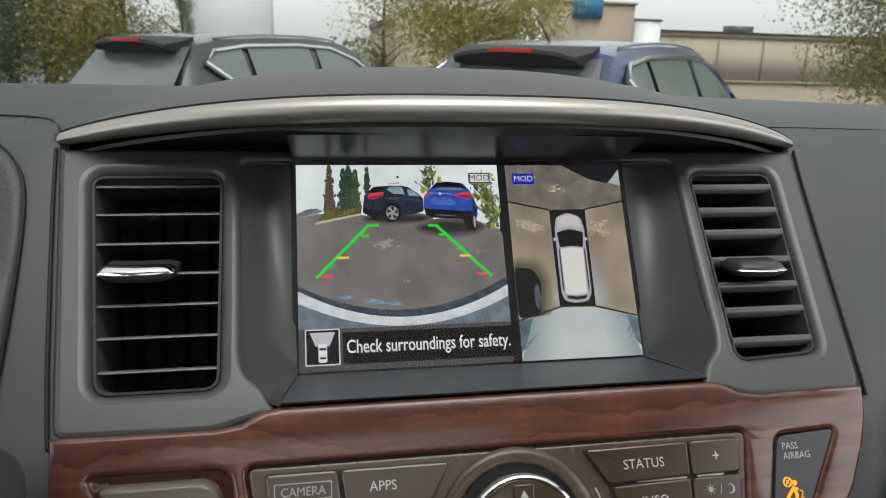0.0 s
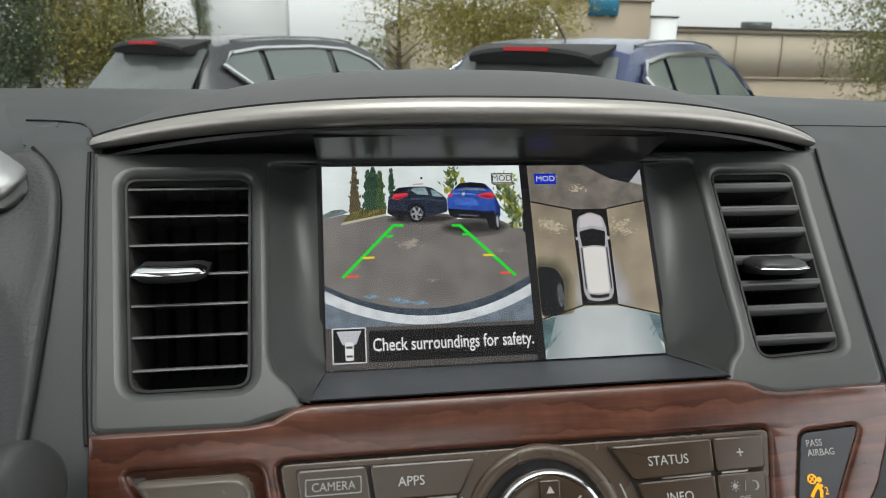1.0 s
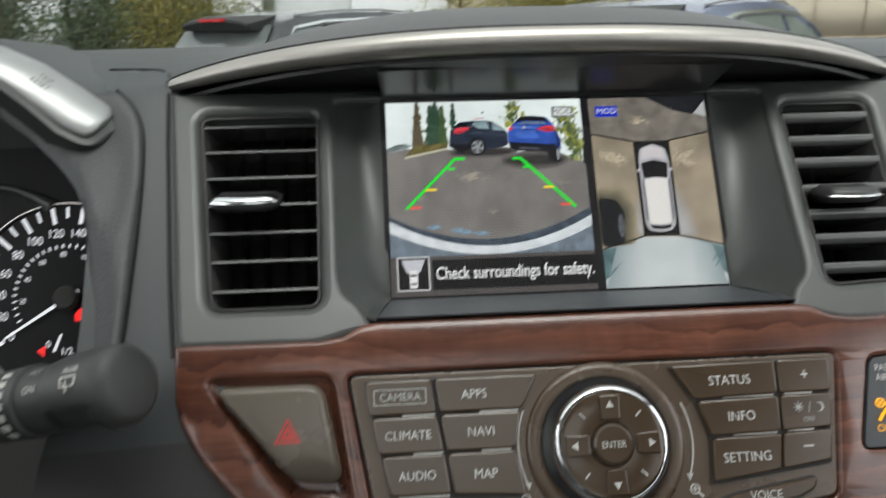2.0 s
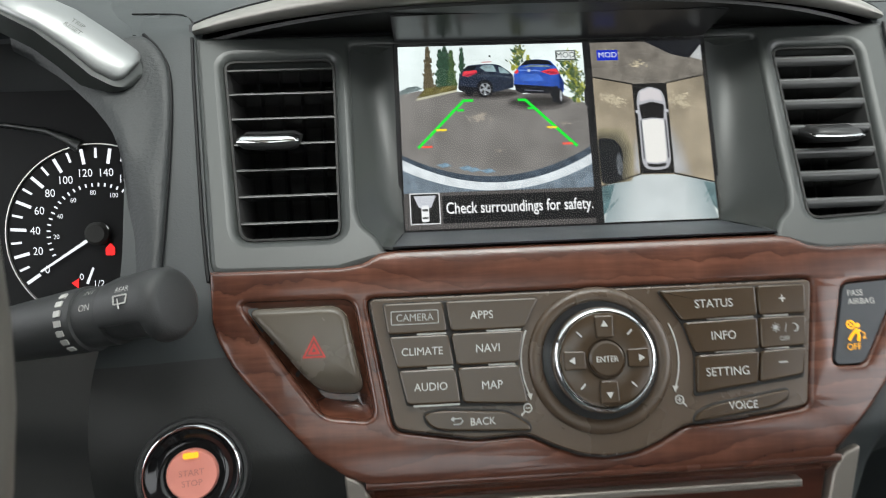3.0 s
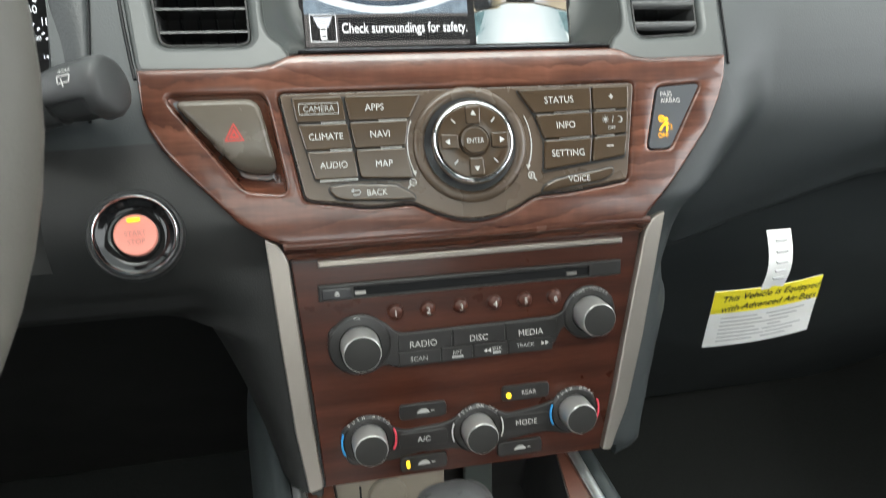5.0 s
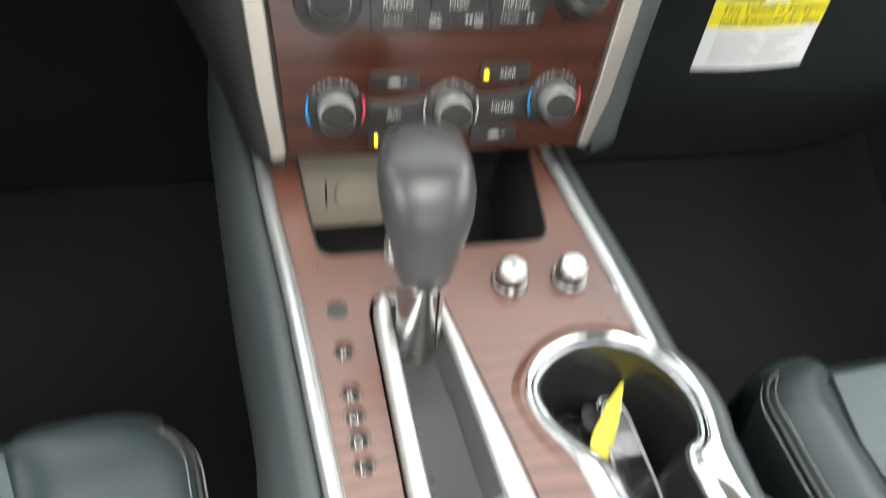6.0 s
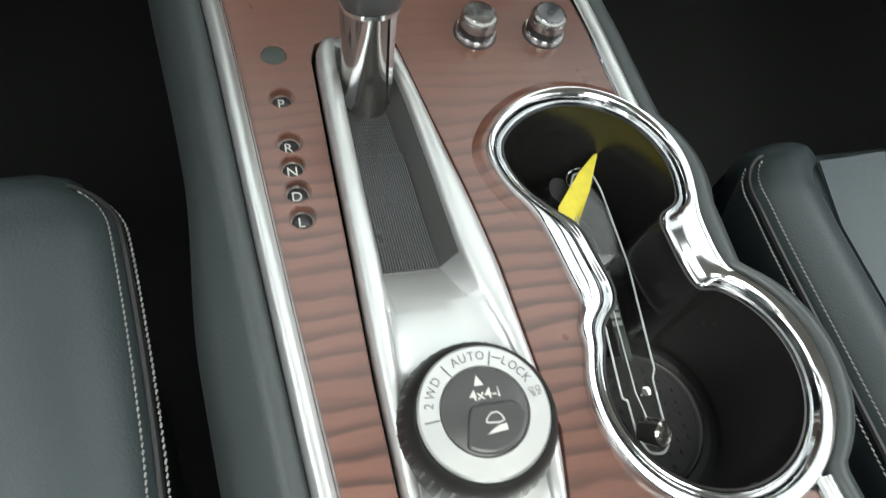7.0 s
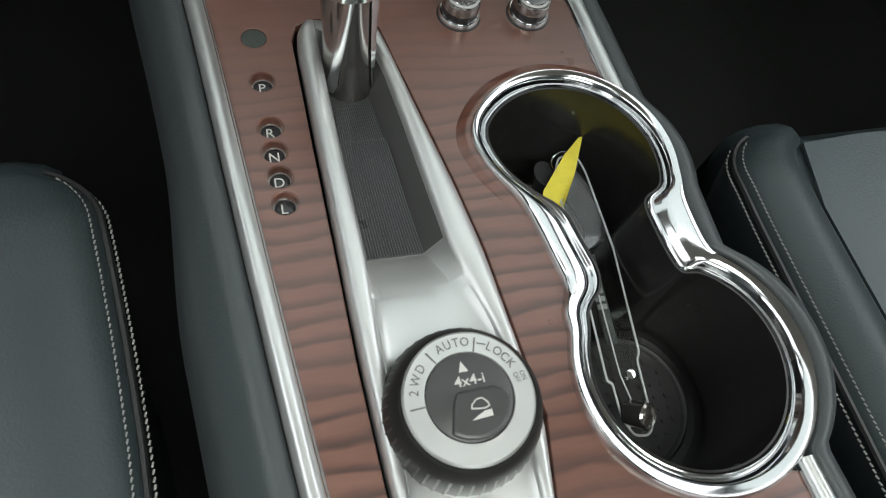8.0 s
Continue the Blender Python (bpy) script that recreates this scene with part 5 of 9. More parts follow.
def console():
    c = thing("center_console", (0, 0.0, 0.45), "centre console with walnut veneer top and silver rails", "car console")
    outer = [(rail_x(y, -1), y) for y in np.linspace(0.262, -0.27, 14)] + [(0.1235, -0.27), (0.1110, -0.158)] + [(x, y) for x, y in arc(0.0775, -0.1080, 0.0530, -66, 50, 14)] + [(0.1030, -0.060), (0.1020, -0.045)] + [(x, y) for x, y in arc(*C1, 0.0492, -18, 45, 8)] + [(rail_x(y, 1), y) for y in np.linspace(0.048, 0.262, 7)]
    holes = [inset(ccw(SLOT), -0.0012), ccw([(x, y) for x, y in CUP_MID]), TUB] + [circle(x, s, 0.0055, 24) for _, x, s in LETTERS] + [circle(-0.0779, 0.0711, 0.0056, 24)]
    part("veneer_top", plate(outer, -0.004, 0.0, 0.0004, holes, 0.0005), M_WOODC, c, "red-brown walnut veneer with wavy figure", m=PC)
    for side in (-1, 1):
        rows = []
        spans = ((0.255, -0.30, "side_rail"),) if side < 0 else ((0.255, 0.026, "side_rail"), (-0.153, -0.30, "side_rail"))
        for ya, yb, nm in spans:
          rows = []
          for y in np.linspace(ya, yb, 60):
            x, k = rail_x(y, side), side
            arch = [(x - k * 0.0008 + k * 0.0044 * math.sin(a), y, -0.0030 + 0.0066 * math.cos(a)) for a in np.linspace(-1.45, 1.45, 13)]
            rows.append([(x - k * 0.0052, y, -0.006)] + arch + [(x + k * 0.0036, y, -0.008)])
          part(nm, loft(bm_new(), rows, True, (True, True)), M_RAIL, c, "bright silver side rail", m=PC, angle=50)
          rows = []
          for y in np.linspace(ya, yb, 60):
            x = rail_x(y, side) + side * 0.004
            rows.append([(x - side * 0.0102, y, 0.0002), (x - side * 0.0096, y, 0.0014), (x - side * 0.0090, y, 0.0002)])
          part("rail_bead", loft(bm_new(), rows, True, (True, True)), M_CHROME, c, m=PC)
        # padded flank
        rows = []
        for y in np.linspace(0.33, -0.32, 180):
            x = rail_x(y, side) + side * 0.0038
            if side > 0:
                ring_x = [cx + math.sqrt(r * r - (y - cy) ** 2) for cx, cy, r in ((C1[0], C1[1], 0.0515), (0.0775, -0.1080, 0.0555)) if abs(y - cy) < r]
                if -0.072 < y < -0.022:
                    ring_x.append(0.1045)
                x = max([x] + ring_x)
            wide = 1 + 0.55 * smooth(0.05, -0.06, y) * (side < 0)
            o = [(0.0, -0.006), (0.0006, -0.0022), (0.0022, -0.0006), (0.005, 0.0), (0.0078, -0.0008), (0.0106, -0.0030), (0.0132, -0.0064), (0.0158, -0.0112), (0.0185, -0.018), (0.0215, -0.030), (0.026, -0.060), (0.030, -0.16), (0.032, -0.50)]
            rows.append([(x + side * (a if a < 0.012 else 0.012 + (a - 0.012) * wide), y, z) for a, z in o])
        part("flank", thick(grid(bm_new(), rows), 0.003), M_FLANK, c, "dark grey padded console flank", m=PC, angle=70)
    # silver gate round the lever: rounded ridges, an open slot and a dished plate behind it
    left = lambda y: eased([(-0.170, -0.0495), (-0.133, -0.0530), (-0.090, -0.0552), (-0.062, -0.0562), (-0.041, -0.0565), (0.020, -0.0582), (0.068, -0.0594), (0.0755, -0.0575), (0.0795, -0.0510)], y, 0.006)
    right = lambda y: eased([(-0.170, 0.0), (-0.144, 0.0045), (-0.118, 0.0085), (-0.088, 0.0055), (-0.048, 0.0020), (-0.015, -0.0034), (0.045, -0.0154), (0.074, -0.0208), (0.0795, -0.0262)], y, 0.01)
    hl = lambda y: eased([(-0.085, -0.0470), (-0.046, -0.0462), (0.0, -0.0482), (0.070, -0.0500)], y, 0.008)
    hr = lambda y: eased([(-0.085, -0.0020), (-0.060, -0.0090), (-0.044, -0.0125), (0.0, -0.0170), (0.048, -0.0225), (0.070, -0.0280)], y, 0.01)
    deep = lambda y: eased([(-0.088, 0.0), (-0.080, 0.015), (-0.072, 0.06), (-0.064, 0.16), (-0.056, 0.33), (-0.049, 0.55), (-0.0425, 0.82), (-0.0405, 1.0), (0.069, 1.0)], y, 0.002) if y < 0.0695 else 0.0
    rows = []
    for y in sorted(set(list(np.linspace(-0.170, -0.092, 16)) + list(np.linspace(-0.090, -0.0425, 34)) + [-0.0405] + list(np.linspace(-0.035, 0.066, 14)) + [0.069, 0.0715, 0.0735, 0.0755, 0.0775, 0.0790, 0.0795])):
        e, h, a, d = math.sqrt(max(0.0, min(1, (0.0797 - y) / 0.006))), deep(y), left(y), right(y)
        b, c2 = hl(y), hr(y)
        zb, cb = lerp(0.0012, -0.0135, h) * (1 if h else e), c2 - 0.0065 * h - 0.004 * (1 - h)
        w, v = b - a, d - c2
        rows.append([(x, y, z) for x, z in ((a, -0.006), (a, 0.0016 * e), (a + 0.12 * w, 0.0042 * e), (a + 0.32 * w, 0.0060 * e), (a + 0.55 * w, 0.0062 * e), (b - 0.15 * w, 0.0050 * e), (b - 0.0002, 0.0034 * e), (b, lerp(0.0040 * e, 0.0010, h)), (b + 0.0004 + 0.0036 * (1 - h), zb), (lerp(b, cb, 0.35), zb), (lerp(b, cb, 0.7), zb), (cb, zb), (c2, lerp(0.0040 * e, 0.0010, h)), (c2 + 0.0003, 0.0034 * e), (c2 + 0.15 * v, 0.0050 * e), (d - 0.55 * v, 0.0062 * e), (d - 0.32 * v, 0.0060 * e), (d - 0.12 * v, 0.0042 * e), (d, 0.0016 * e), (d, -0.006))])
    part("lever_gate", grid(bm_new(), rows), M_SILVER, c, "bright silver lever gate", m=PC, angle=55)
    # dark sheet over the gate's right inner wall, shade put into its colour
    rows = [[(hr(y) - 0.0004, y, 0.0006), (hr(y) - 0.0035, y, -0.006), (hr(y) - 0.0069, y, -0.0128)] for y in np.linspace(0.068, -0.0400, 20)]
    part("gate_wall_shade", thick(grid(bm_new(), rows), 0.0004), M_SHADEDSILVER, c, m=PC)
    # ridged slide under the lever, bent where the cover begins
    rows = []
    nx = 66
    for y in list(np.linspace(0.068, 0.019, 6)) + [0.0175] + list(np.linspace(0.016, -0.0402, 8)):
        xa, xb = hl(y) + 0.0006, hr(y) - 0.0066
        rows.append([(lerp(xa, xb, i / nx), y, -0.0112 - (0.0013 if i % 3 == 0 else 0.0) + 0.0022 * smooth(-0.02, 0.0175, y) * (1 if y < 0.018 else 0) - 0.0008 * (y > 0.018)) for i in range(nx + 1)])
    part("ridged_slide", thick(grid(bm_new(), rows), 0.001), M_RIB, c, "ridged grey slide cover", m=PC, angle=20)
    # letter windows
    for ch, x, s in LETTERS:
        part("window_wall", thick(lathe_open([(0.0055, -0.0005), (0.0051, -0.0055)], x, s), 0.0003), M_WOODC, c, m=PC)
        p = part("letter_lens", lathe([(0.0051, -0.0075), (0.0049, -0.0050), (0.0032, -0.0042), (0.0, -0.0040)], 24, x, s), M_GLOSS, c, m=PC)
        part("lens_rim", lathe([(0.0050, -0.0052), (0.0048, -0.0044), (0.0044, -0.0044), (0.0042, -0.0050)], 28, x, s), M_KNOBTOP, p, "bright rim of the letter window", m=PC)
        text(ch, on(PC, x - 0.0002, s - 0.0006, -0.0036), 0.0047, M_INK, p)
    part("blank_plug", lathe([(0.0056, -0.004), (0.0055, -0.0006), (0.0, -0.0003)], 24, -0.0779, 0.0711), M_PLUGDARK, c, "grey-green blank plug", m=PC)
    # cup holder
    def ringed(f, z):
        return [(lerp(p[0], q[0], f), lerp(p[1], q[1], f), z) for p, q in zip(CUP_OUT, CUP_IN)]
    rows = [ringed(f, z) for f, z in ((0.0, -0.002), (0.03, 0.0018), (0.08, 0.0036), (0.15, 0.0045), (0.30, 0.0042), (0.50, 0.0035), (0.58, 0.0028), (0.68, 0.0012), (0.78, -0.0006), (0.82, -0.0012), (0.86, -0.0004), (0.92, -0.0002), (0.97, -0.0012), (1.0, -0.0028))]
    part("chrome_ring", thick(loft(bm_new(), rows), 0.0005), M_CHROME, c, "polished chrome cup holder ring", m=PC, angle=50)
    lipped = [[(*q, z) for q in inset(ccw(CUP_OUT), -d)] for d, z in ((0.0062, -0.0010), (0.0056, 0.0001), (0.0045, 0.0006), (0.0024, 0.0021), (0.0010, 0.0026), (-0.0006, 0.0022))]
    keep = [k for k in range(len(lipped[0])) if lipped[0][k][1] > -0.045 and lipped[0][k][0] < 0.086]
    first = next(k for k in keep if (k - 1) % len(lipped[0]) not in keep)
    keep = [(first + k) % len(lipped[0]) for k in range(len(keep))]
    fade = lambda q: smooth(-0.04, 0.005, q[1]) * smooth(0.088, 0.070, q[0])
    part("veneer_lip", grid(bm_new(), [[(r[k][0], r[k][1], 0.0001 + r[k][2] * fade(r[k])) for k in keep] for r in lipped]), M_WOODC, c, m=PC, angle=60)
    well = ccw(CUP_IN)
    rows = [[(*p, -0.0012) for p in well], [(*p, -0.040) for p in inset(well, 0.001)], [(*p, -0.072) for p in inset(well, 0.004)]]
    part("cup_well", thick(loft(bm_new(), rows, True, (False, True)), 0.001), M_CUP, c, m=PC)
    for cc, r in ((C1, 0.030), (C2, 0.034)):
        bm = lathe([(r, -0.0720), (r, -0.0690), (r - 0.0012, -0.0684), (r - 0.0022, -0.0690), (r - 0.003, -0.0702), (0.0, -0.0700)], 48, *cc)
        for i in range(-4, 5):
            for j in range(-4, 5):
                if (i * i + j * j) * 0.006 ** 2 < (r - 0.005) ** 2:
                    slab(bm, circle(cc[0] + i * 0.006, cc[1] + j * 0.006, 0.0012, 8), -0.0700, -0.0690)
        part("cup_mat", bm, M_MAT, c, m=PC)
    # front tray with its socket panel
    low = [(p[0] * 0.97, p[1] - 0.002, -0.106) for p in TUB]
    part("tray", thick(loft(bm_new(), [[(*p, -0.0005) for p in TUB], [(p[0] * 0.985, p[1], -0.006) for p in TUB], low], True, (False, True)), 0.001), M_BLACK, c, m=PC)
    return c


def lathe_open(profile, x, y, n=24):
    bm = bm_new()
    loft(bm, [[(x + r * math.cos(2 * math.pi * i / n), y + r * math.sin(2 * math.pi * i / n), z) for i in range(n)] for r, z in profile])
    return bm


M_SHADEDSILVER = mat("shaded_silver_plastic", (0.055, 0.055, 0.054), 0.35, 0.2)
M_RIB = mat("ridged_grey_plastic", (0.060, 0.060, 0.060), 0.30)
M_CUP = mat("smooth_black_cup_plastic", (0.0105, 0.0105, 0.0100), 0.24)
M_MAT = mat("rubber_mat", (0.03, 0.03, 0.03), 0.4)
M_PLUGDARK = mat("dark_green_grey_plastic", (0.030, 0.036, 0.032), 0.45)
M_PLUG = mat("grey_green_plastic", (0.065, 0.075, 0.070), 0.5)
console()


def socket_panel():
    s = thing("socket_panel", (0, 0.235, 0.86), "beige-grey panel with round power socket in the front tray", "power socket")
    m = frame_of(0.226, 0.845, 0.252, 0.945)
    part("panel", plate(box2(-0.092, -0.009, -0.004, 0.10, 0.004), -0.004, 0.0, 0.001), M_BEIGE, s, m=m)
    p = m @ Matrix.Translation((-0.049, 0.020, 0))
    part("socket_cap", lathe([(0.0150, 0.0), (0.0150, 0.003), (0.0135, 0.0045), (0.0, 0.0040)], 36), M_BEIGE, s, m=p)
    part("cap_slot", plate(box2(-0.0215, -0.010, -0.0200, 0.010), 0.0, 0.0006), M_BLACK, s, m=p)
    part("divider", plate(box2(0.012, -0.02, 0.034, 0.10, 0.002), -0.004, 0.004, 0.001), M_PLUG, s, m=m)


M_BEIGE = mat("warm_grey_plastic", (0.41, 0.365, 0.295), 0.45)
socket_panel()


def shifter():
    s = thing("gear_lever", (-0.037, 0.043, 0.91), "grey leather gear lever with chrome shaft in its gate", "gear lever")
    base, top = Vector((-0.0365, 0.0535, 0.900)), Vector((-0.0388, 0.0535, 0.974))
    ax = (top - base).normalized()
    side = Vector((1, 0, 0))
    fwd = ax.cross(side).normalized()
    side = fwd.cross(ax)
    ring = lambda p, a, b, e=2.0, n=36: [p + side * (a * math.copysign(abs(math.cos(t)) ** (2 / e), math.cos(t))) + fwd * (b * math.copysign(abs(math.sin(t)) ** (2 / e), math.sin(t))) for t in (2 * math.pi * i / n for i in range(n))]
    rad = lambda k: curve_at([(0, 0.0120), (0.20, 0.0120), (0.45, 0.0116), (0.85, 0.0122), (1.0, 0.0128)], k)
    part("shaft", loft(bm_new(), [ring(base.lerp(top, k), rad(k), rad(k)) for k in (0, 0.25, 0.55, 0.85, 1.0)], True, (True, True)), M_SMOKE, s, "smoked chrome shaft")
    # two bright chrome strips laid on as the shaft's reflections
    for turns in (((0.22, -0.62, 0.10), (0.30, -0.60, 0.24), (0.42, -0.50, 0.17), (0.7, -0.30, 0.15), (1.0, -0.12, 0.15)), ((0.22, 0.68, 0.05), (0.35, 0.66, 0.13), (0.7, 0.58, 0.15), (1.0, 0.52, 0.17))):
        rows = []
        for k, f, w in turns:
            p, r = base.lerp(top, k), rad(k) + 0.0005
            rows.append([p + side * (r * math.sin(t)) - fwd * (r * math.cos(t)) for t in np.linspace(f * 1.35 - w, f * 1.35 + w, 6)])
        part("reflection_band", thick(grid(bm_new(), rows), 0.0004), M_CHROME, s, "bright strip modelled as a reflection on the shaft")
    part("collar", loft(bm_new(), [ring(top + ax * h, a, b, 2.4) for h, a, b in ((-0.0022, 0.0124, 0.0128), (-0.0018, 0.0134, 0.0140), (0.0008, 0.0136, 0.0144), (0.0012, 0.0128, 0.0130))], True, (True, True)), M_CHROME, s, "thin chrome collar")
    knobs = [(0.0, 0.0120, 0.0130, 0.0), (0.002, 0.0134, 0.0146, 0.0), (0.010, 0.0150, 0.0162, 0.001), (0.020, 0.0172, 0.0184, 0.003), (0.030, 0.0195, 0.0204, 0.006), (0.038, 0.0212, 0.0216, 0.009), (0.046, 0.0219, 0.0217, 0.013), (0.053, 0.0210, 0.0204, 0.017), (0.058, 0.0186, 0.0176, 0.020), (0.0612, 0.0138, 0.0130, 0.022), (0.0628, 0.0060, 0.0060, 0.023), (0.0632, 0.0012, 0.0012, 0.023)]
    lean = lambda h: side * (0.0016 * smooth(0.01, 0.05, h))
    k0 = part("knob", loft(bm_new(), [ring(top + ax * h + fwd * f + lean(h), a, b, 2.8) for h, a, b, f in knobs], True, (True, True)), M_KNOBLEATHER, s, "grey leather-wrapped knob", angle=70)
    for q, t in ((-1, 0.66), (1, 0.80)):
        pts = [top + ax * h + fwd * (f - b * math.sqrt(max(0, 1 - t ** 2.5)) * 0.97) + lean(h) + side * (q * a * t) for h, a, b, f in knobs[1:-3]]
        part("knob_seam", sweep(bm_new(), pts, 0.0006, 6), M_BLACK, k0)
    c = top + ax * 0.017 - side * 0.0152 + fwd * -0.001
    part("release_button", loft(bm_new(), [[c + ax * (r * math.cos(t) * 1.7) + fwd * (r * math.sin(t)) - side * d for t in (2 * math.pi * i / 16 for i in range(16))] for r, d in ((0.0052, -0.003), (0.0050, 0.0022), (0.0036, 0.0034), (0.001, 0.0036))], True, (True, True)), M_SATIN, k0, "silver release button")


M_SMOKE = mat("smoked_chrome", (0.33, 0.315, 0.30), 0.14, 0.95)
shifter()


def drive_dial():
    d = thing("drive_dial", (-0.0225, -0.111, 0.916), "silver and black four-wheel-drive selector dial", "selector dial")
    m = PC @ Matrix.Translation((-0.0225, -0.1112, 0))
    part("skirt", lathe([(0.0300, -0.004), (0.0300, 0.001), (0.0293, 0.008), (0.0279, 0.0132), (0.0262, 0.0164), (0.0247, 0.0178), (0.0240, 0.0172)], 96), M_GRIP, d, m=m, angle=60)
    bm = bm_new()
    for k in range(44):
        q = 2 * math.pi * k / 44
        rows = [[((r) * math.cos(q + a), (r) * math.sin(q + a), z) for a in (-0.030, -0.012, 0.012, 0.030)] for r, z in ((0.0304, -0.002), (0.0303, 0.001), (0.0296, 0.0075), (0.0281, 0.0132))]
        for row in rows:
            row[0] = (row[0][0] * 0.975, row[0][1] * 0.975, row[0][2])
            row[3] = (row[3][0] * 0.975, row[3][1] * 0.975, row[3][2])
        grid(bm, rows)
    part("grip_ribs", bm, M_RADIO, d, m=m)
    top = m @ Matrix.Translation((0.0002, 0.0008, 0))
    part("silver_face", lathe([(0.0241, 0.0150), (0.0239, 0.0180), (0.0231, 0.0188), (0.0162, 0.0190), (0.0158, 0.0182), (0.0158, 0.0150)], 80), M_SILVER, d, m=top)
    part("center_disc", lathe([(0.0157, 0.0150), (0.0156, 0.0184), (0.0150, 0.0188), (0.0, 0.0188)], 64), M_GREYDISC, d, m=top)
    low = [(0.0150 * math.cos(radians(a)), 0.0150 * math.sin(radians(a))) for a in np.linspace(-128, -12, 14)]
    b = part("hill_button", plate(rnd(ccw(low + [(0.0122, 0.0008), (0.0092, 0.0022), (-0.0046, 0.0020), (-0.0064, -0.0014)]), 0.0012, 3), 0.0180, 0.0206, 0.0012), M_GREYDISC, d, m=top)
    part("arrow_mark", plate([(-0.0020, 0.0090), (0.0014, 0.0090), (-0.0006, 0.0128)], 0.0186, 0.0190), M_INK, d, m=top)
    text("4x4-i", top @ Matrix.Translation((0.0010, 0.0058, 0.0190)), 0.0038, M_INK, d, 1.05, turn=0.03, bold=0.00005)
    car = rnd([(-0.0030, -0.0046), (-0.0026, -0.0030), (-0.0006, -0.0012), (0.0018, -0.0010), (0.0034, -0.0026), (0.0040, -0.0044), (0.0020, -0.0052)], 0.0006)
    bm = plate(car, 0.0205, 0.0209, 0, (inset(ccw(car), 0.00045),), 0)
    slab(bm, [(-0.0034, -0.0084), (0.0042, -0.0078), (0.0042, -0.0056), (0.0016, -0.0058), (-0.0006, -0.0068)], 0.0205, 0.0209)
    part("hill_mark", bm, M_INK, b, m=top @ Matrix.Translation((0.0018, -0.0002, 0)))
    for wd, a0, a1 in (("2WD", 2.92, 2.46), ("AUTO", 1.95, 1.45), ("LOCK", 0.98, 0.48)):
        for k, ch in enumerate(wd):
            a = lerp(a0, a1, k / (len(wd) - 1))
            text(ch, top @ Matrix.Translation((0.0198 * math.cos(a), 0.0198 * math.sin(a), 0.0192)), 0.0034, M_INKGREY, d, 0.9, turn=a - math.pi / 2)
    for r, w in ((0.0211, "ON"), (0.0186, "OFF")):
        text(w, top @ Matrix.Translation((r * math.cos(0.20), r * math.sin(0.20), 0.0192)), 0.0019, M_INKGREY, d, 0.85, turn=0.20 - math.pi / 2)
    part("dash_mark", plate(box2(-0.0017, -0.00018, 0.0017, 0.00018), 0.0186, 0.0192), M_INKGREY, d, m=top @ Matrix.Translation((0.0198 * math.cos(1.14), 0.0198 * math.sin(1.14), 0)) @ Matrix.Rotation(-0.35, 4, "Z"))
    for a in (3.20, 2.18, 1.27):
        part("tick_mark", plate(box2(0.0163, -0.00025, 0.0216, 0.00025), 0.0186, 0.0192), M_INKGREY, d, m=top @ Matrix.Rotation(a, 4, "Z"))


M_GRIP = mat("dull_black_grip", (0.010, 0.0098, 0.009), 0.42, spec=0.25)
M_GREYDISC = mat("dark_grey_disc", (0.042, 0.042, 0.042), 0.35)
M_INKGREY = mat("dark_grey_print", (0.10, 0.10, 0.10), 0.5)
drive_dial()


def heat_knobs():
    k = None
    for x, s in ((0.0215, 0.0800), (0.0575, 0.0785)):
        m = PC @ Matrix.Translation((x, s, 0))
        if k is None:
            k = thing("seat_heater_knob", m.translation, "chrome seat heater knob on the veneer", "heater knob", "heater knobs beside the lever")
            part("surround", lathe([(0.0112, 0.0), (0.0110, 0.0005), (0.0104, 0.0008)], 40), M_BLACK, k, m=m)
            part("collar", lathe([(0.0104, 0.0), (0.0104, 0.0026), (0.0098, 0.0034), (0.0088, 0.0034)], 48), M_CHROME, k, m=m)
            part("gap", lathe([(0.0094, 0.003), (0.0090, 0.0074), (0.0080, 0.0074)], 40), M_GLOSS, k, m=m)
            b = part("cap", lathe([(0.0086, 0.0066), (0.0092, 0.0070), (0.0091, 0.0112), (0.0084, 0.0128), (0.0072, 0.0132), (0.0, 0.0132)], 56), M_SMOKE, k, m=m)
            part("cap_top", lathe([(0.0072, 0.0130), (0.0068, 0.0136), (0.0, 0.0137)], 48), M_CHROME, b, "polished chrome top", m=m)
            part("cap_mark", plate(box2(-0.0016, -0.0010, 0.0016, 0.0014, 0.0004), 0.0134, 0.0142), M_INKBLACK, b, m=m)
        else:
            copy_thing(k, Matrix.Translation(m.translation))


heat_knobs()


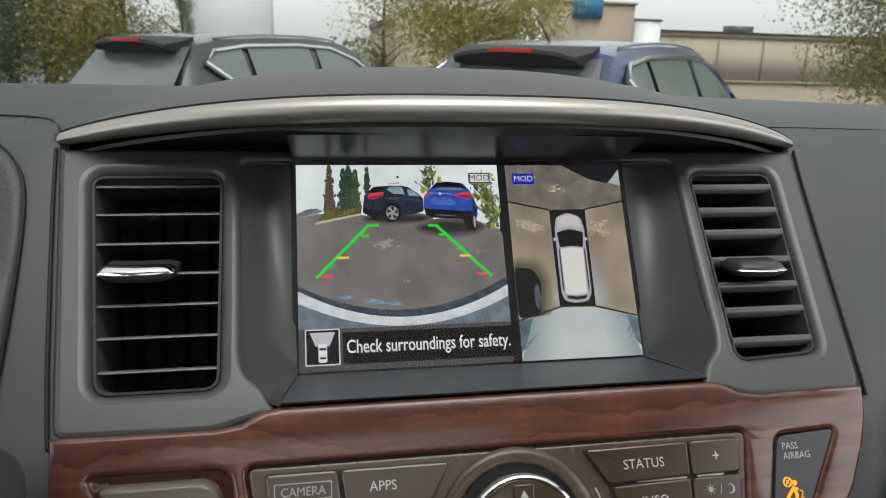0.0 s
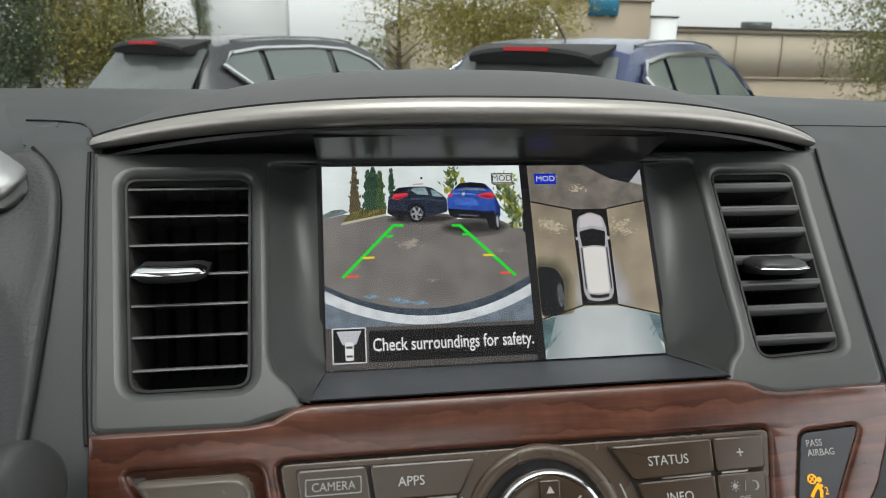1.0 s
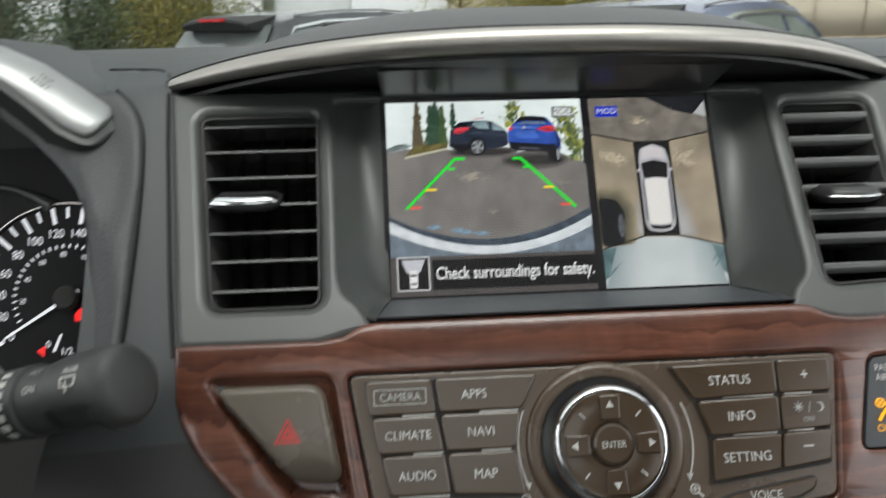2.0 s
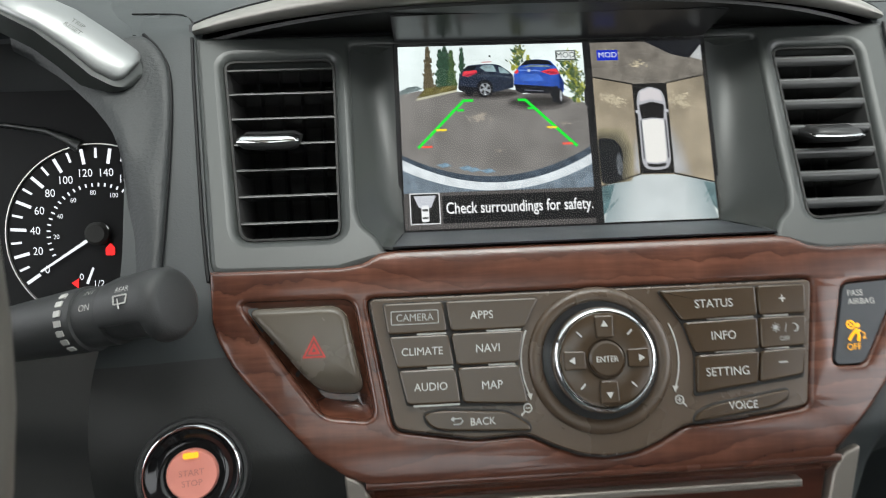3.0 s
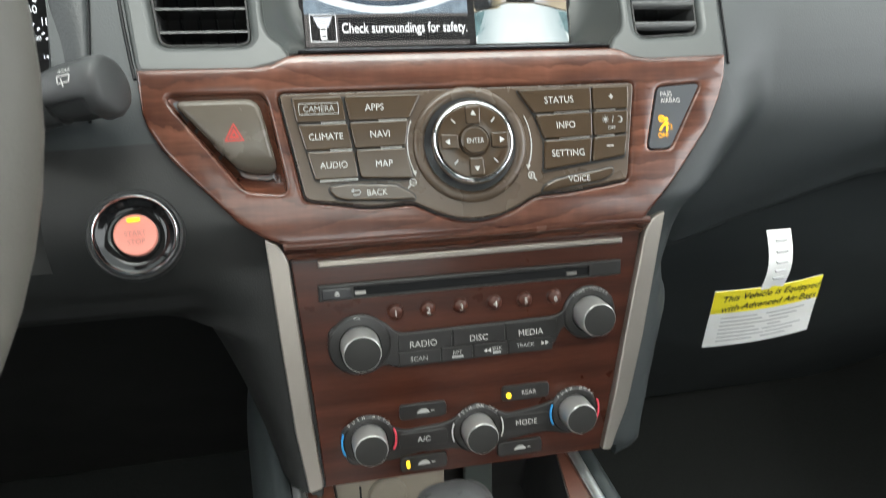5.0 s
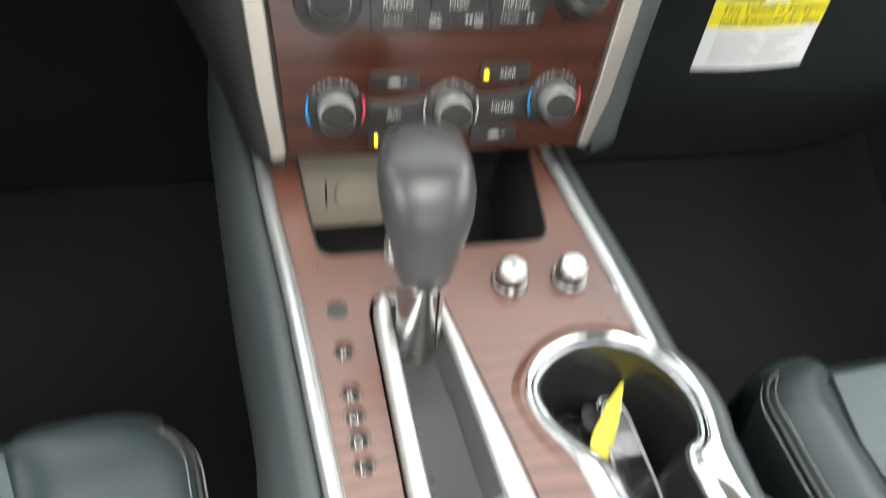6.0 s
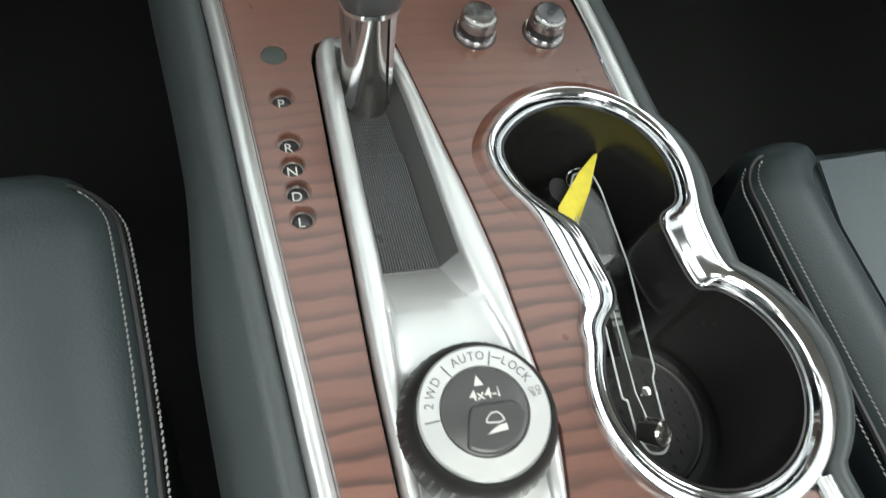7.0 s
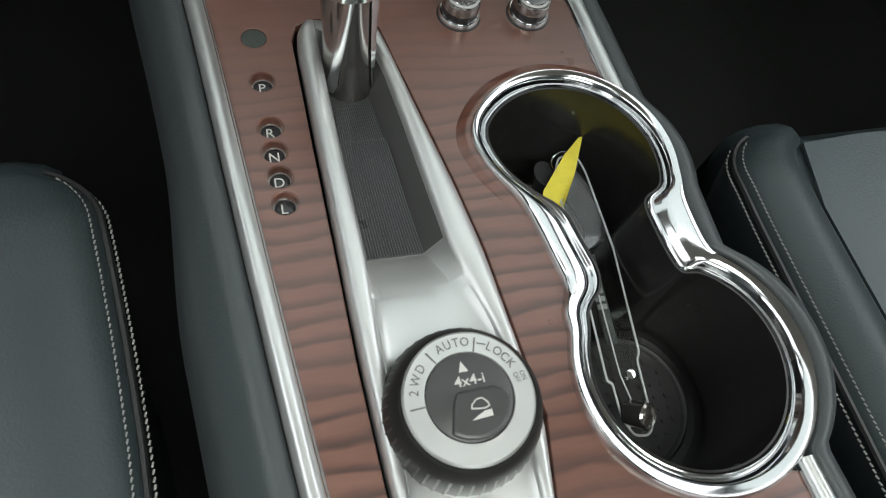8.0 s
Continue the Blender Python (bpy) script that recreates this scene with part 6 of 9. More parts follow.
def card_key():
    """What lies in the cup holder: a clear plastic holder on a ring, and a yellow tag."""
    k = thing("key_holder", (0.075, -0.05, 0.852), "clear plastic key holder with steel ring lying in the cup holder", "key holder")
    m = PC @ Matrix.Translation((0, -0.12, -0.045)) @ Matrix.Rotation(0.09, 4, "X") @ Matrix.Translation((0, 0.12, 0))
    o = rnd([(0.0660, 0.0135), (0.0760, 0.0125), (0.0783, 0.0040), (0.0812, -0.0380), (0.0787, -0.0915), (0.0765, -0.0945), (0.0755, -0.1242), (0.0720, -0.1285), (0.0650, -0.1275), (0.0612, -0.1190), (0.0612, -0.1030), (0.0590, -0.1020), (0.0602, -0.0690), (0.0610, -0.0300), (0.0605, 0.0020)], 0.0025, 3)
    part("sleeve", plate(o, -0.001, 0.001, 0.0006), M_CLEAR, k, "clear plastic sleeve", m=m)
    part("sleeve_edge", sweep(bm_new(), [Vector((*p, 0.0006)) for p in o], 0.0006, 6, closed=True), M_EDGE, k, m=m)
    part("inner_edge", sweep(bm_new(), [Vector(p) for p in ((0.0665, -0.060, 0.001), (0.0660, -0.100, 0.001), (0.0690, -0.118, 0.001))], 0.0004, 6), M_EDGE, k, m=m)
    part("blade", plate(rnd([(0.0665, -0.040), (0.0715, -0.040), (0.0705, -0.085), (0.0650, -0.085)], 0.001), -0.0024, -0.0012), M_PLUG, k, m=m)
    for q in range(4):
        part("print_bar", plate(box2(0.0648 + 0.0001 * q, -0.0560 - 0.0040 * q, 0.0700, -0.0536 - 0.0040 * q), -0.0011, -0.0006), M_INKDIM, k, m=m)
    part("rivet", lathe([(0.0022, 0.0), (0.0022, 0.0016), (0.0, 0.0020)], 18), M_CHROME, k, m=m @ Matrix.Translation((0.0706, -0.1006, 0.001)))
    st = Matrix.Translation((0.0686, -0.1170, 0.874)) @ Matrix.Rotation(0.5, 4, "Y") @ Matrix.Rotation(0.5, 4, "X")
    part("stud", lathe([(0.0062, -0.006), (0.0062, 0.004), (0.0052, 0.0048), (0.0046, 0.004), (0.0044, 0.0), (0.0, 0.0)], 32), M_SMOKE, k, "round steel stud", m=st)
    ring = [Vector((0.0715, 0.0150, 0.884)) + Vector((0.0075 * math.cos(t), 0.005 * math.sin(t), 0.003 * math.sin(t))) for t in (2 * math.pi * i / 24 for i in range(24))]
    part("ring", sweep(bm_new(), ring, 0.0006, 6, closed=True), M_CHROME, k, "thin steel ring")
    part("fob", loft(bm_new(), [[(0.0590 + 0.006 * math.cos(t) + h * 0.2, 0.0050 + 0.008 * math.sin(t) + h, 0.876 + h) for t in (2 * math.pi * i / 20 for i in range(20))] for h in (0, 0.006)], True, (True, True)), M_GLOSS, k)
    tg = thing("yellow_tag", (0.066, 0.005, 0.88), "folded yellow paper tag standing in the cup holder", "paper tag")
    p = [Vector((0.0815, 0.0240, 0.8935)), Vector((0.0790, 0.0235, 0.8938)), Vector((0.0680, 0.0140, 0.893)), Vector((0.0520, -0.0040, 0.8905)), Vector((0.0490, -0.0140, 0.880)), Vector((0.0560, -0.0190, 0.882)), Vector((0.0610, -0.0120, 0.8905)), Vector((0.0700, 0.0020, 0.8925))]
    bm = bm_new()
    bm.faces.new([bm.verts.new(q) for q in p])
    part("paper", thick(bm, 0.0003), M_TAGPAPER, tg)
    for j in range(8):
        f = 0.22 + j * 0.085
        a, b = p[2].lerp(p[4], f) * 0.9 + p[7].lerp(p[5], f) * 0.1, p[2].lerp(p[4], f) * 0.2 + p[7].lerp(p[5], f) * 0.8
        part("print_line", sweep(bm_new(), [a + Vector((0, -0.0004, 0.0007)), a.lerp(b, 0.5) + Vector((0, 0.0006, 0.0010)), b + Vector((0, -0.0004, 0.0007))], 0.00045, 5), M_OLIVE, tg)


M_EDGE = mat("bright_plastic_edge", (0.46, 0.47, 0.47), 0.3)
M_TAGPAPER = mat("yellow_tag_paper", (0.66, 0.56, 0.045), 0.6, vary=0.2, scale=180, bump=0.2)
M_OLIVE = mat("olive_print", (0.30, 0.26, 0.03), 0.6)
card_key()


# ---- seats, stalk, wheel, cluster, tag ----
def seat(side):
    s = thing("driver_seat" if side < 0 else "passenger_seat", (side * 0.42, -0.25, 0.5), "black leather seat cushion with grey contrast stitching", "car seat", "front seats")
    e = 0.148 if side < 0 else 0.186
    f0 = 0.052 if side < 0 else 0.034

    def edge(y):
        if side < 0:
            x = eased([(-0.6, -0.120), (-0.112, -0.136), (-0.07, -0.140), (-0.016, -0.147), (0.035, -0.155), (0.08, -0.166)], y, 0.03)
        else:
            x = eased([(-0.6, 0.178), (-0.126, 0.180), (-0.063, 0.180), (-0.013, 0.1795), (0.028, 0.183), (0.06, 0.187)], y, 0.03)
        near = min(1.0, max(0.0, (y - f0 + 0.030) / 0.034))
        return x + side * 0.030 * (1 - math.sqrt(max(0.0, 1 - near * near)))

    zt = 0.871
    PB = 0.086 if side < 0 else 0.053
    prof = [(0.034, -0.33, 0), (0.024, -0.10, 0), (0.010, -0.045, 0), (0.0035, -0.020, 0), (0.0045, -0.006, 0), (0.010, 0.0005, 0), (0.022, 0.0050, 0), (0.036, 0.0050, 0), (PB * 0.8, 0.0, 0), (PB * 0.93, -0.0065, 0), (PB, -0.0125, 0), (PB + 0.006, -0.0125, 0), (0.16, -0.010, 0), (0.30, -0.008, 0), (0.44, -0.010, 0), (0.50, 0.002, 0), (0.54, -0.03, 0), (0.55, -0.33, 0)]
    rows = []
    ys = [f0 + 0.018, f0 + 0.012, f0 + 0.006] + list(np.linspace(f0 + 0.002, f0 - 0.030, 13)) + list(np.linspace(f0 - 0.036, -0.60, 26))
    for y in ys:
        drop = max(0.0, (y - f0 + 0.012)) 
        dz = -0.004 * smooth(-0.04, 0.0, y - f0) - 22 * drop * drop
        if y > f0 + 0.015:
            dz -= 0.10
        rows.append([(edge(min(y, f0)) + side * a, y, zt + b + dz * (1 if b > -0.05 else 0.4)) for a, b, _ in prof])
    part("cushion", thick(grid(bm_new(), rows), 0.004), M_LEATHER, s, angle=60)
    # paler centre panel
    rows = [[(edge(y) + side * a, y, zt - 0.0085 + 0.0045 * smooth(PB, PB + 0.03, a) - 0.002 * (a > 0.4) - 0.004 * smooth(-0.04, 0.0, y - f0)) for a in np.linspace(PB + 0.0005, 0.47, 12)] for y in np.linspace(f0 - 0.004, -0.60, 14)]
    part("center_panel", thick(grid(bm_new(), rows), 0.003), M_LEATHERG, s, "grey leather centre panel")
    # backrest and headrest
    def slabby(y, z, w, d):
        return [(side * 0.42 + w * math.copysign(abs(math.cos(t)) ** 0.5, math.cos(t)), y + d * math.copysign(abs(math.sin(t)) ** 0.6, math.sin(t)), z) for t in (2 * math.pi * i / 28 for i in range(28))]
    part("backrest", loft(bm_new(), [slabby(-0.60 - 0.30 * (z - 0.80), z, w, d) for z, w, d in ((0.80, 0.20, 0.05), (0.84, 0.235, 0.075), (1.0, 0.25, 0.08), (1.2, 0.25, 0.07), (1.35, 0.235, 0.06), (1.42, 0.20, 0.05), (1.44, 0.15, 0.03))], True, (True, True)), M_LEATHER, s, angle=60)
    part("headrest", loft(bm_new(), [slabby(-0.79, z, w, d) for z, w, d in ((1.46, 0.09, 0.03), (1.48, 0.12, 0.05), (1.56, 0.13, 0.055), (1.62, 0.11, 0.045), (1.635, 0.07, 0.02))], True, (True, True)), M_LEATHER, s, angle=60)
    # piping seam and stitches along the inner edge
    line = [(edge(y) + side * 0.0035, y, zt - 0.0058 - 0.004 * smooth(-0.04, 0.0, y - f0)) for y in list(np.linspace(f0 + 0.002, f0 - 0.030, 20)) + list(np.linspace(f0 - 0.034, -0.58, 60))]
    part("seam", sweep(bm_new(), line, 0.0016, 6), M_BLACK, s)
    bm = bm_new()
    dense = [Vector((edge(y) + side * 0.0078, y, zt - 0.0022 - 0.004 * smooth(-0.04, 0.0, y - f0))) for y in np.linspace(f0 - 0.004, -0.45, 165)]
    dense2 = [p + Vector((-side * 0.0072, 0, -0.0068)) for p in dense]
    for d in (dense, dense2):
        for a, b in zip(d, d[1:]):
            sweep(bm, [a.lerp(b, 0.12), a.lerp(b, 0.80) + Vector((side * 0.0006, 0, 0.0003))], 0.00055, 5)
    part("stitching", bm, M_THREAD, s, "grey contrast stitching")
    return s


seat(-1)
seat(1)


def stalk():
    s = thing("wiper_stalk", (-0.21, 0.23, 1.185), "black wiper stalk with white printed marks", "wiper stalk")
    a, b = Vector((-0.330, 0.265, 1.150)), Vector((-0.186, 0.2200, 1.1930))
    ax = (b - a).normalized()
    u = (Vector((0, -0.85, 0.5)) - ax * ax.dot(Vector((0, -0.85, 0.5)))).normalized()
    v = ax.cross(u)
    ring = lambda d, r, n=36: [b + ax * d + (u * math.cos(t) + v * math.sin(t)) * r for t in (2 * math.pi * i / n for i in range(n))]
    part("barrel", loft(bm_new(), [ring(d, r) for d, r in ((-0.15, 0.0110), (-0.09, 0.0125), (-0.066, 0.0135), (-0.0505, 0.0140), (-0.0400, 0.0142), (-0.0395, 0.0130), (-0.026, 0.0132))], True, (True, True)), M_STALK, s)
    def cut(d, r, n=72):
        """A ring of the end switch, with the finger notch below its print."""
        deep = 0.20 * smooth(-0.003, -0.008, d)
        return [b + ax * d + (u * math.cos(t) + v * math.sin(t)) * r * (1 - deep * smooth(0.40, 0.55, t) * smooth(2.3, 1.9, t)) for t in (2 * math.pi * i / n for i in range(n))]

    e = part("end_switch", loft(bm_new(), [cut(d, r) for d, r in ((-0.0265, 0.0138), (-0.0215, 0.0148), (-0.012, 0.0153), (-0.008, 0.0155), (-0.006, 0.0156), (-0.003, 0.0156), (0.001, 0.0152), (0.0036, 0.0136), (0.0046, 0.0112), (0.0048, 0.001))], True, (True, True)), M_STALK, s, "round grey-black end switch")
    f = Matrix((ax, v * -1, u)).transposed().to_4x4()
    def place(d, t, r):
        w = u * math.cos(t) + v * math.sin(t)
        mm = Matrix((ax, w.cross(ax), w)).transposed().to_4x4()
        mm.translation = b + ax * d + w * r
        return mm
    text("REAR", place(-0.0110, -0.52, 0.0155) , 0.0024, M_INK, e, 0.85)
    bm = plate(rnd([(-0.0032, -0.0018), (0.0032, -0.0018), (0.0037, 0.0022), (-0.0037, 0.0022)], 0.0006), 0, 0.0003, 0, (rnd([(-0.0027, -0.0013), (0.0027, -0.0013), (0.0031, 0.0017), (-0.0031, 0.0017)], 0.0004),), 0)
    sweep(bm, [(0.0, -0.0036, 0.0002), (-0.0012, 0.0006, 0.0002)], 0.0003, 5)
    part("wiper_mark", bm, M_INK, e, m=place(-0.0110, -0.20, 0.0156))
    text("ON", place(-0.0320, -0.25, 0.0134), 0.0030, M_INK, s, 0.9)
    text("INT", place(-0.0320, -0.80, 0.0134), 0.0026, M_INKDIM, s, 0.9)
    for k in range(7):
        t = lerp(-0.8, 1.0, k / 6)
        part("ring_mark", plate(box2(-0.0018, -0.0013, 0.0018, 0.0013, 0.0004), 0, 0.0005), M_INK, s, m=place(-0.0455, t, 0.0141))
    text("INT", place(-0.0590, -0.25, 0.0135), 0.0026, M_INK, s, 0.9)


M_STALK = mat("stalk_plastic", (0.03, 0.031, 0.031), 0.5, bump=0.3, bscale=1500)
stalk()


def steering_wheel():
    c = Vector((-0.3755, 0.076, 1.2415))
    n = Vector((0, -0.90, 0.42)).normalized()
    x = Vector((1, 0, 0))
    y = n.cross(x)
    w = thing("steering_wheel", c, "grey-brown leather steering wheel rim", "steering wheel")
    path = [c + x * (0.190 * math.cos(t)) + y * (0.186 * math.sin(t)) for t in (2 * math.pi * i / 72 for i in range(72))]
    part("rim", sweep(bm_new(), path, 0.0165, 16, closed=True, up=n), M_WHEEL, w)
    for a in (math.pi, 1.5 * math.pi):
        part("spoke", sweep(bm_new(), [c + (x * math.cos(a) + y * math.sin(a)) * r + n * -0.02 * (1 - r / 0.19) for r in (0.04, 0.12, 0.185)], [0.03, 0.018, 0.014], 12, flat=0.5, up=n), M_STALK, w)
    part("hub", lathe([(0.075, -0.04), (0.075, -0.01), (0.06, 0.0), (0.0, 0.004)], 40), M_STALK, w, m=Matrix.Translation(c + n * -0.03) @ n.to_track_quat("Z", "Y").to_matrix().to_4x4())


steering_wheel()


def brake_pedal():
    p = thing("brake_pedal", (-0.231, 0.70, 0.44), "dark rubber brake pedal in the footwell", "pedal")
    part("pad", plate(box2(-0.045, -0.028, 0.045, 0.028, 0.008), 0, 0.012, 0.003), M_PLUG, p, m=Matrix.Translation((-0.231, 0.695, 0.544)) @ Matrix.Rotation(radians(50), 4, "X"))
    part("arm", sweep(bm_new(), [(-0.231, 0.70, 0.545), (-0.225, 0.77, 0.66), (-0.22, 0.80, 0.85)], 0.008, 8), M_DARK, p)


brake_pedal()


def cluster():
    """Instrument binnacle: hooded recess with the lit speedometer."""
    m = frame_of(0.425, 1.165, 0.455, 1.245)
    k = thing("instrument_cluster", (-0.38, 0.43, 1.16), "black instrument cluster with lit white speedometer", "instrument cluster")
    part("face", plate(box2(-0.56, -0.09, -0.215, 0.085, 0.02), -0.004, 0.0), M_GAUGE, k, m=m)
    c = (-0.2964, -0.0138)
    part("dial_face", lathe([(0.062, 0.0), (0.062, 0.001), (0.0610, 0.0012), (0.060, 0.0012), (0.0, 0.0012)], 72, *c), M_GAUGE, k, m=m)
    part("dial_rim", lathe([(0.0622, 0.0), (0.0620, 0.0030), (0.0612, 0.0030), (0.0611, 0.001)], 72, *c), M_SATIN, k, m=m)
    part("display_rim", sweep(bm_new(), [m @ Vector(q) for q in ((-0.372, 0.0640, 0.004), (-0.350, 0.0615, 0.004), (-0.326, 0.0570, 0.004), (-0.3145, 0.0515, 0.003), (-0.306, 0.0460, 0.002))], [0.0012, 0.0016, 0.0022, 0.0034, 0.0046], 10), M_BEZEL, k, "grey rim of the middle display")
    a_of = lambda v: radians(213 - v * 0.95)
    for v in range(0, 221, 10):
        a = a_of(v)
        r0, w = (0.0485, 0.0011) if v % 20 == 0 else (0.0520, 0.0008)
        part("tick", plate([(r0, -w), (0.0590, -w), (0.0590, w), (r0, w)], 0.0014, 0.0018), M_GAUGEINK, k, m=m @ Matrix.Translation((*c, 0)) @ Matrix.Rotation(a, 4, "Z"))
    for v in range(0, 221, 20):
        a = a_of(v)
        text(str(v), m @ Matrix.Translation((c[0] + 0.0425 * math.cos(a), c[1] + 0.0425 * math.sin(a), 0.0019)), 0.0056, M_GAUGEINK, k, 0.9)
    for v in range(0, 141, 5):
        a = radians(211 - v * 1.45)
        if a < radians(-60):
            continue
        part("small_tick", plate([(0.0325, -0.0005), (0.0350, -0.0005), (0.0350, 0.0005), (0.0325, 0.0005)], 0.0014, 0.0018), M_GAUGEINK, k, m=m @ Matrix.Translation((*c, 0)) @ Matrix.Rotation(a, 4, "Z"))
        if v % 20 == 0 and v:
            text(str(v), m @ Matrix.Translation((c[0] + 0.0285 * math.cos(a), c[1] + 0.0285 * math.sin(a), 0.0019)), 0.0033, M_GAUGEINK, k, 0.9)
    a = radians(212)
    part("needle", plate([(-0.008, -0.0012), (0.046, -0.0006), (0.046, 0.0006), (-0.008, 0.0012)], 0.0035, 0.0045), M_GAUGEINK, k, m=m @ Matrix.Translation((*c, 0)) @ Matrix.Rotation(a, 4, "Z"))
    part("needle_hub", lathe([(0.008, 0.0), (0.008, 0.006), (0.006, 0.008), (0.0, 0.008)], 28, *c), M_WELL, k, m=m)
    text("0", m @ Matrix.Translation((-0.3095, -0.0430, 0.0019)), 0.0045, M_GAUGEINK, k)
    text("1/2", m @ Matrix.Translation((-0.2977, -0.0480, 0.0019)), 0.0045, M_GAUGEINK, k)
    part("fuel_needle", plate([(-0.0008, 0), (0.0008, 0), (0.0006, 0.012), (-0.0006, 0.012)], 0.0015, 0.0022), M_GAUGEINK, k, m=m @ Matrix.Translation((-0.306, -0.048, 0)) @ Matrix.Rotation(-0.4, 4, "Z"))
    part("fuel_mark", plate([(-0.3165, -0.0470), (-0.3115, -0.0440), (-0.3120, -0.0510)], 0.0015, 0.0022), M_REDLED, k, m=m)
    part("belt_lamp", plate(rnd([(-0.2925, -0.0290), (-0.2865, -0.0290), (-0.2862, -0.0240), (-0.2890, -0.0205), (-0.2925, -0.0240)], 0.001), 0.0015, 0.0022), M_REDLED, k, "lit red seat belt lamp", m=m)
    # binnacle hood with the silver trip-reset trim
    h = thing("binnacle_hood", (-0.37, 0.36, 1.25), "charcoal binnacle hood with satin silver side trim", "instrument hood")
    rows = []
    outline = [(-0.2330, 1.110), (-0.2310, 1.150), (-0.2262, 1.200), (-0.2225, 1.232), (-0.2275, 1.248), (-0.2420, 1.265), (-0.2600, 1.284), (-0.3050, 1.305), (-0.3700, 1.314), (-0.4400, 1.305), (-0.4900, 1.282), (-0.5150, 1.240), (-0.5200, 1.180), (-0.5100, 1.120)]
    def sect(y, dx, dz):
        return [((x + 0.375) * dx - 0.375, y + (z - 1.2) * 0.55, 1.2 + (z - 1.2) * dz) for x, z in outline]
    bm = loft(bm_new(), [sect(0.425, 0.93, 0.92), sect(0.330, 0.985, 0.98), sect(0.316, 1.0, 1.0), sect(0.318, 1.06, 1.035), sect(0.345, 1.09, 1.06), sect(0.43, 1.07, 1.02)], False)
    part("hood", bm, M_PAD, h, angle=50)
    n = Vector((0.45, -0.62, 0.64)).normalized()
    up = [(-0.2285, 0.3600, 1.2800), (-0.2390, 0.3610, 1.2885), (-0.2570, 0.3620, 1.3015), (-0.2760, 0.3625, 1.3105), (-0.2950, 0.3630, 1.3150)]
    lo = [(-0.2362, 0.3360, 1.2692), (-0.2444, 0.3360, 1.2742), (-0.2578, 0.3360, 1.2875), (-0.2692, 0.3360, 1.2968), (-0.2855, 0.3360, 1.3056)]
    rows = []
    tip = lambda f, d: [tuple(Vector(up[0]).lerp(Vector(lo[0]), f) + Vector((d, 0, -d * 0.7))), tuple(Vector(lo[0]).lerp(Vector(up[0]), f) + Vector((d, 0, -d * 0.7)))]
    ends = [tip(0.40, 0.0040), tip(0.22, 0.0036), tip(0.10, 0.0027), tip(0.03, 0.0014)]
    for a, b in ends + list(zip(up, lo)):
        a, b = Vector(a), Vector(b)
        n = Vector((0.45, -0.62, 0.64)).normalized()
        rows.append([a - n * 0.012, a - n * 0.002, a.lerp(b, 0.06) + n * 0.0012, a.lerp(b, 0.5) + n * 0.0030, a.lerp(b, 0.92) + n * 0.0012, b - n * 0.002, b - n * 0.014])
    part("silver_trim", loft(bm_new(), rows, True, (True, True)), M_TRIP, h, "satin silver trip-reset trim", angle=70)
    rows = []
    for k, (a, b) in enumerate(ends + list(zip(up, lo))):
        a, b = Vector(a), Vector(b)
        w = (b - a).normalized() * 0.0034
        slip = Vector((0.0036, 0.0, -0.0030)) * (1 - k / 4 if k < 4 else 0.0)
        a, b = a - w * 0.25 + slip, b + w + slip
        rows.append([a - n * 0.016, a - n * 0.004, a - n * 0.0016, a.lerp(b, 0.5) - n * 0.0008, b - n * 0.0030, b - n * 0.006, b - n * 0.018])
    part("trim_base", loft(bm_new(), rows, True, (True, True)), M_BEZEL, h, "dark grey base under the trim", angle=70)
    # front face of the hood, from the trim and the side pad round into the opening
    seam = [(-0.2286, 0.1316), (-0.2184, 0.1205), (-0.2116, 0.1058), (-0.2079, 0.0802), (-0.2053, 0.0436), (-0.2039, 0.0098), (-0.2030, -0.030), (-0.2026, -0.046)]
    brim = even([Vector(q) - n * 0.010 for q in up[:0:-1]] + [PV @ Vector((x - 0.0006, t, 0.0)) for x, t in seam], 48, soft=0.012)
    mouth = even([(-0.2960, 0.3615, 1.2852), (-0.2806, 0.3564, 1.2778), (-0.2642, 0.3481, 1.2691), (-0.2470, 0.3350, 1.2577), (-0.2344, 0.3209, 1.2482), (-0.2282, 0.310, 1.2395), (-0.2258, 0.303, 1.2280), (-0.2252, 0.296, 1.2150), (-0.2262, 0.287, 1.1960), (-0.2290, 0.273, 1.1680)], 48, soft=0.008)
    out = Vector((0.10, -0.72, 0.68)).normalized()
    rows = []
    for f, up_by in ((0.0, -0.0030), (0.015, 0.0006), (0.05, 0.0022), (0.12, 0.0032), (0.3, 0.0042), (0.5, 0.0044), (0.7, 0.0036), (0.84, 0.0020), (0.93, -0.0004), (1.0, -0.0040)):
        rows.append([Vector(a).lerp(Vector(b), f) + out * (up_by - 0.007 * smooth(34, 24, k) * math.sin(math.pi * f)) for k, (a, b) in enumerate(zip(brim, mouth))])
    rows += [[Vector(b) - out * 0.0040 + Vector((-0.0010, 0.012, 0.0)) for b in mouth], [Vector(b) + Vector((-0.006, 0.085, 0.002)) for b in mouth]]
    part("hood_front", thick(grid(bm_new(), rows), 0.0015), M_PEBBLE, h, "pebbled charcoal vinyl face of the hood", angle=70)
    n = Vector((0.45, -0.62, 0.64)).normalized()
    xd = (Vector((-0.2390, 0.3610, 1.2885)) - Vector((-0.2570, 0.3620, 1.3015))).normalized()
    xd = (xd - n * xd.dot(n)).normalized()
    m2 = Matrix((xd, n.cross(xd), n)).transposed().to_4x4()
    m2.translation = Vector((-0.2545, 0.3475, 1.2918)) + n * 0.0040
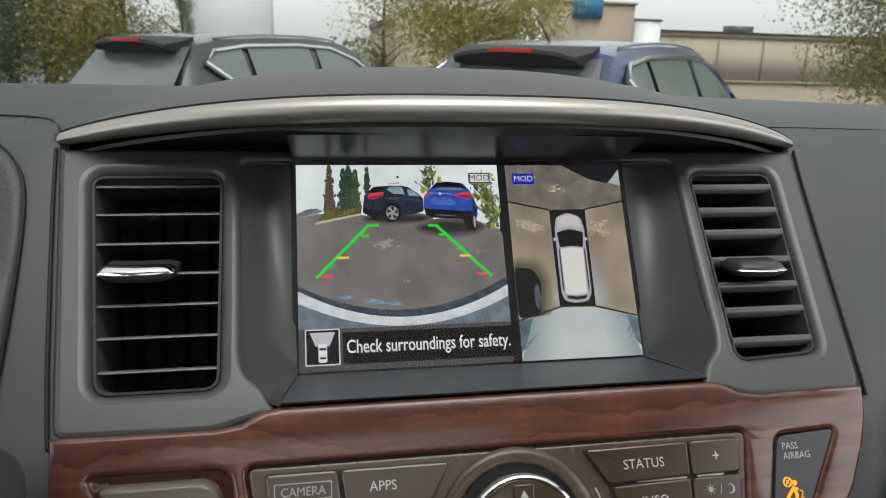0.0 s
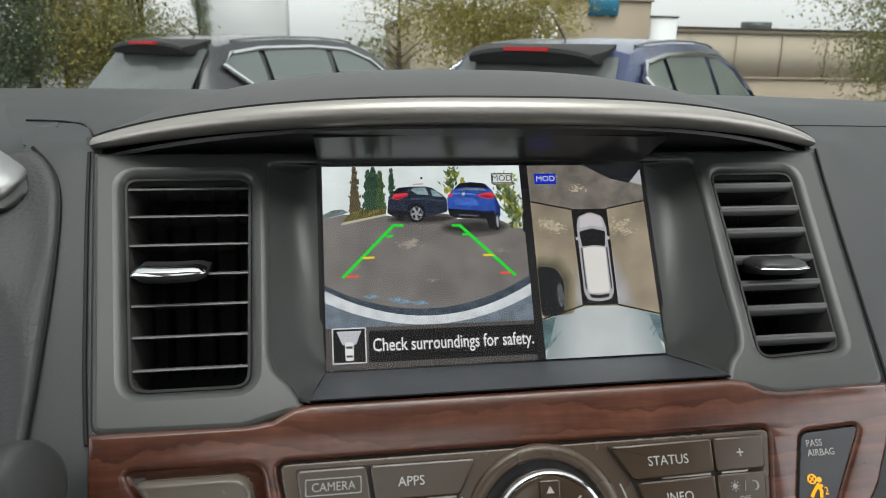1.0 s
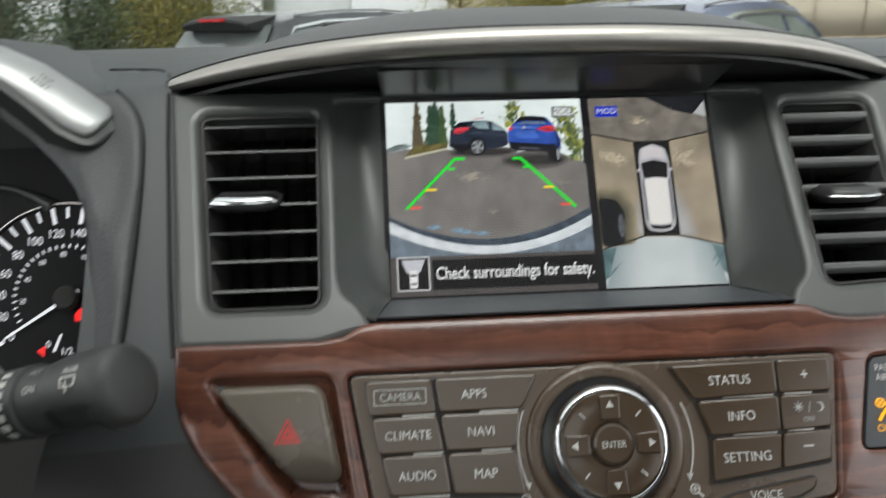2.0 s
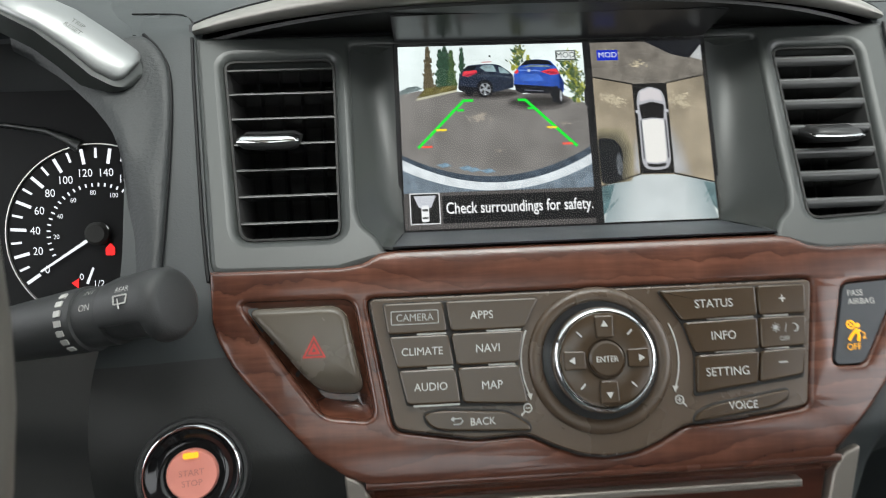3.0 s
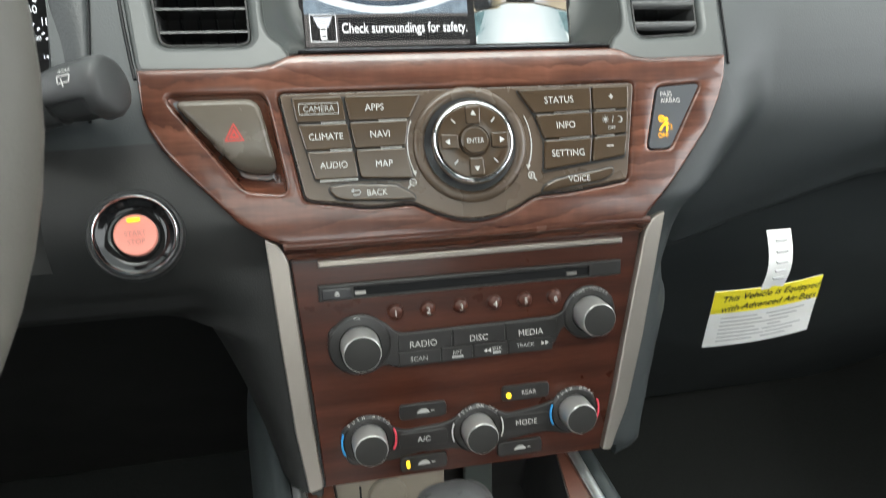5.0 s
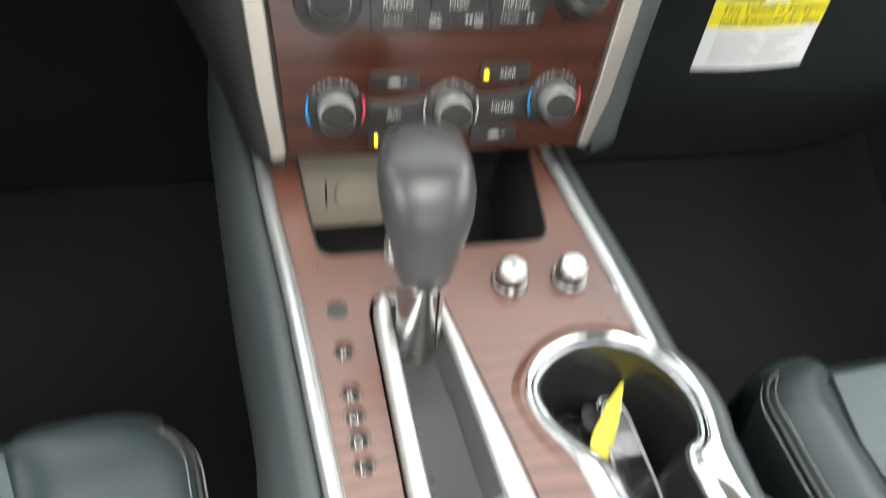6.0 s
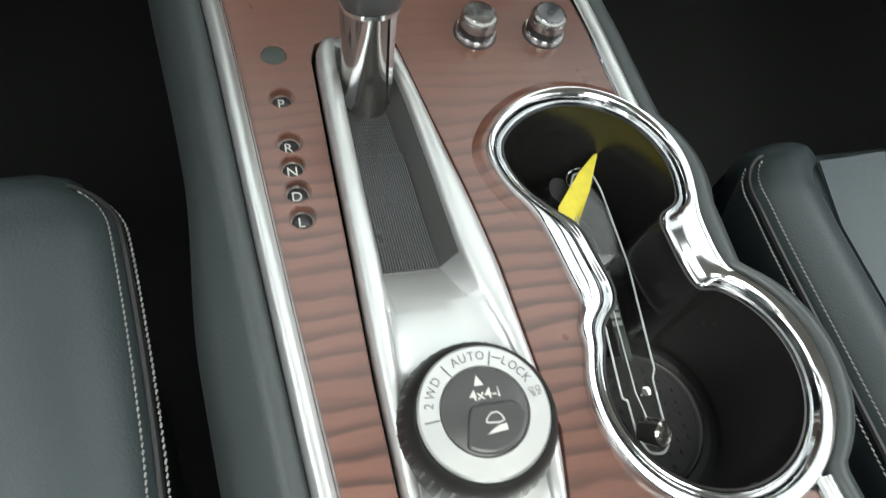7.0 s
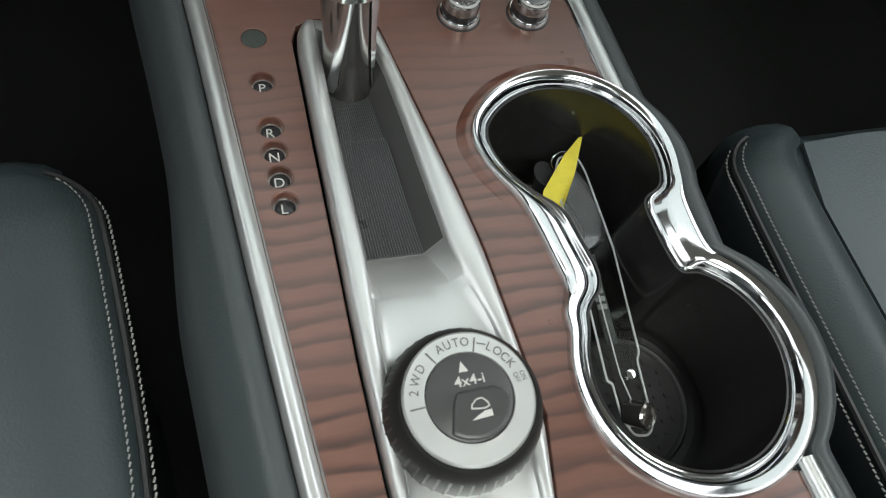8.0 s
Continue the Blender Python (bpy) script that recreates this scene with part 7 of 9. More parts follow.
    text("TRIP", m2 @ Matrix.Translation((0, 0.0022, 0)), 0.0026, M_INKBLACK, h, 1.0)
    text("RESET", m2 @ Matrix.Translation((0, -0.0022, 0)), 0.0026, M_INKBLACK, h, 1.0)


cluster()


def tag():
    t = thing("airbag_tag", (0.262, 0.262, 1.05), "white card tag with yellow header hanging on a strap", "paper tag")
    tl, tr, bl, br = Vector((0.206, 0.249, 1.012)), Vector((0.312, 0.262, 1.009)), Vector((0.218, 0.262, 0.947)), Vector((0.329, 0.275, 0.942))
    n = (tr - tl).cross(tl - bl).normalized()
    def g(u, v, o=0.0):
        return tl.lerp(tr, u).lerp(bl.lerp(br, u), v) + n * (o + 0.003 * math.sin(u * math.pi))
    sheet = lambda u0, u1, v0, v1, o, d: thick(grid(bm_new(), [[g(lerp(u0, u1, i / 8), lerp(v0, v1, j / 3), o) for i in range(9)] for j in range(4)]), d)
    part("card", sheet(0, 1, 0, 1, 0, 0.0004), M_CARD, t)
    head = part("header", sheet(0.0, 1.0, 0.0, 0.38, 0.0005, 0.0003), M_YELLOW, t, "yellow header strip")
    xa, ya = (tr - tl).normalized(), (tl - bl).normalized()
    for line, v, cap in (("This Vehicle is Equipped", 0.11, 0.0066), ("with Advanced Air Bags", 0.28, 0.0066)):
        p = g(0.5, v, 0.0012)
        m = Matrix((xa, n.cross(xa), n)).transposed().to_4x4()
        m.translation = p
        text(line, m, cap, M_INKBLACK, head, 1.08, bold=0.0001)
    for j in range(7):
        v = 0.46 + j * 0.07
        for u0, u1 in ((0.10, 0.42 + 0.05 * (j % 3)), (0.50 + 0.04 * (j % 2), 0.88 - 0.07 * (j % 4))):
            part("print_line", sheet(u0, u1, v, v + 0.022, 0.0007, 0.0002), M_PALEINK, t)
    s0, s1 = Vector((0.2450, 0.2605, 1.0560)), Vector((0.2660, 0.2605, 1.0560))
    e0, e1 = g(0.39, -0.02, 0.001), g(0.60, -0.02, 0.001)
    bm = grid(bm_new(), [[s0.lerp(s1, i / 3).lerp(e0.lerp(e1, i / 3), k) + Vector((0, -0.006 * math.sin(k * math.pi), 0)) for i in range(4)] for k in np.linspace(0, 1.08, 9)])
    st = part("strap", thick(bm, 0.0004), M_CARD, t, "white paper strap")
    for k in (0.15, 0.32, 0.5, 0.66, 0.82):
        a, b = s0.lerp(e0, k), s1.lerp(e1, k)
        o = Vector((0, -0.006 * math.sin(k * math.pi) - 0.0012, 0))
        part("print_line", sweep(bm_new(), [a.lerp(b, 0.3) + o, a.lerp(b, 0.75) + o], 0.0009, 5), M_PALEINK, st)


M_PALEINK = mat("pale_print", (0.42, 0.42, 0.42), 0.7)
tag()

# ---- screen: lit areas in flat layers ----
def lit(name, colour, vary=0.0, scale=300.0, k=1.0):
    return glow(name, colour, SCREEN * k, vary, scale)


def screen():
    s = thing("display_screen", (0, 0.333, 1.188), "lit colour display with camera pictures and a safety message", "display screen")
    part("backing", plate(box2(-0.0895, -0.0545, 0.0895, 0.0545), -0.006, -0.0004), M_GLOSS, s, m=PS)
    lay = lambda name, poly, z, material, parent=s, holes=(): part(name, plate(poly, z * 0.00012 - 0.0004, z * 0.00012, 0, holes, 0), material, parent, m=PS)
    rng = random.Random(5)
    # front camera view
    v = lay("front_view", box2(-0.0868, -0.0318, 0.0180, 0.0522), 1, lit("view_asphalt", (0.195, 0.182, 0.170), 0.26, 50))
    lay("view_sky", [(-0.0868, 0.0522), (-0.0868, 0.0240), (-0.0762, 0.0262), (-0.0549, 0.0254), (-0.0242, 0.0215), (0.0036, 0.0205), (0.0180, 0.0165), (0.0180, 0.0522)], 2, lit("view_sky", (0.80, 0.88, 0.86), 0.12, 40), v)
    lay("view_far_cars", [(-0.0868, 0.0240), (-0.0868, 0.0262), (-0.0820, 0.0285), (-0.0770, 0.0290), (-0.0740, 0.0275), (-0.0770, 0.0262)], 3, lit("view_far", (0.16, 0.20, 0.20), 0.5, 700), v)
    green, dkgreen, yel = lit("view_leaves", (0.062, 0.105, 0.040), 0.8, 900), lit("view_dark_leaves", (0.035, 0.075, 0.045), 0.8, 900), lit("view_yellow_leaves", (0.32, 0.33, 0.06), 0.7, 900)
    brown = lit("view_brown_leaves", (0.105, 0.085, 0.05), 0.7, 900)
    for x, w, y0, y1, g in ((-0.0703, 0.0034, 0.0265, 0.0524, brown), (-0.0634, 0.0030, 0.0275, 0.0500, dkgreen), (-0.0605, 0.0044, 0.0272, 0.0522, dkgreen), (-0.0570, 0.0030, 0.0275, 0.0490, green), (-0.0512, 0.0020, 0.0300, 0.0505, dkgreen)):
        bm = bm_new()
        # solid heart of the tree, ragged at the edge
        edge = [(y0 + (y1 - y0) * j / 18, w * max(0.12, (1 - j / 18) ** 0.5) * rng.uniform(0.55, 1.0)) for j in range(19)]
        slab(bm, ccw([(x - hw, min(y, 0.0521)) for y, hw in edge] + [(x + hw * rng.uniform(0.7, 1.1), min(y, 0.0521)) for y, hw in edge[::-1]]), 0.00030, 0.00034)
        for k in range(190):
            f = rng.random() ** 0.85
            y = lerp(y0, y1 - 0.0008, f)
            hw = w * max(0.10, (1 - f) ** 0.5) * (0.75 + 0.25 * math.sin(f * 23 + x * 900))
            cx, ang, ln = x + rng.uniform(-1, 1) * hw * 1.15, rng.uniform(1.1, 2.0), rng.uniform(0.0010, 0.0024)
            dx, dy = math.cos(ang) * ln, math.sin(ang) * ln
            top = min(0.0521, y + dy)
            slab(bm, ccw([(cx - 0.00045, y), (cx + 0.00045, y), (cx + dx * 0.6 + 0.0003, (y + top) / 2), (cx + dx, top), (cx + dx * 0.4 - 0.0005, (y + top) / 2)]), 0.00035 + k * 0.0000008, 0.00037 + k * 0.0000008)
        part("view_tree", bm, g, v, m=PS)
    for cx, cy, r, cnt, z0 in ((-0.0190, 0.0450, 0.0078, 60, 0.0385), (0.0095, 0.0400, 0.0085, 90, 0.0200), (0.0125, 0.0310, 0.0085, 110, 0.0200), (0.0135, 0.0240, 0.0070, 80, 0.0200)):
        leaves = [bm_new(), bm_new(), bm_new()]
        for j in range(16):
            px, py, q = min(0.0158, cx + rng.gauss(0, 0.30) * r), cy + rng.uniform(-0.9, 0.45) * r, r * rng.uniform(0.10, 0.20)
            slab(leaves[j % 3], ccw([(min(0.0179, px + q * rng.uniform(0.5, 1.3) * math.cos(a)), min(0.0521, py + 1.4 * q * rng.uniform(0.5, 1.3) * math.sin(a))) for a in np.linspace(0, 2 * math.pi, 11)[:-1]]), 0.00030 + j * 0.000002, 0.00032 + j * 0.000002)
        for k in range(cnt):
            a = rng.uniform(0.3, 2.84)
            l = r * rng.uniform(0.22, 0.55)
            x0, y0 = min(0.0172, cx + rng.gauss(0, 0.32) * r), cy + rng.uniform(-0.8, 0.7) * r
            x1, y1 = min(0.0179, x0 + l * math.cos(a)), min(0.0521, y0 + l * math.sin(a))
            d = Vector((y0 - y1, x1 - x0)).normalized() * r * 0.05
            z = 0.00036 + k * 0.0000006
            slab(leaves[(0, 1, 1, 2, 0)[k % 5]], ccw([(x0, y0), ((x0 + x1) / 2 + d.x, (y0 + y1) / 2 + d.y), (x1, y1), ((x0 + x1) / 2 - d.x, (y0 + y1) / 2 - d.y)]), z - 0.0002, z)
        for bm, g in zip(leaves, (yel, green, dkgreen)):
            part("view_bush", bm, g, v, m=PS)
    lay("view_bed", [(-0.0772, 0.0222), (-0.0549, 0.0262), (-0.0544, 0.0290), (-0.0720, 0.0278)], 4, lit("view_bed", (0.14, 0.12, 0.04), 0.7, 700), v)
    lay("view_kerb", [(-0.0778, 0.0205), (-0.0772, 0.0218), (-0.0549, 0.0262), (-0.0549, 0.0252), (-0.0762, 0.0208)], 5, lit("view_kerb", (0.50, 0.48, 0.36)), v)
    # the two parked cars as the lens sees them
    navy, blue, red, glassc, tyre = lit("view_navy", (0.022, 0.030, 0.050), 0.4, 300), lit("view_blue", (0.030, 0.085, 0.40), 0.35, 200), lit("view_tail", (0.75, 0.05, 0.07)), lit("view_glass", (0.26, 0.36, 0.38), 0.4, 400), lit("view_tyre", (0.012, 0.012, 0.014))
    rim = lit("view_rim", (0.32, 0.34, 0.36))
    black, lamp_dark = lit("view_black", (0.010, 0.011, 0.015)), lit("view_tail_dark", (0.35, 0.02, 0.05))
    for cx, cy, w, h in ((-0.0365, 0.0232, 0.0150, 0.0014), (-0.0090, 0.0180, 0.0150, 0.0022)):
        for q in range(5):
            lay("view_car_shadow", circle(cx, cy, w * (1.0 + 0.06 * (4 - q)), 28, h * (1.0 + 0.35 * (4 - q))), 2.2 + 0.2 * q, lit("view_shadow", tuple(lerp(0.14, 0.035, q / 4) * c for c in (1.0, 0.93, 0.88)), 0.2, 200), v)
    lay("view_car", rnd([(-0.0541, 0.0267), (-0.0532, 0.0337), (-0.0514, 0.0367), (-0.0485, 0.0399), (-0.0417, 0.0407), (-0.0337, 0.0407), (-0.0298, 0.0397), (-0.025, 0.0362), (-0.0226, 0.0335), (-0.0228, 0.0267), (-0.0308, 0.0249), (-0.0358, 0.0245), (-0.0426, 0.0257), (-0.0505, 0.0252)], 0.0010), 6, navy, v)
    lay("view_sill", rnd([(-0.0538, 0.0285), (-0.0425, 0.0269), (-0.0426, 0.0251), (-0.0486, 0.0237), (-0.0536, 0.0262)], 0.0005), 6.5, black, v)
    lay("view_rear_glass", rnd([(-0.0507, 0.0371), (-0.0485, 0.0397), (-0.0427, 0.0399), (-0.0444, 0.0375)], 0.0005), 7, black, v)
    lay("view_car_glass", rnd([(-0.0414, 0.0387), (-0.0397, 0.04), (-0.0337, 0.0401), (-0.032, 0.0359), (-0.038, 0.0363)], 0.0004), 7, glassc, v)
    lay("view_car_glass", rnd([(-0.031, 0.0391), (-0.0279, 0.0381), (-0.0245, 0.0347), (-0.0301, 0.0353)], 0.0004), 7, glassc, v)
    lay("view_roof_sheen", rnd([(-0.0477, 0.0401), (-0.0417, 0.0407), (-0.0337, 0.0407), (-0.0297, 0.0398), (-0.0337, 0.0403), (-0.0417, 0.0403)], 0.0003), 7, lit("view_sheen", (0.10, 0.13, 0.17), 0.4, 500), v)
    lay("view_door_sheen", rnd([(-0.042, 0.0345), (-0.0331, 0.0343), (-0.0233, 0.0327), (-0.0234, 0.0319), (-0.0332, 0.0333), (-0.0421, 0.0333)], 0.0003), 7, lit("view_door_sheen", (0.045, 0.060, 0.085), 0.5, 500), v)
    lay("view_tail_lamp", rnd([(-0.0514, 0.0342), (-0.0504, 0.0367), (-0.0431, 0.0372), (-0.043, 0.0357), (-0.0481, 0.0335)], 0.0005), 8, red, v)
    lay("view_tail_shade", rnd([(-0.0512, 0.0345), (-0.046, 0.0353), (-0.0433, 0.0361), (-0.0436, 0.0355), (-0.0481, 0.0337)], 0.0003), 8.5, lamp_dark, v)
    lay("view_arch", circle(-0.0391, 0.0264, 0.0047, 26, 0.0052), 7.6, black, v)
    lay("view_wheel", circle(-0.0391, 0.026, 0.0041, 26, 0.0046), 8, tyre, v)
    lay("view_rim", circle(-0.039, 0.026, 0.0031, 22, 0.0036), 9, rim, v)
    for k in range(5):
        a = k * 2 * math.pi / 5 + 0.3
        hub = Vector((-0.039, 0.026))
        lay("view_rim_gap", [tuple(hub + Vector((0.0009 * math.cos(a - 0.5), 0.0009 * math.sin(a - 0.5)))), tuple(hub + Vector((0.0029 * math.cos(a - 0.38), 0.0034 * math.sin(a - 0.38)))), tuple(hub + Vector((0.0029 * math.cos(a + 0.38), 0.0034 * math.sin(a + 0.38))))], 10, tyre, v)
    lay("view_wheel", circle(-0.0478, 0.0245, 0.0022, 18, 0.0020), 5.8, tyre, v)
    lay("view_car", rnd([(-0.0227, 0.0277), (-0.0224, 0.0342), (-0.0199, 0.0377), (-0.0156, 0.0417), (-0.0095, 0.0427), (-0.0016, 0.0417), (0.002, 0.0377), (0.004, 0.0327), (0.0056, 0.0287), (0.0051, 0.0232), (0.0025, 0.0217), (-0.0013, 0.0237), (-0.0189, 0.0257)], 0.0010), 10, blue, v)
    lay("view_bumper", rnd([(-0.0225, 0.0282), (-0.0011, 0.0261), (0.0021, 0.0267), (0.0018, 0.0172), (-0.0011, 0.0172), (-0.0024, 0.0222), (-0.0191, 0.0232), (-0.0219, 0.0249)], 0.0006), 12, black, v)
    lay("view_flank_shade", rnd([(0.002, 0.0375), (0.004, 0.0327), (0.0054, 0.0285), (0.0046, 0.0232), (0.0028, 0.0237), (0.003, 0.0317)], 0.0006), 11.8, lit("view_flank_shade", (0.014, 0.034, 0.16), 0.4, 300), v)
    lay("view_rear_glass", rnd([(-0.0186, 0.0389), (-0.0156, 0.0419), (-0.0096, 0.0425), (-0.0026, 0.0417), (0.0005, 0.0382), (-0.0018, 0.0393), (-0.0118, 0.0399)], 0.0006), 11, black, v)
    lay("view_sky_in_glass", rnd([(-0.0177, 0.0379), (-0.0118, 0.0395), (-0.0031, 0.0389), (-0.0012, 0.0377), (-0.0099, 0.0381)], 0.0004), 11.5, lit("view_glass_sky", (0.16, 0.21, 0.27), 0.5, 500), v)
    lay("view_hatch_light", rnd([(-0.0194, 0.0322), (-0.0174, 0.0341), (-0.0088, 0.0339), (-0.0056, 0.0305), (-0.0061, 0.0295), (-0.0183, 0.0301)], 0.0005), 11.6, lit("view_blue_light", (0.060, 0.150, 0.55), 0.35, 300), v)
    lay("view_shoulder", rnd([(-0.0196, 0.0367), (-0.0101, 0.0363), (-0.0071, 0.0359), (-0.0072, 0.0354), (-0.0101, 0.0357), (-0.0197, 0.0361)], 0.0003), 11.7, lit("view_shoulder", (0.13, 0.24, 0.66), 0.3, 500), v)
    lay("view_tail_lamp", rnd([(-0.0072, 0.0352), (-0.0021, 0.0366), (0.0019, 0.0367), (0.0032, 0.0337), (-0.0014, 0.0331)], 0.0005), 12, red, v)
    lay("view_tail_shade", rnd([(-0.0057, 0.0351), (-0.0012, 0.0353), (0.0025, 0.0345), (0.0026, 0.0338), (-0.0014, 0.0335)], 0.0003), 12.5, lamp_dark, v)
    lay("view_tail_lamp", rnd([(-0.0223, 0.0352), (-0.0202, 0.0369), (-0.0195, 0.0353), (-0.0212, 0.0342)], 0.0005), 12, red, v)
    lay("view_badge", circle(-0.0138, 0.036, 0.0008, 12), 12.5, lit("view_badge", (0.55, 0.60, 0.68)), v)
    lay("view_exhaust", rnd([(-0.017, 0.0249), (-0.0062, 0.0241), (-0.0062, 0.0235), (-0.017, 0.0243)], 0.0002), 12.6, lit("view_pipe", (0.13, 0.14, 0.17)), v)
    lay("view_wheel", circle(0.0028, 0.0205, 0.0017, 20, 0.0048), 13, tyre, v)
    lay("view_rim", circle(0.0033, 0.0205, 0.0007, 16, 0.0033), 13.5, rim, v)
    lay("view_mast_lamp", circle(-0.0353, 0.0455, 0.0006, 12), 3, black, v)
    lay("view_far_sign", [(-0.0401, 0.0423), (-0.0345, 0.0427), (-0.0346, 0.0419), (-0.0401, 0.0415)], 3, lit("view_far_sign", (0.62, 0.42, 0.42)), v)
    lay("view_side_car", [(0.0165, 0.0155), (0.0180, 0.0140), (0.0180, 0.0270), (0.0168, 0.0230)], 13, tyre, v)
    # pale worn patches on the asphalt
    patch = lit("view_patch", (0.40, 0.35, 0.29), 0.35, 500)
    for cx, cy, w in ((-0.0430, 0.0092, 0.0075), (-0.0410, 0.0112, 0.0055), (-0.0450, 0.0100, 0.0050), (-0.0705, -0.0010, 0.0035), (-0.0330, -0.0090, 0.0035), (0.0040, 0.0050, 0.0035)):
        bm = bm_new()
        for j in range(26):
            px, py, q = cx + rng.gauss(0, 0.42) * w, cy + rng.gauss(0, 0.15) * w, w * rng.uniform(0.04, 0.17)
            slab(bm, ccw([(px + q * rng.uniform(0.5, 1.2) * math.cos(a), py + 0.5 * q * rng.uniform(0.5, 1.2) * math.sin(a)) for a in np.linspace(0, 2 * math.pi, 9)[:-1]]), 0.00036 + j * 0.000001, 0.00038 + j * 0.000001)
        part("view_patch", bm, patch, v, m=PS)
    # own bumper at the bottom, bowed by the lens
    xs = np.linspace(-0.0868, 0.0180, 22)
    bow = lambda y0, ym, y1: [(float(x), (y0 * (1 - u) ** 2 + 2 * u * (1 - u) * (2 * ym - (y0 + y1) / 2) + y1 * u * u)) for x, u in ((x, (x + 0.0868) / 0.1048) for x in xs)]
    bottom = [(0.0180, -0.0318), (-0.0868, -0.0318)]
    lay("view_bumper_rim", bow(-0.0104, -0.0238, -0.0085) + bow(-0.0190, -0.0312, -0.0184)[::-1], 5, lit("view_rim_dark", (0.055, 0.075, 0.10), 0.5, 300), v)
    lay("view_lower_bumper", [(x, max(y, -0.0317)) for x, y in bow(-0.0150, -0.0300, -0.0150)] + bottom, 5.5, lit("view_low", (0.16, 0.20, 0.24), 0.3, 200), v)
    lay("view_white_bumper", bow(-0.0130, -0.0274, -0.0128) + [(x, max(y, -0.0317)) for x, y in bow(-0.0190, -0.0318, -0.0186)[::-1]], 6, lit("view_white", (0.68, 0.72, 0.74), 0.2, 120), v)
    for x0, y0 in ((-0.0560, -0.0185), (-0.0520, -0.0196), (-0.0440, -0.0205), (-0.0680, -0.0165)):
        lay("view_glint", [(x0, y0), (x0 + 0.0050, y0 + 0.0012), (x0 + 0.0082, y0 - 0.0008), (x0 + 0.0030, y0 - 0.0016)], 7, lit("view_glint", (0.20, 0.30, 0.38), 0.6, 900), v)
    # guide lines
    grn, yl, rd = lit("guide_green", (0.02, 0.80, 0.04)), lit("guide_yellow", (0.95, 0.70, 0.03)), lit("guide_red", (0.90, 0.10, 0.06))
    def stroke(name, a, b, w, z, material):
        a, b = Vector(a), Vector(b)
        d = (b - a).normalized()
        n = Vector((-d.y, d.x)) * w / 2
        lay(name, [tuple(a + n), tuple(a - n), tuple(b - n), tuple(b + n)], z, material, v)
    stroke("guide_line", (-0.0778, -0.0070), (-0.0514, 0.0195), 0.0015, 16, grn)
    stroke("guide_line", (-0.0518, 0.0193), (-0.0462, 0.0193), 0.0013, 17, grn)
    stroke("guide_line", (0.0102, -0.0086), (-0.0171, 0.0189), 0.0015, 16, grn)
    stroke("guide_line", (-0.0167, 0.0188), (-0.0212, 0.0188), 0.0013, 17, grn)
    stroke("guide_line", (-0.0555, 0.0138), (-0.0516, 0.0139), 0.0011, 17, grn)
    stroke("guide_line", (-0.0160, 0.0139), (-0.0124, 0.0139), 0.0011, 17, grn)
    stroke("guide_line", (-0.0676, 0.0028), (-0.0617, 0.0029), 0.0011, 17, yl)
    stroke("guide_line", (-0.0060, 0.0026), (-0.0004, 0.0025), 0.0011, 17, yl)
    stroke("guide_line", (-0.0760, -0.0065), (-0.0700, -0.0064), 0.0011, 17, rd)
    stroke("guide_line", (0.0022, -0.0070), (0.0078, -0.0071), 0.0011, 17, rd)
    frame_in = lambda x0, y0, x1, y1, w: (box2(x0, y0, x1, y1), (box2(x0 + w, y0 + w, x1 - w, y1 - w),))
    o, h = frame_in(0.0018, 0.0415, 0.0132, 0.0472, 0.0006)
    lay("mode_tile", o, 14, lit("tile_back", (0.75, 0.78, 0.76)), v)
    lay("mode_frame", o, 15, lit("tile_dark", (0.04, 0.05, 0.05)), v, h)
    text("MOD", on(PS, 0.0075, 0.0444, 0.0021), 0.0034, lit("tile_print", (0.04, 0.05, 0.05)), v, 1.0)
    # divider and message bar
    lay("bar_back", [(-0.0868, -0.0318), (0.0205, -0.0318), (0.0205, -0.0520), (-0.0868, -0.0520)], 1, lit("bar_grey", (0.085, 0.078, 0.075), 0.1))
    lay("divider", box2(0.0180, -0.0520, 0.0224, 0.0522), 1.5, lit("divider_grey", (0.012, 0.012, 0.013)))
    b = lay("message_box", box2(-0.0660, -0.0490, 0.0186, -0.0338, 0.0008), 2, lit("message_black", (0.008, 0.008, 0.009)))
    text("Check surroundings for safety.", on(PS, -0.0236, -0.0417, 0.0005), 0.0066, lit("message_white", (0.85, 0.85, 0.85)), b, 0.715, bold=0.0001)
    ib = lay("icon_tile", box2(-0.0838, -0.0492, -0.0673, -0.0318, 0.0005), 2, lit("icon_white", (0.72, 0.72, 0.72)))
    lay("icon_black", box2(-0.0832, -0.0486, -0.0679, -0.0324), 3, lit("icon_dark", (0.012, 0.012, 0.012)), ib)
    lay("icon_beam", [(-0.0816, -0.0334), (-0.0695, -0.0334), (-0.0722, -0.0400), (-0.0789, -0.0400)], 4, lit("icon_beam", (0.55, 0.56, 0.60)), ib)
    lay("icon_car", box2(-0.0776, -0.0478, -0.0735, -0.0388, 0.0012), 5, lit("icon_car", (0.82, 0.82, 0.82)), ib)
    for y0, y1 in ((-0.0420, -0.0408), (-0.0462, -0.0452)):
        lay("icon_glass", box2(-0.0771, y0, -0.0740, y1, 0.0003), 6, lit("icon_glass", (0.05, 0.05, 0.05)), ib)
    # view from above
    r = lay("top_view", box2(0.0224, -0.0520, 0.0866, 0.0520), 1, lit("top_sand", (0.34, 0.285, 0.205), 0.34, 38))
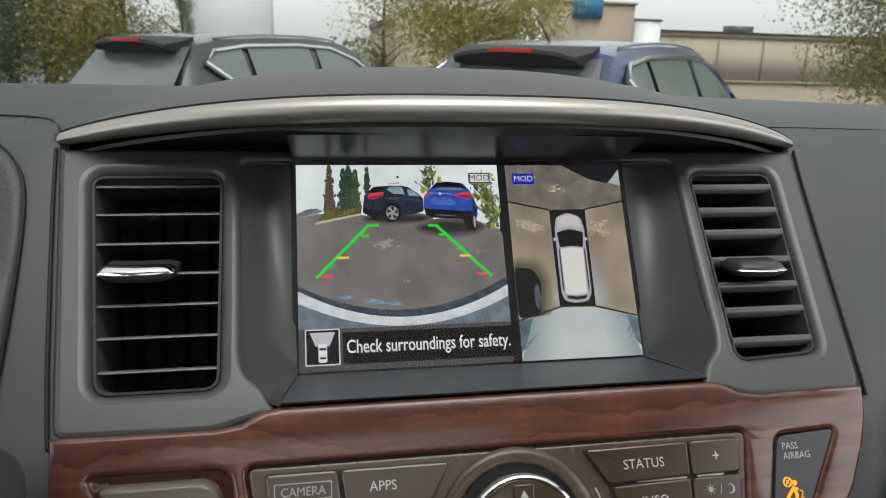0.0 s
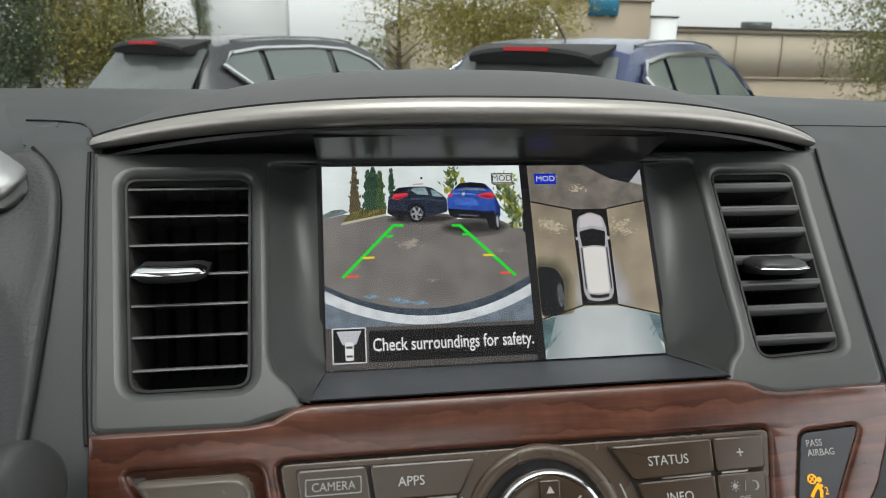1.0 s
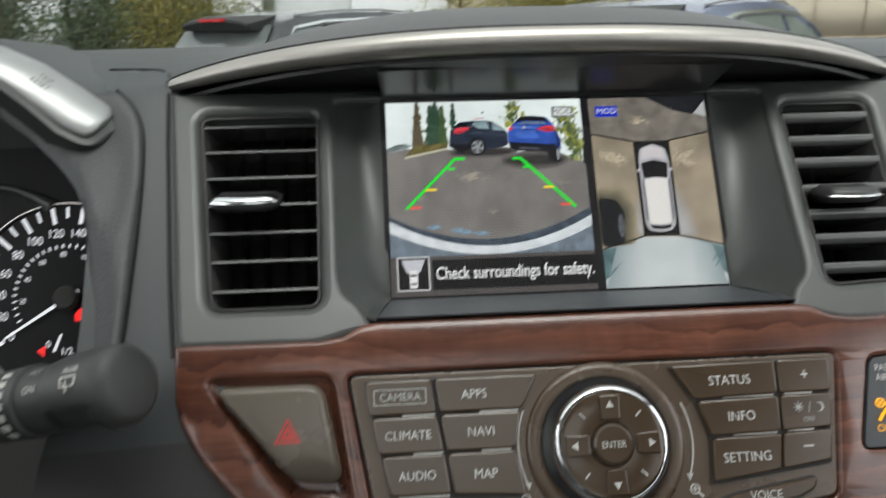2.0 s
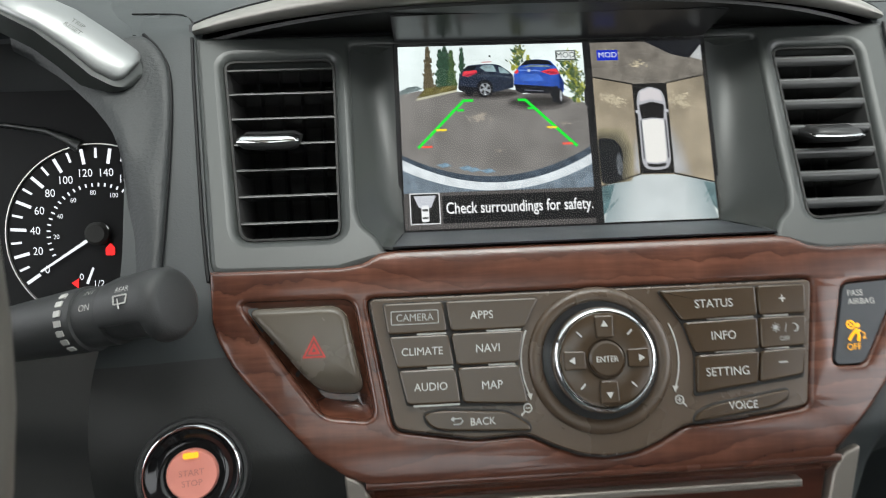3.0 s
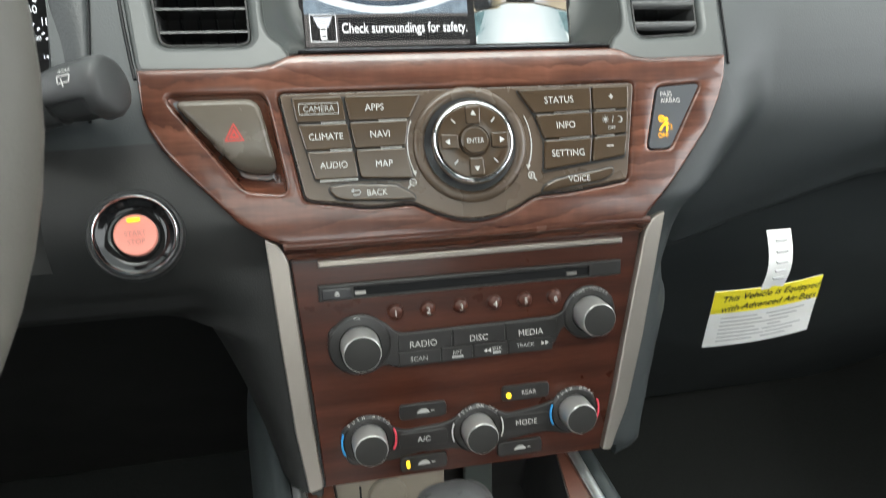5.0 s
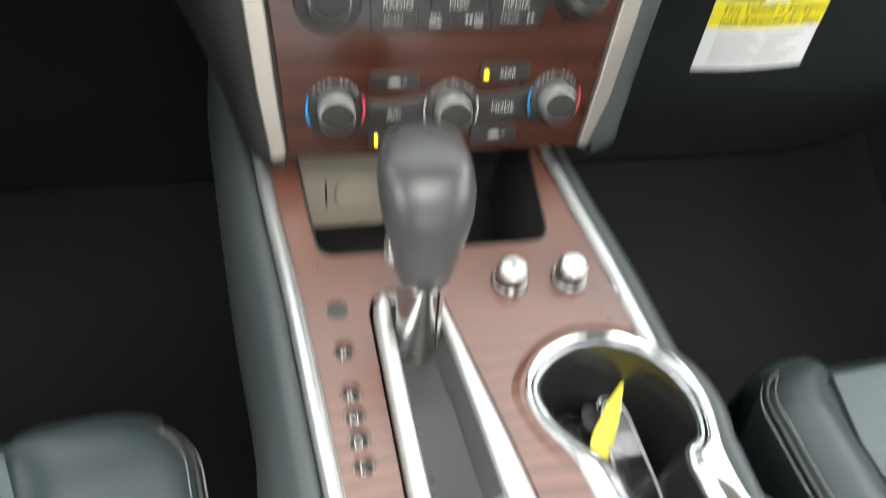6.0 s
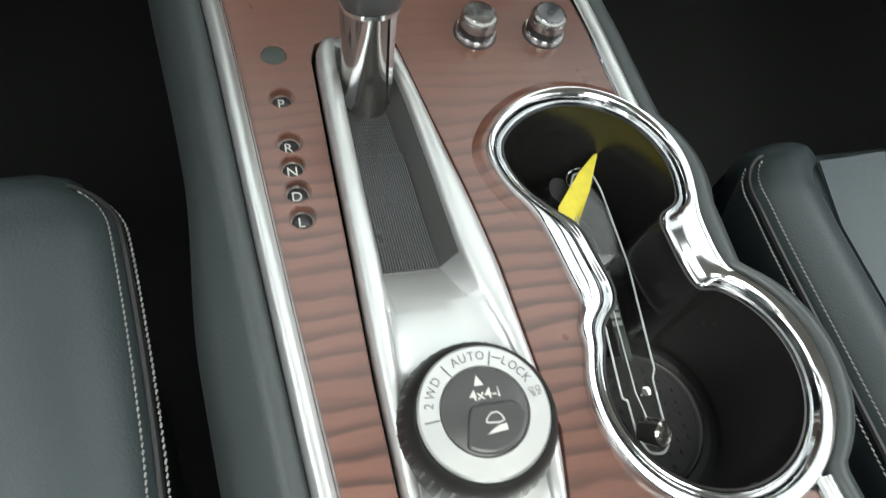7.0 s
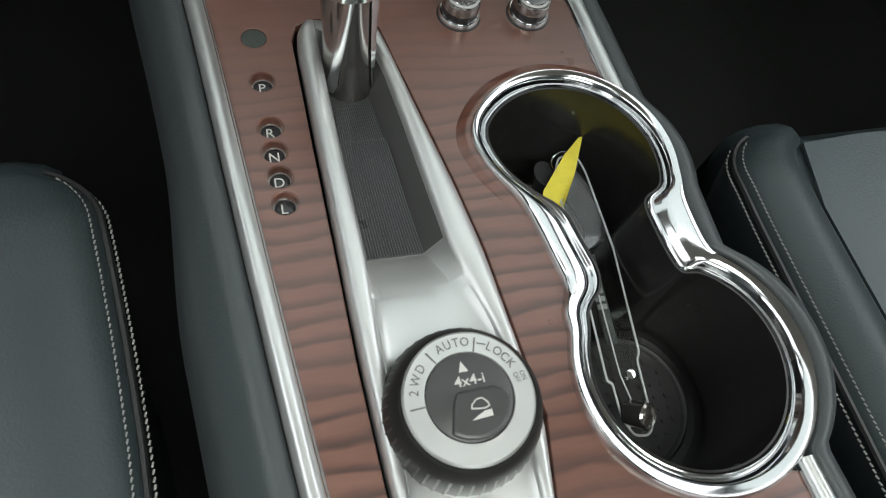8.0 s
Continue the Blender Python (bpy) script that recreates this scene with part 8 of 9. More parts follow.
    lay("top_front", [(0.0224, 0.0520), (0.0224, 0.0314), (0.0444, 0.0268), (0.0648, 0.0268), (0.0866, 0.0311), (0.0866, 0.0520)], 2, lit("top_asphalt", (0.190, 0.170, 0.145), 0.36, 110), r)
    lay("top_shadow_car", [(0.0540, 0.0520), (0.0866, 0.0520), (0.0866, 0.0490), (0.0790, 0.0415), (0.0690, 0.0440)], 3, lit("top_black", (0.012, 0.013, 0.016)), r)
    lay("top_pale_car", [(0.0800, 0.0420), (0.0866, 0.0495), (0.0866, 0.0400)], 4, lit("top_pale", (0.45, 0.46, 0.46)), r)
    lay("top_black_box", [(0.0446, 0.0267), (0.0644, 0.0268), (0.0642, -0.0256), (0.0449, -0.0254)], 5, lit("top_box", (0.010, 0.010, 0.010)), r)
    lay("top_rear", [(0.0224, -0.0520), (0.0224, -0.0318), (0.0451, -0.0258), (0.0637, -0.0262), (0.0866, -0.0316), (0.0866, -0.0520)], 2, lit("top_white", (0.60, 0.64, 0.62), 0.3, 50), r)
    for x0, x1, y in ((0.0230, 0.0300, -0.0470), (0.0250, 0.0330, -0.0440), (0.0790, 0.0850, -0.0400), (0.0800, 0.0862, -0.0430)):
        lay("top_glint", [(x0, y), (x0 + 0.0012, y + 0.0005), (x1, y + 0.0062), (x1 - 0.0018, y + 0.0050)], 3, lit("top_teal", (0.09, 0.17, 0.18), 0.6, 900), r)
    lay("top_dark_side", [(0.0866, -0.0322), (0.0790, -0.0302), (0.0800, -0.0400), (0.0866, -0.0470)], 2.5, lit("top_dim", (0.13, 0.20, 0.21), 0.5, 150), r)
    lay("top_dark_side", [(0.0224, -0.0322), (0.0330, -0.0297), (0.0262, -0.0430), (0.0224, -0.0480)], 2.5, lit("top_dim", (0.10, 0.17, 0.18), 0.5, 150), r)
    for q in range(7):
        f = q / 6
        tone = tuple(lerp(a, b, f) for a, b in zip((0.30, 0.36, 0.37), (0.56, 0.60, 0.60)))
        lay("top_rear_fade", [(lerp(0.0224, 0.0400, f), -0.0520), (lerp(0.0300, 0.0430, f), lerp(-0.0300, -0.0268, f)), (0.0545, -0.0262), (lerp(0.0800, 0.0660, f), lerp(-0.0300, -0.0270, f)), (lerp(0.0866, 0.0700, f), -0.0520)], 2.6 + q * 0.05, lit("top_fade", tone, 0.10, 60), r)
    for a, bb in (((0.0224, 0.0314), (0.0446, 0.0267)), ((0.0644, 0.0268), (0.0866, 0.0311)), ((0.0224, -0.0318), (0.0450, -0.0255)), ((0.0641, -0.0257), (0.0866, -0.0316))):
        a, bb = Vector(a), Vector(bb)
        d = (bb - a).normalized()
        n = Vector((-d.y, d.x)) * 0.00035
        lay("top_line", [tuple(a + n), tuple(a - n), tuple(bb - n), tuple(bb + n)], 6, lit("top_line", (0.015, 0.014, 0.012)), r)
    lay("top_dark_car", rnd([(0.0225, -0.0040), (0.0320, -0.0050), (0.0362, -0.0120), (0.0345, -0.0290), (0.0290, -0.0305), (0.0225, -0.0300)], 0.003), 4, lit("top_dark_car", (0.010, 0.011, 0.013)), r)
    for q in range(5):
        tone = tuple(lerp(a, b, q / 4) for a, b in zip((0.335, 0.285, 0.215), (0.40, 0.40, 0.40)))
        lay("top_sheen", [(0.0400 + 0.0008 * q, -0.0265 + 0.0014 * q), (0.0446, -0.0253), (0.0446, 0.0010 - 0.0030 * q), (0.0420 + 0.0005 * q, -0.0060 - 0.0024 * q)], 2.2 + 0.06 * q, lit("top_sheen", tone, 0.15, 60), r)
        lay("top_sheen", [(0.0644, 0.0060 - 0.0030 * q), (0.0644, -0.0257), (0.0760 - 0.0016 * q, -0.0282 + 0.0010 * q), (0.0720 - 0.0012 * q, -0.0080 - 0.0024 * q)], 2.2 + 0.06 * q, lit("top_sheen", tone, 0.15, 60), r)
    for q in range(5):
        g = 0.0010 * (5 - q)
        lay("top_soft_shade", rnd([(0.0225, -0.0035 + g), (0.0330 + g, -0.0040 + g), (0.0372 + g, -0.0120), (0.0355 + g, -0.0292), (0.0225, -0.0310)], 0.003), 3.6 + q * 0.06, lit("top_shade", (0.30 - 0.045 * q, 0.26 - 0.038 * q, 0.17 - 0.024 * q), 0.2, 80), r)
    lay("top_dark_wheel", circle(0.0335, -0.0195, 0.0017, 18, 0.0065), 5, lit("top_wheel", (0.10, 0.11, 0.12), 0.7, 900), r)
    sandy = lit("top_patch", (0.52, 0.45, 0.32), 0.4, 600)
    for cx, cy in ((0.0690, 0.0165), (0.0735, 0.0140), (0.0710, 0.0185), (0.0300, 0.0195), (0.0330, 0.0175), (0.0360, 0.0165), (0.0490, 0.0385), (0.0330, 0.0450)):
        bm = bm_new()
        for j in range(60):
            px, py, q = cx + rng.gauss(0, 0.0026), cy + rng.gauss(0, 0.0013), rng.uniform(0.00015, 0.0009)
            slab(bm, ccw([(px + q * rng.uniform(0.5, 1.2) * math.cos(a), py + 0.6 * q * rng.uniform(0.5, 1.2) * math.sin(a)) for a in np.linspace(0, 2 * math.pi, 9)[:-1]]), 0.00036 + j * 0.000001, 0.00038 + j * 0.000001)
        part("top_patch", bm, sandy, r, m=PS)
    w = lay("top_car", rnd([(0.0464, 0.0165), (0.0476, 0.0225), (0.0545, 0.0250), (0.0612, 0.0225), (0.0627, 0.0165), (0.0627, -0.0190), (0.0606, -0.0228), (0.0545, -0.0238), (0.0482, -0.0228), (0.0464, -0.0190)], 0.002), 7, lit("top_car_edge", (0.42, 0.42, 0.44)), r)
    lay("top_car_hood", rnd([(0.0478, 0.0160), (0.0486, 0.0220), (0.0545, 0.0240), (0.0603, 0.0220), (0.0613, 0.0160), (0.0545, 0.0175)], 0.001), 8, lit("top_hood", (0.62, 0.58, 0.59)), w)
    lay("top_car_windscreen", rnd([(0.0473, 0.0140), (0.0545, 0.0158), (0.0617, 0.0140), (0.0608, 0.0058), (0.0545, 0.0066), (0.0482, 0.0058)], 0.001), 9, lit("top_glass", (0.008, 0.008, 0.009)), w)
    lay("top_car_roof", rnd([(0.0484, 0.0050), (0.0545, 0.0058), (0.0606, 0.0050), (0.0602, -0.0188), (0.0545, -0.0196), (0.0488, -0.0188)], 0.001), 9, lit("top_roof", (0.78, 0.76, 0.72)), w)
    for x in (0.0473, 0.0612):
        lay("top_car_side_glass", box2(x, -0.0170, x + 0.0006, 0.0050), 10, lit("top_side", (0.05, 0.05, 0.06)), w)
    lay("top_car_rear_glass", rnd([(0.0490, -0.0198), (0.0545, -0.0205), (0.0600, -0.0198), (0.0592, -0.0216), (0.0545, -0.0222), (0.0498, -0.0216)], 0.0005), 10, lit("top_rear_glass", (0.02, 0.02, 0.02)), w)
    for x0, x1 in ((0.0452, 0.0466), (0.0625, 0.0639)):
        lay("top_car_mirror", box2(x0, 0.0095, x1, 0.0112, 0.0004), 8, lit("top_mirror", (0.50, 0.50, 0.52)), w)
    lay("mode_tile", box2(0.0258, 0.0411, 0.0377, 0.0471), 8, lit("tile_blue", (0.01, 0.03, 0.50)), r)
    text("MOD", on(PS, 0.0318, 0.0441, 0.0013), 0.0033, lit("tile_white", (0.75, 0.78, 0.85)), r, 1.0)
    part("cover_glass", plate(box2(-0.0876, -0.0528, 0.0876, 0.0528), 0.0024, 0.0027), pane_mat("screen_cover", (0.96, 0.96, 0.96), 0.02), s, m=PS).visible_shadow = False
    return s


screen()

# ---- outside: car park in front of the windscreen ----
M_ASPHALT = mat("damp_asphalt", (0.06, 0.058, 0.055), 0.6, vary=0.4, scale=0.8, bump=0.5, bscale=60)


def ground_z(y):
    """The car park falls away towards the shops."""
    return GROUND - 3.6 * smooth(10.0, 40.0, y)


ys = sorted([4000 * math.copysign(abs(v) ** 3, v) for v in np.linspace(-1, 1, 24)] + list(np.linspace(8, 44, 19)))
bm = grid(bm_new(), [[(4000 * math.copysign(abs(u) ** 3, u), y, ground_z(y)) for u in np.linspace(-1, 1, 24)] for y in ys])
tagged(finish("ground", bm, M_ASPHALT), "grey asphalt car park", "ground", kind="structure")

M_CARGLASS = mat("tinted_car_glass", (0.115, 0.135, 0.127), 0.08, rvary=0.02, spec=0.6)
# broad pale and dark blotches in the colour stand for reflections
M_HATCH = mat("hatch_glass_with_reflections", (0.085, 0.094, 0.092), 0.09, rvary=0.05, spec=0.8, vary=0.7, scale=2.2)
M_RAILD = mat("dull_silver_rail", (0.22, 0.22, 0.22), 0.4, 0.5)
M_TYRE = mat("tyre_rubber", (0.02, 0.02, 0.02), 0.8)
M_ALLOY = mat("alloy_rim", (0.5, 0.5, 0.5), 0.3, 0.8)
M_TAIL = mat("red_lamp_lens", (0.45, 0.015, 0.02), 0.15)


def parked_car(name, at, heading, paint, label):
    """A compact crossover, its nose along local x."""
    c = thing(name, at, label, "car", "cars parked ahead")
    m = Matrix.Translation(at) @ Matrix.Rotation(heading, 4, "Z")
    # lower body
    secs = [(-2.18, 0.62, 0.42, 0.80), (-2.12, 0.80, 0.34, 0.96), (-1.95, 0.88, 0.28, 1.02), (-1.4, 0.92, 0.24, 1.03), (-0.6, 0.92, 0.22, 1.00), (0.3, 0.92, 0.22, 0.97), (1.0, 0.91, 0.24, 0.95), (1.6, 0.88, 0.26, 0.90), (2.0, 0.80, 0.32, 0.80), (2.16, 0.66, 0.40, 0.68)]
    rings = []
    for x, w, z0, z1 in secs:
        h = z1 - z0
        rings.append([(x, -w * 0.90, z0), (x, -w, z0 + h * 0.25), (x, -w * 1.005, z0 + h * 0.62), (x, -w * 0.97, z0 + h * 0.9), (x, -w * 0.90, z1), (x, 0, z1 + 0.03), (x, w * 0.90, z1), (x, w * 0.97, z0 + h * 0.9), (x, w * 1.005, z0 + h * 0.62), (x, w, z0 + h * 0.25), (x, w * 0.90, z0)])
    part("body", loft(bm_new(), rings, True, (True, True)), paint, c, m=m, angle=35)
    # greenhouse
    gs = [(-2.02, 0.72, 1.00, 1.00), (-1.84, 0.66, 1.00, 1.30), (-1.66, 0.62, 1.00, 1.505), (-1.45, 0.60, 1.00, 1.545), (-0.8, 0.60, 0.99, 1.585), (-0.2, 0.60, 0.98, 1.59), (0.25, 0.59, 0.97, 1.555), (0.45, 0.60, 0.97, 1.50), (0.85, 0.66, 0.96, 1.24), (1.25, 0.74, 0.95, 0.965)]
    rings = []
    for x, w, z0, z1 in gs:
        k = max(0.0, (z1 - 1.0) / 0.59)
        rings.append([(x, -lerp(0.80, 0.86, k), z0 - 0.03), (x, -(w + (1 - k) * 0.0 + k * 0.085), lerp(z0, z1, 0.72)), (x, -w, lerp(z0, z1, 0.95)), (x, -w * 0.8, z1), (x, 0, z1 + 0.012), (x, w * 0.8, z1), (x, w, lerp(z0, z1, 0.95)), (x, (w + k * 0.085), lerp(z0, z1, 0.72)), (x, lerp(0.80, 0.86, k), z0 - 0.03)])
    part("roof", loft(bm_new(), rings, True, (True, True)), paint, c, m=m, angle=35)
    side_y = lambda z: curve_at([(0.95, 0.868), (1.0, 0.862), (1.40, 0.700), (1.52, 0.632)], z)
    for s in (-1, 1):
        outl = [(-1.70, 1.34), (-1.56, 1.43), (-1.20, 1.475), (-0.5, 1.495), (0.0, 1.475), (0.34, 1.37), (0.72, 1.12), (0.80, 1.02), (-0.6, 1.02), (-1.2, 1.06)]
        lift = lambda x, z, o: (x, s * (side_y(z) + o), z)
        cuts = [-1.70, -1.24, -1.16, -0.32, -0.22, 0.82]
        for a, b in ((0, 1), (2, 3), (4, 5)):
            lo, hi = cuts[a], cuts[b]
            xs = np.linspace(lo, hi, 10)
            top = [(p[0], p[1]) for p in outl[:8]]
            bot = [(-1.70, 1.335), (-1.38, 1.12), (-1.2, 1.06), (-0.6, 1.02), (0.82, 1.015)]
            rows = [[], []]
            for x in xs:
                zt, zb = curve_at(top, x), curve_at(bot, x)
                zt = max(zt, zb + 0.005)
                rows[0].append(lift(x, zb, 0.010))
                rows[1].append(lift(x, zt, 0.010))
            mid = [tuple((Vector(p) + Vector(q)) / 2 + Vector((0, s * 0.008, 0))) for p, q in zip(*rows)]
            part("side_window", thick(grid(bm_new(), [rows[0], mid, rows[1]]), 0.004), M_CARGLASS, c, m=m)
        pts = [lift(x, z, 0.014) for x, z in outl[:8]]
        part("window_trim", sweep(bm_new(), [lift(-1.2, 1.06, 0.014), lift(-1.38, 1.12, 0.014)] + pts, 0.022, 6), M_CHROME, c, "chrome window trim", m=m)
        part("roof_rail", sweep(bm_new(), [(-1.45, s * 0.56, 1.535), (-1.2, s * 0.56, 1.560), (-0.8, s * 0.56, 1.580), (-0.3, s * 0.56, 1.585), (0.10, s * 0.55, 1.566), (0.24, s * 0.55, 1.545)], 0.009, 8), M_RAILD, c, m=m)
        part("mirror", loft(bm_new(), [[(0.66 + dx, s * (0.90 + r), 1.04 + dz) for dx, dz in ((-0.09, -0.07), (0.05, -0.06), (0.07, 0.04), (0.02, 0.09), (-0.09, 0.09))] for r in (0.0, 0.19, 0.21)], True, (True, True)), paint, c, m=m)
        part("tail_lamp", loft(bm_new(), [[(-2.10 + dx, s * (0.60 + dy), 0.86 + dz) for dx, dy, dz in ((0, 0, -0.06), (0.10, 0.26, -0.04), (0.28, 0.31, 0.05), (0.12, 0.27, 0.08), (0.0, 0.0, 0.08))], [(-2.16 + dx, s * (0.60 + dy), 0.86 + dz) for dx, dy, dz in ((0, 0, -0.05), (0.10, 0.26, -0.03), (0.28, 0.32, 0.05), (0.12, 0.28, 0.07), (0.0, 0.0, 0.07))]], True, (True, True)), M_TAIL, c, "red tail lamp", m=m)
        for x in (-1.32, 1.30):
            wm = m @ Matrix.Translation((x, s * 0.80, 0.335)) @ Matrix.Rotation(-s * math.pi / 2, 4, "X")
            w = part("wheel", lathe([(0.20, -0.10), (0.32, -0.10), (0.335, -0.06), (0.335, 0.06), (0.32, 0.11), (0.235, 0.115), (0.22, 0.08)], 40), M_TYRE, c, m=wm)
            bm = lathe([(0.225, 0.07), (0.23, 0.10), (0.215, 0.10), (0.20, 0.06)], 40)
            for q in range(5):
                a = q * 2 * math.pi / 5
                sweep(bm, [(0.03 * math.cos(a), 0.03 * math.sin(a), 0.09), (0.22 * math.cos(a), 0.22 * math.sin(a), 0.085)], 0.028, 6)
            part("rim", bm, M_ALLOY, w, "alloy rim", m=wm)
    # hatch glass, spoiler and stop lamp
    rows = [[(lerp(-2.06, -1.70, t) - 0.02, y * lerp(0.70, 0.585, t), lerp(1.03, 1.46, t)) for y in np.linspace(-0.98, 0.98, 7)] for t in np.linspace(0, 1, 5)]
    part("rear_window", thick(grid(bm_new(), rows), 0.006), M_HATCH, c, m=m)
    rows = [[(-1.60, y * 0.50, 1.540), (-1.76, y * 0.52, 1.530 - 0.03 * abs(y) ** 3), (-1.88, y * 0.46, 1.512 - 0.045 * abs(y) ** 3), (-1.885, y * 0.46, 1.485 - 0.040 * abs(y) ** 3), (-1.82, y * 0.49, 1.41), (-1.60, y * 0.48, 1.42)] for y in np.linspace(-1, 1, 11)]
    sp = part("spoiler", loft(bm_new(), rows, True, (True, True)), M_TYRE, c, "black roof spoiler", m=m)
    part("stop_lamp", plate(box2(-1.925, -0.16, -1.88, 0.16, 0.01), 1.490, 1.514), M_TAIL, sp, "red stop lamp", m=m)
    part("wiper", sweep(bm_new(), [(-2.11, 0.05, 1.06), (-2.00, -0.30, 1.12)], 0.012, 6), M_BLACK, c, m=m)
    part("plate", plate(box2(-0.26, -0.07, 0.26, 0.07, 0.01), 0, 0.01), M_CARD, c, m=m @ Matrix.Translation((-2.17, 0, 0.72)) @ Matrix.Rotation(-math.pi / 2, 4, "Y") @ Matrix.Rotation(math.pi / 2, 4, "Z"))
    part("antenna", sweep(bm_new(), [(-1.35, 0, 1.57), (-1.55, 0, 1.72)], [0.008, 0.003], 6), M_BLACK, c, m=m)
    return c


M_PAINT1 = mat("dark_grey_car_paint", (0.045, 0.047, 0.05), 0.25, 0.5, coat=0.4)
M_PAINT2 = mat("slate_blue_car_paint", (0.045, 0.06, 0.13), 0.25, 0.4, coat=0.4)
HEAD = radians(90 - 46)
parked_car("parked_car", (-0.40, 8.0, GROUND), radians(50), M_PAINT1, "dark grey crossover with chrome window trim parked at an angle")
parked_car("parked_car", (2.57, 5.91, GROUND), HEAD, M_PAINT2, "slate blue crossover with chrome window trim parked at an angle")


def leaf_mat(name, a, b, c):
    m = bpy.data.materials.new(name)
    m.use_nodes = True
    n, l = m.node_tree.nodes, m.node_tree.links
    g, r = n.new("ShaderNodeNewGeometry"), n.new("ShaderNodeValToRGB")
    r.color_ramp.elements[0].color, r.color_ramp.elements[1].color = (*a, 1), (*c, 1)
    e = r.color_ramp.elements.new(0.5)
    e.color = (*b, 1)
    l.new(g.outputs["Random Per Island"], r.inputs["Fac"])
    b_ = n["Principled BSDF"]
    l.new(r.outputs["Color"], b_.inputs["Base Color"])
    b_.inputs["Roughness"].default_value = 0.6
    # daylight shines through the thin leaves
    thin, mix = n.new("ShaderNodeBsdfTranslucent"), n.new("ShaderNodeMixShader")
    l.new(r.outputs["Color"], thin.inputs["Color"])
    mix.inputs["Fac"].default_value = 0.45
    l.new(b_.outputs["BSDF"], mix.inputs[1])
    l.new(thin.outputs["BSDF"], mix.inputs[2])
    l.new(mix.outputs["Shader"], n["Material Output"].inputs["Surface"])
    return m


M_BARK = mat("bark", (0.12, 0.09, 0.07), 0.9, vary=0.4, scale=8, bump=0.8, bscale=40)
M_LEAFG = leaf_mat("dark_green_leaves", (0.090, 0.122, 0.072), (0.118, 0.155, 0.086), (0.155, 0.19, 0.10))
M_LEAFY = leaf_mat("yellowing_leaves", (0.25, 0.23, 0.07), (0.32, 0.285, 0.08), (0.40, 0.34, 0.10))
M_LEAFM = leaf_mat("mixed_green_leaves", (0.155, 0.17, 0.065), (0.21, 0.212, 0.078), (0.28, 0.26, 0.085))


def tree(x, y, h, r, leaf, shape, count, seed, label, size=0.09, bare=0.25, trunk=0.10):
    """Tapered trunk, limbs, and a crown of many small leaves."""
    count, size = int(count * 18), size * 0.31
    rng = random.Random(seed)
    t = thing("tree", (x, y, ground_z(y)), label, "tree")
    bm = bm_new()
    top = GROUND + h
    sweep(bm, [(x, y, ground_z(y) - 0.1), (x + 0.02 * h * rng.uniform(-1, 1), y, GROUND + h * 0.4), (x + 0.03 * h * rng.uniform(-1, 1), y, top * 0.92)], [trunk, trunk * 0.7, trunk * 0.15], 8)
    ends = []
    for k in range(26):
        f = rng.uniform(bare, 0.95)
        a = rng.uniform(0, 2 * math.pi)
        w = shape(f) * r
        p = Vector((x, y, GROUND + h * f * 0.9))
        q = p + Vector((math.cos(a) * w * 0.85, math.sin(a) * w * 0.85, h * rng.uniform(0.05, 0.12) * (2 if shape(0.5) < 0.6 else 1)))
        sweep(bm, [p, p.lerp(q, 0.5) + Vector((0, 0, 0.03 * h * rng.random())), q], [trunk * 0.28, trunk * 0.16, trunk * 0.05], 5)
        ends.append((p, q))
    part("trunk", bm, M_BARK, t)
    verts, faces = [], []
    for k in range(count):
        p, q = ends[rng.randrange(len(ends))]
        c = p.lerp(q, rng.uniform(0.25, 1.1)) + Vector((rng.gauss(0, 1), rng.gauss(0, 1), rng.gauss(0, 1))) * r * 0.17
        d = Vector((rng.gauss(0, 1), rng.gauss(0, 1), rng.gauss(0, 1))).normalized() * size * rng.uniform(0.5, 1.2)
        e = d.cross(Vector((rng.gauss(0, 1), rng.gauss(0, 1), rng.gauss(0, 1)))).normalized() * size * 0.42
        i = len(verts)
        verts += [c - d, c + e, c + d, c - e]
        faces.append((i, i + 1, i + 2, i + 3))
    me = bpy.data.meshes.new("crown")
    me.from_pydata(verts, [], faces)
    me.materials.append(leaf)
    ob = new("crown", me)
    ob.parent, ob.matrix_parent_inverse = t, WORLD[t.name].inverted()
    return t


column = lambda f: 0.45 * (1 - f) ** 0.5 + 0.10
ball = lambda f: max(0.15, math.sin(min(1, (f - 0.15) / 0.85) * math.pi) ** 0.7)
for k, (az, d, h, leaf) in enumerate(((-31, 15.0, 8.5, M_LEAFG), (-26.5, 14.5, 9.0, M_LEAFG), (-23.0, 15.0, 8.5, M_LEAFG), (-20.6, 15.5, 9.0, M_LEAFG), (-18.3, 15.5, 7.5, M_LEAFY), (-15.6, 16.0, 8.0, M_LEAFM), (-13.4, 16.5, 6.5, M_LEAFM))):
    tree(math.sin(radians(az)) * d - 0.08, math.cos(radians(az)) * d, h, 1.75, leaf, column, 2600 if leaf is M_LEAFG else 1500, 20 + k, "columnar poplar with dark green leaves" if leaf is M_LEAFG else "columnar poplar with yellowing leaves", 0.13, 0.03, 0.12)
tree(2.45, 12.2, 4.6, 1.9, M_LEAFY, ball, 1800, 41, "small ornamental tree with sparse yellow-green leaves", 0.11, 0.30, 0.06)
tree(1.30, 13.5, 4.2, 1.3, M_LEAFY, ball, 160, 45, "thin nearly bare tree with brown twigs", 0.07, 0.25, 0.05)
tree(8.6, 9.3, 4.4, 1.8, M_LEAFM, ball, 2600, 43, "small ornamental tree with yellow-green leaves", 0.10, 0.22, 0.06)
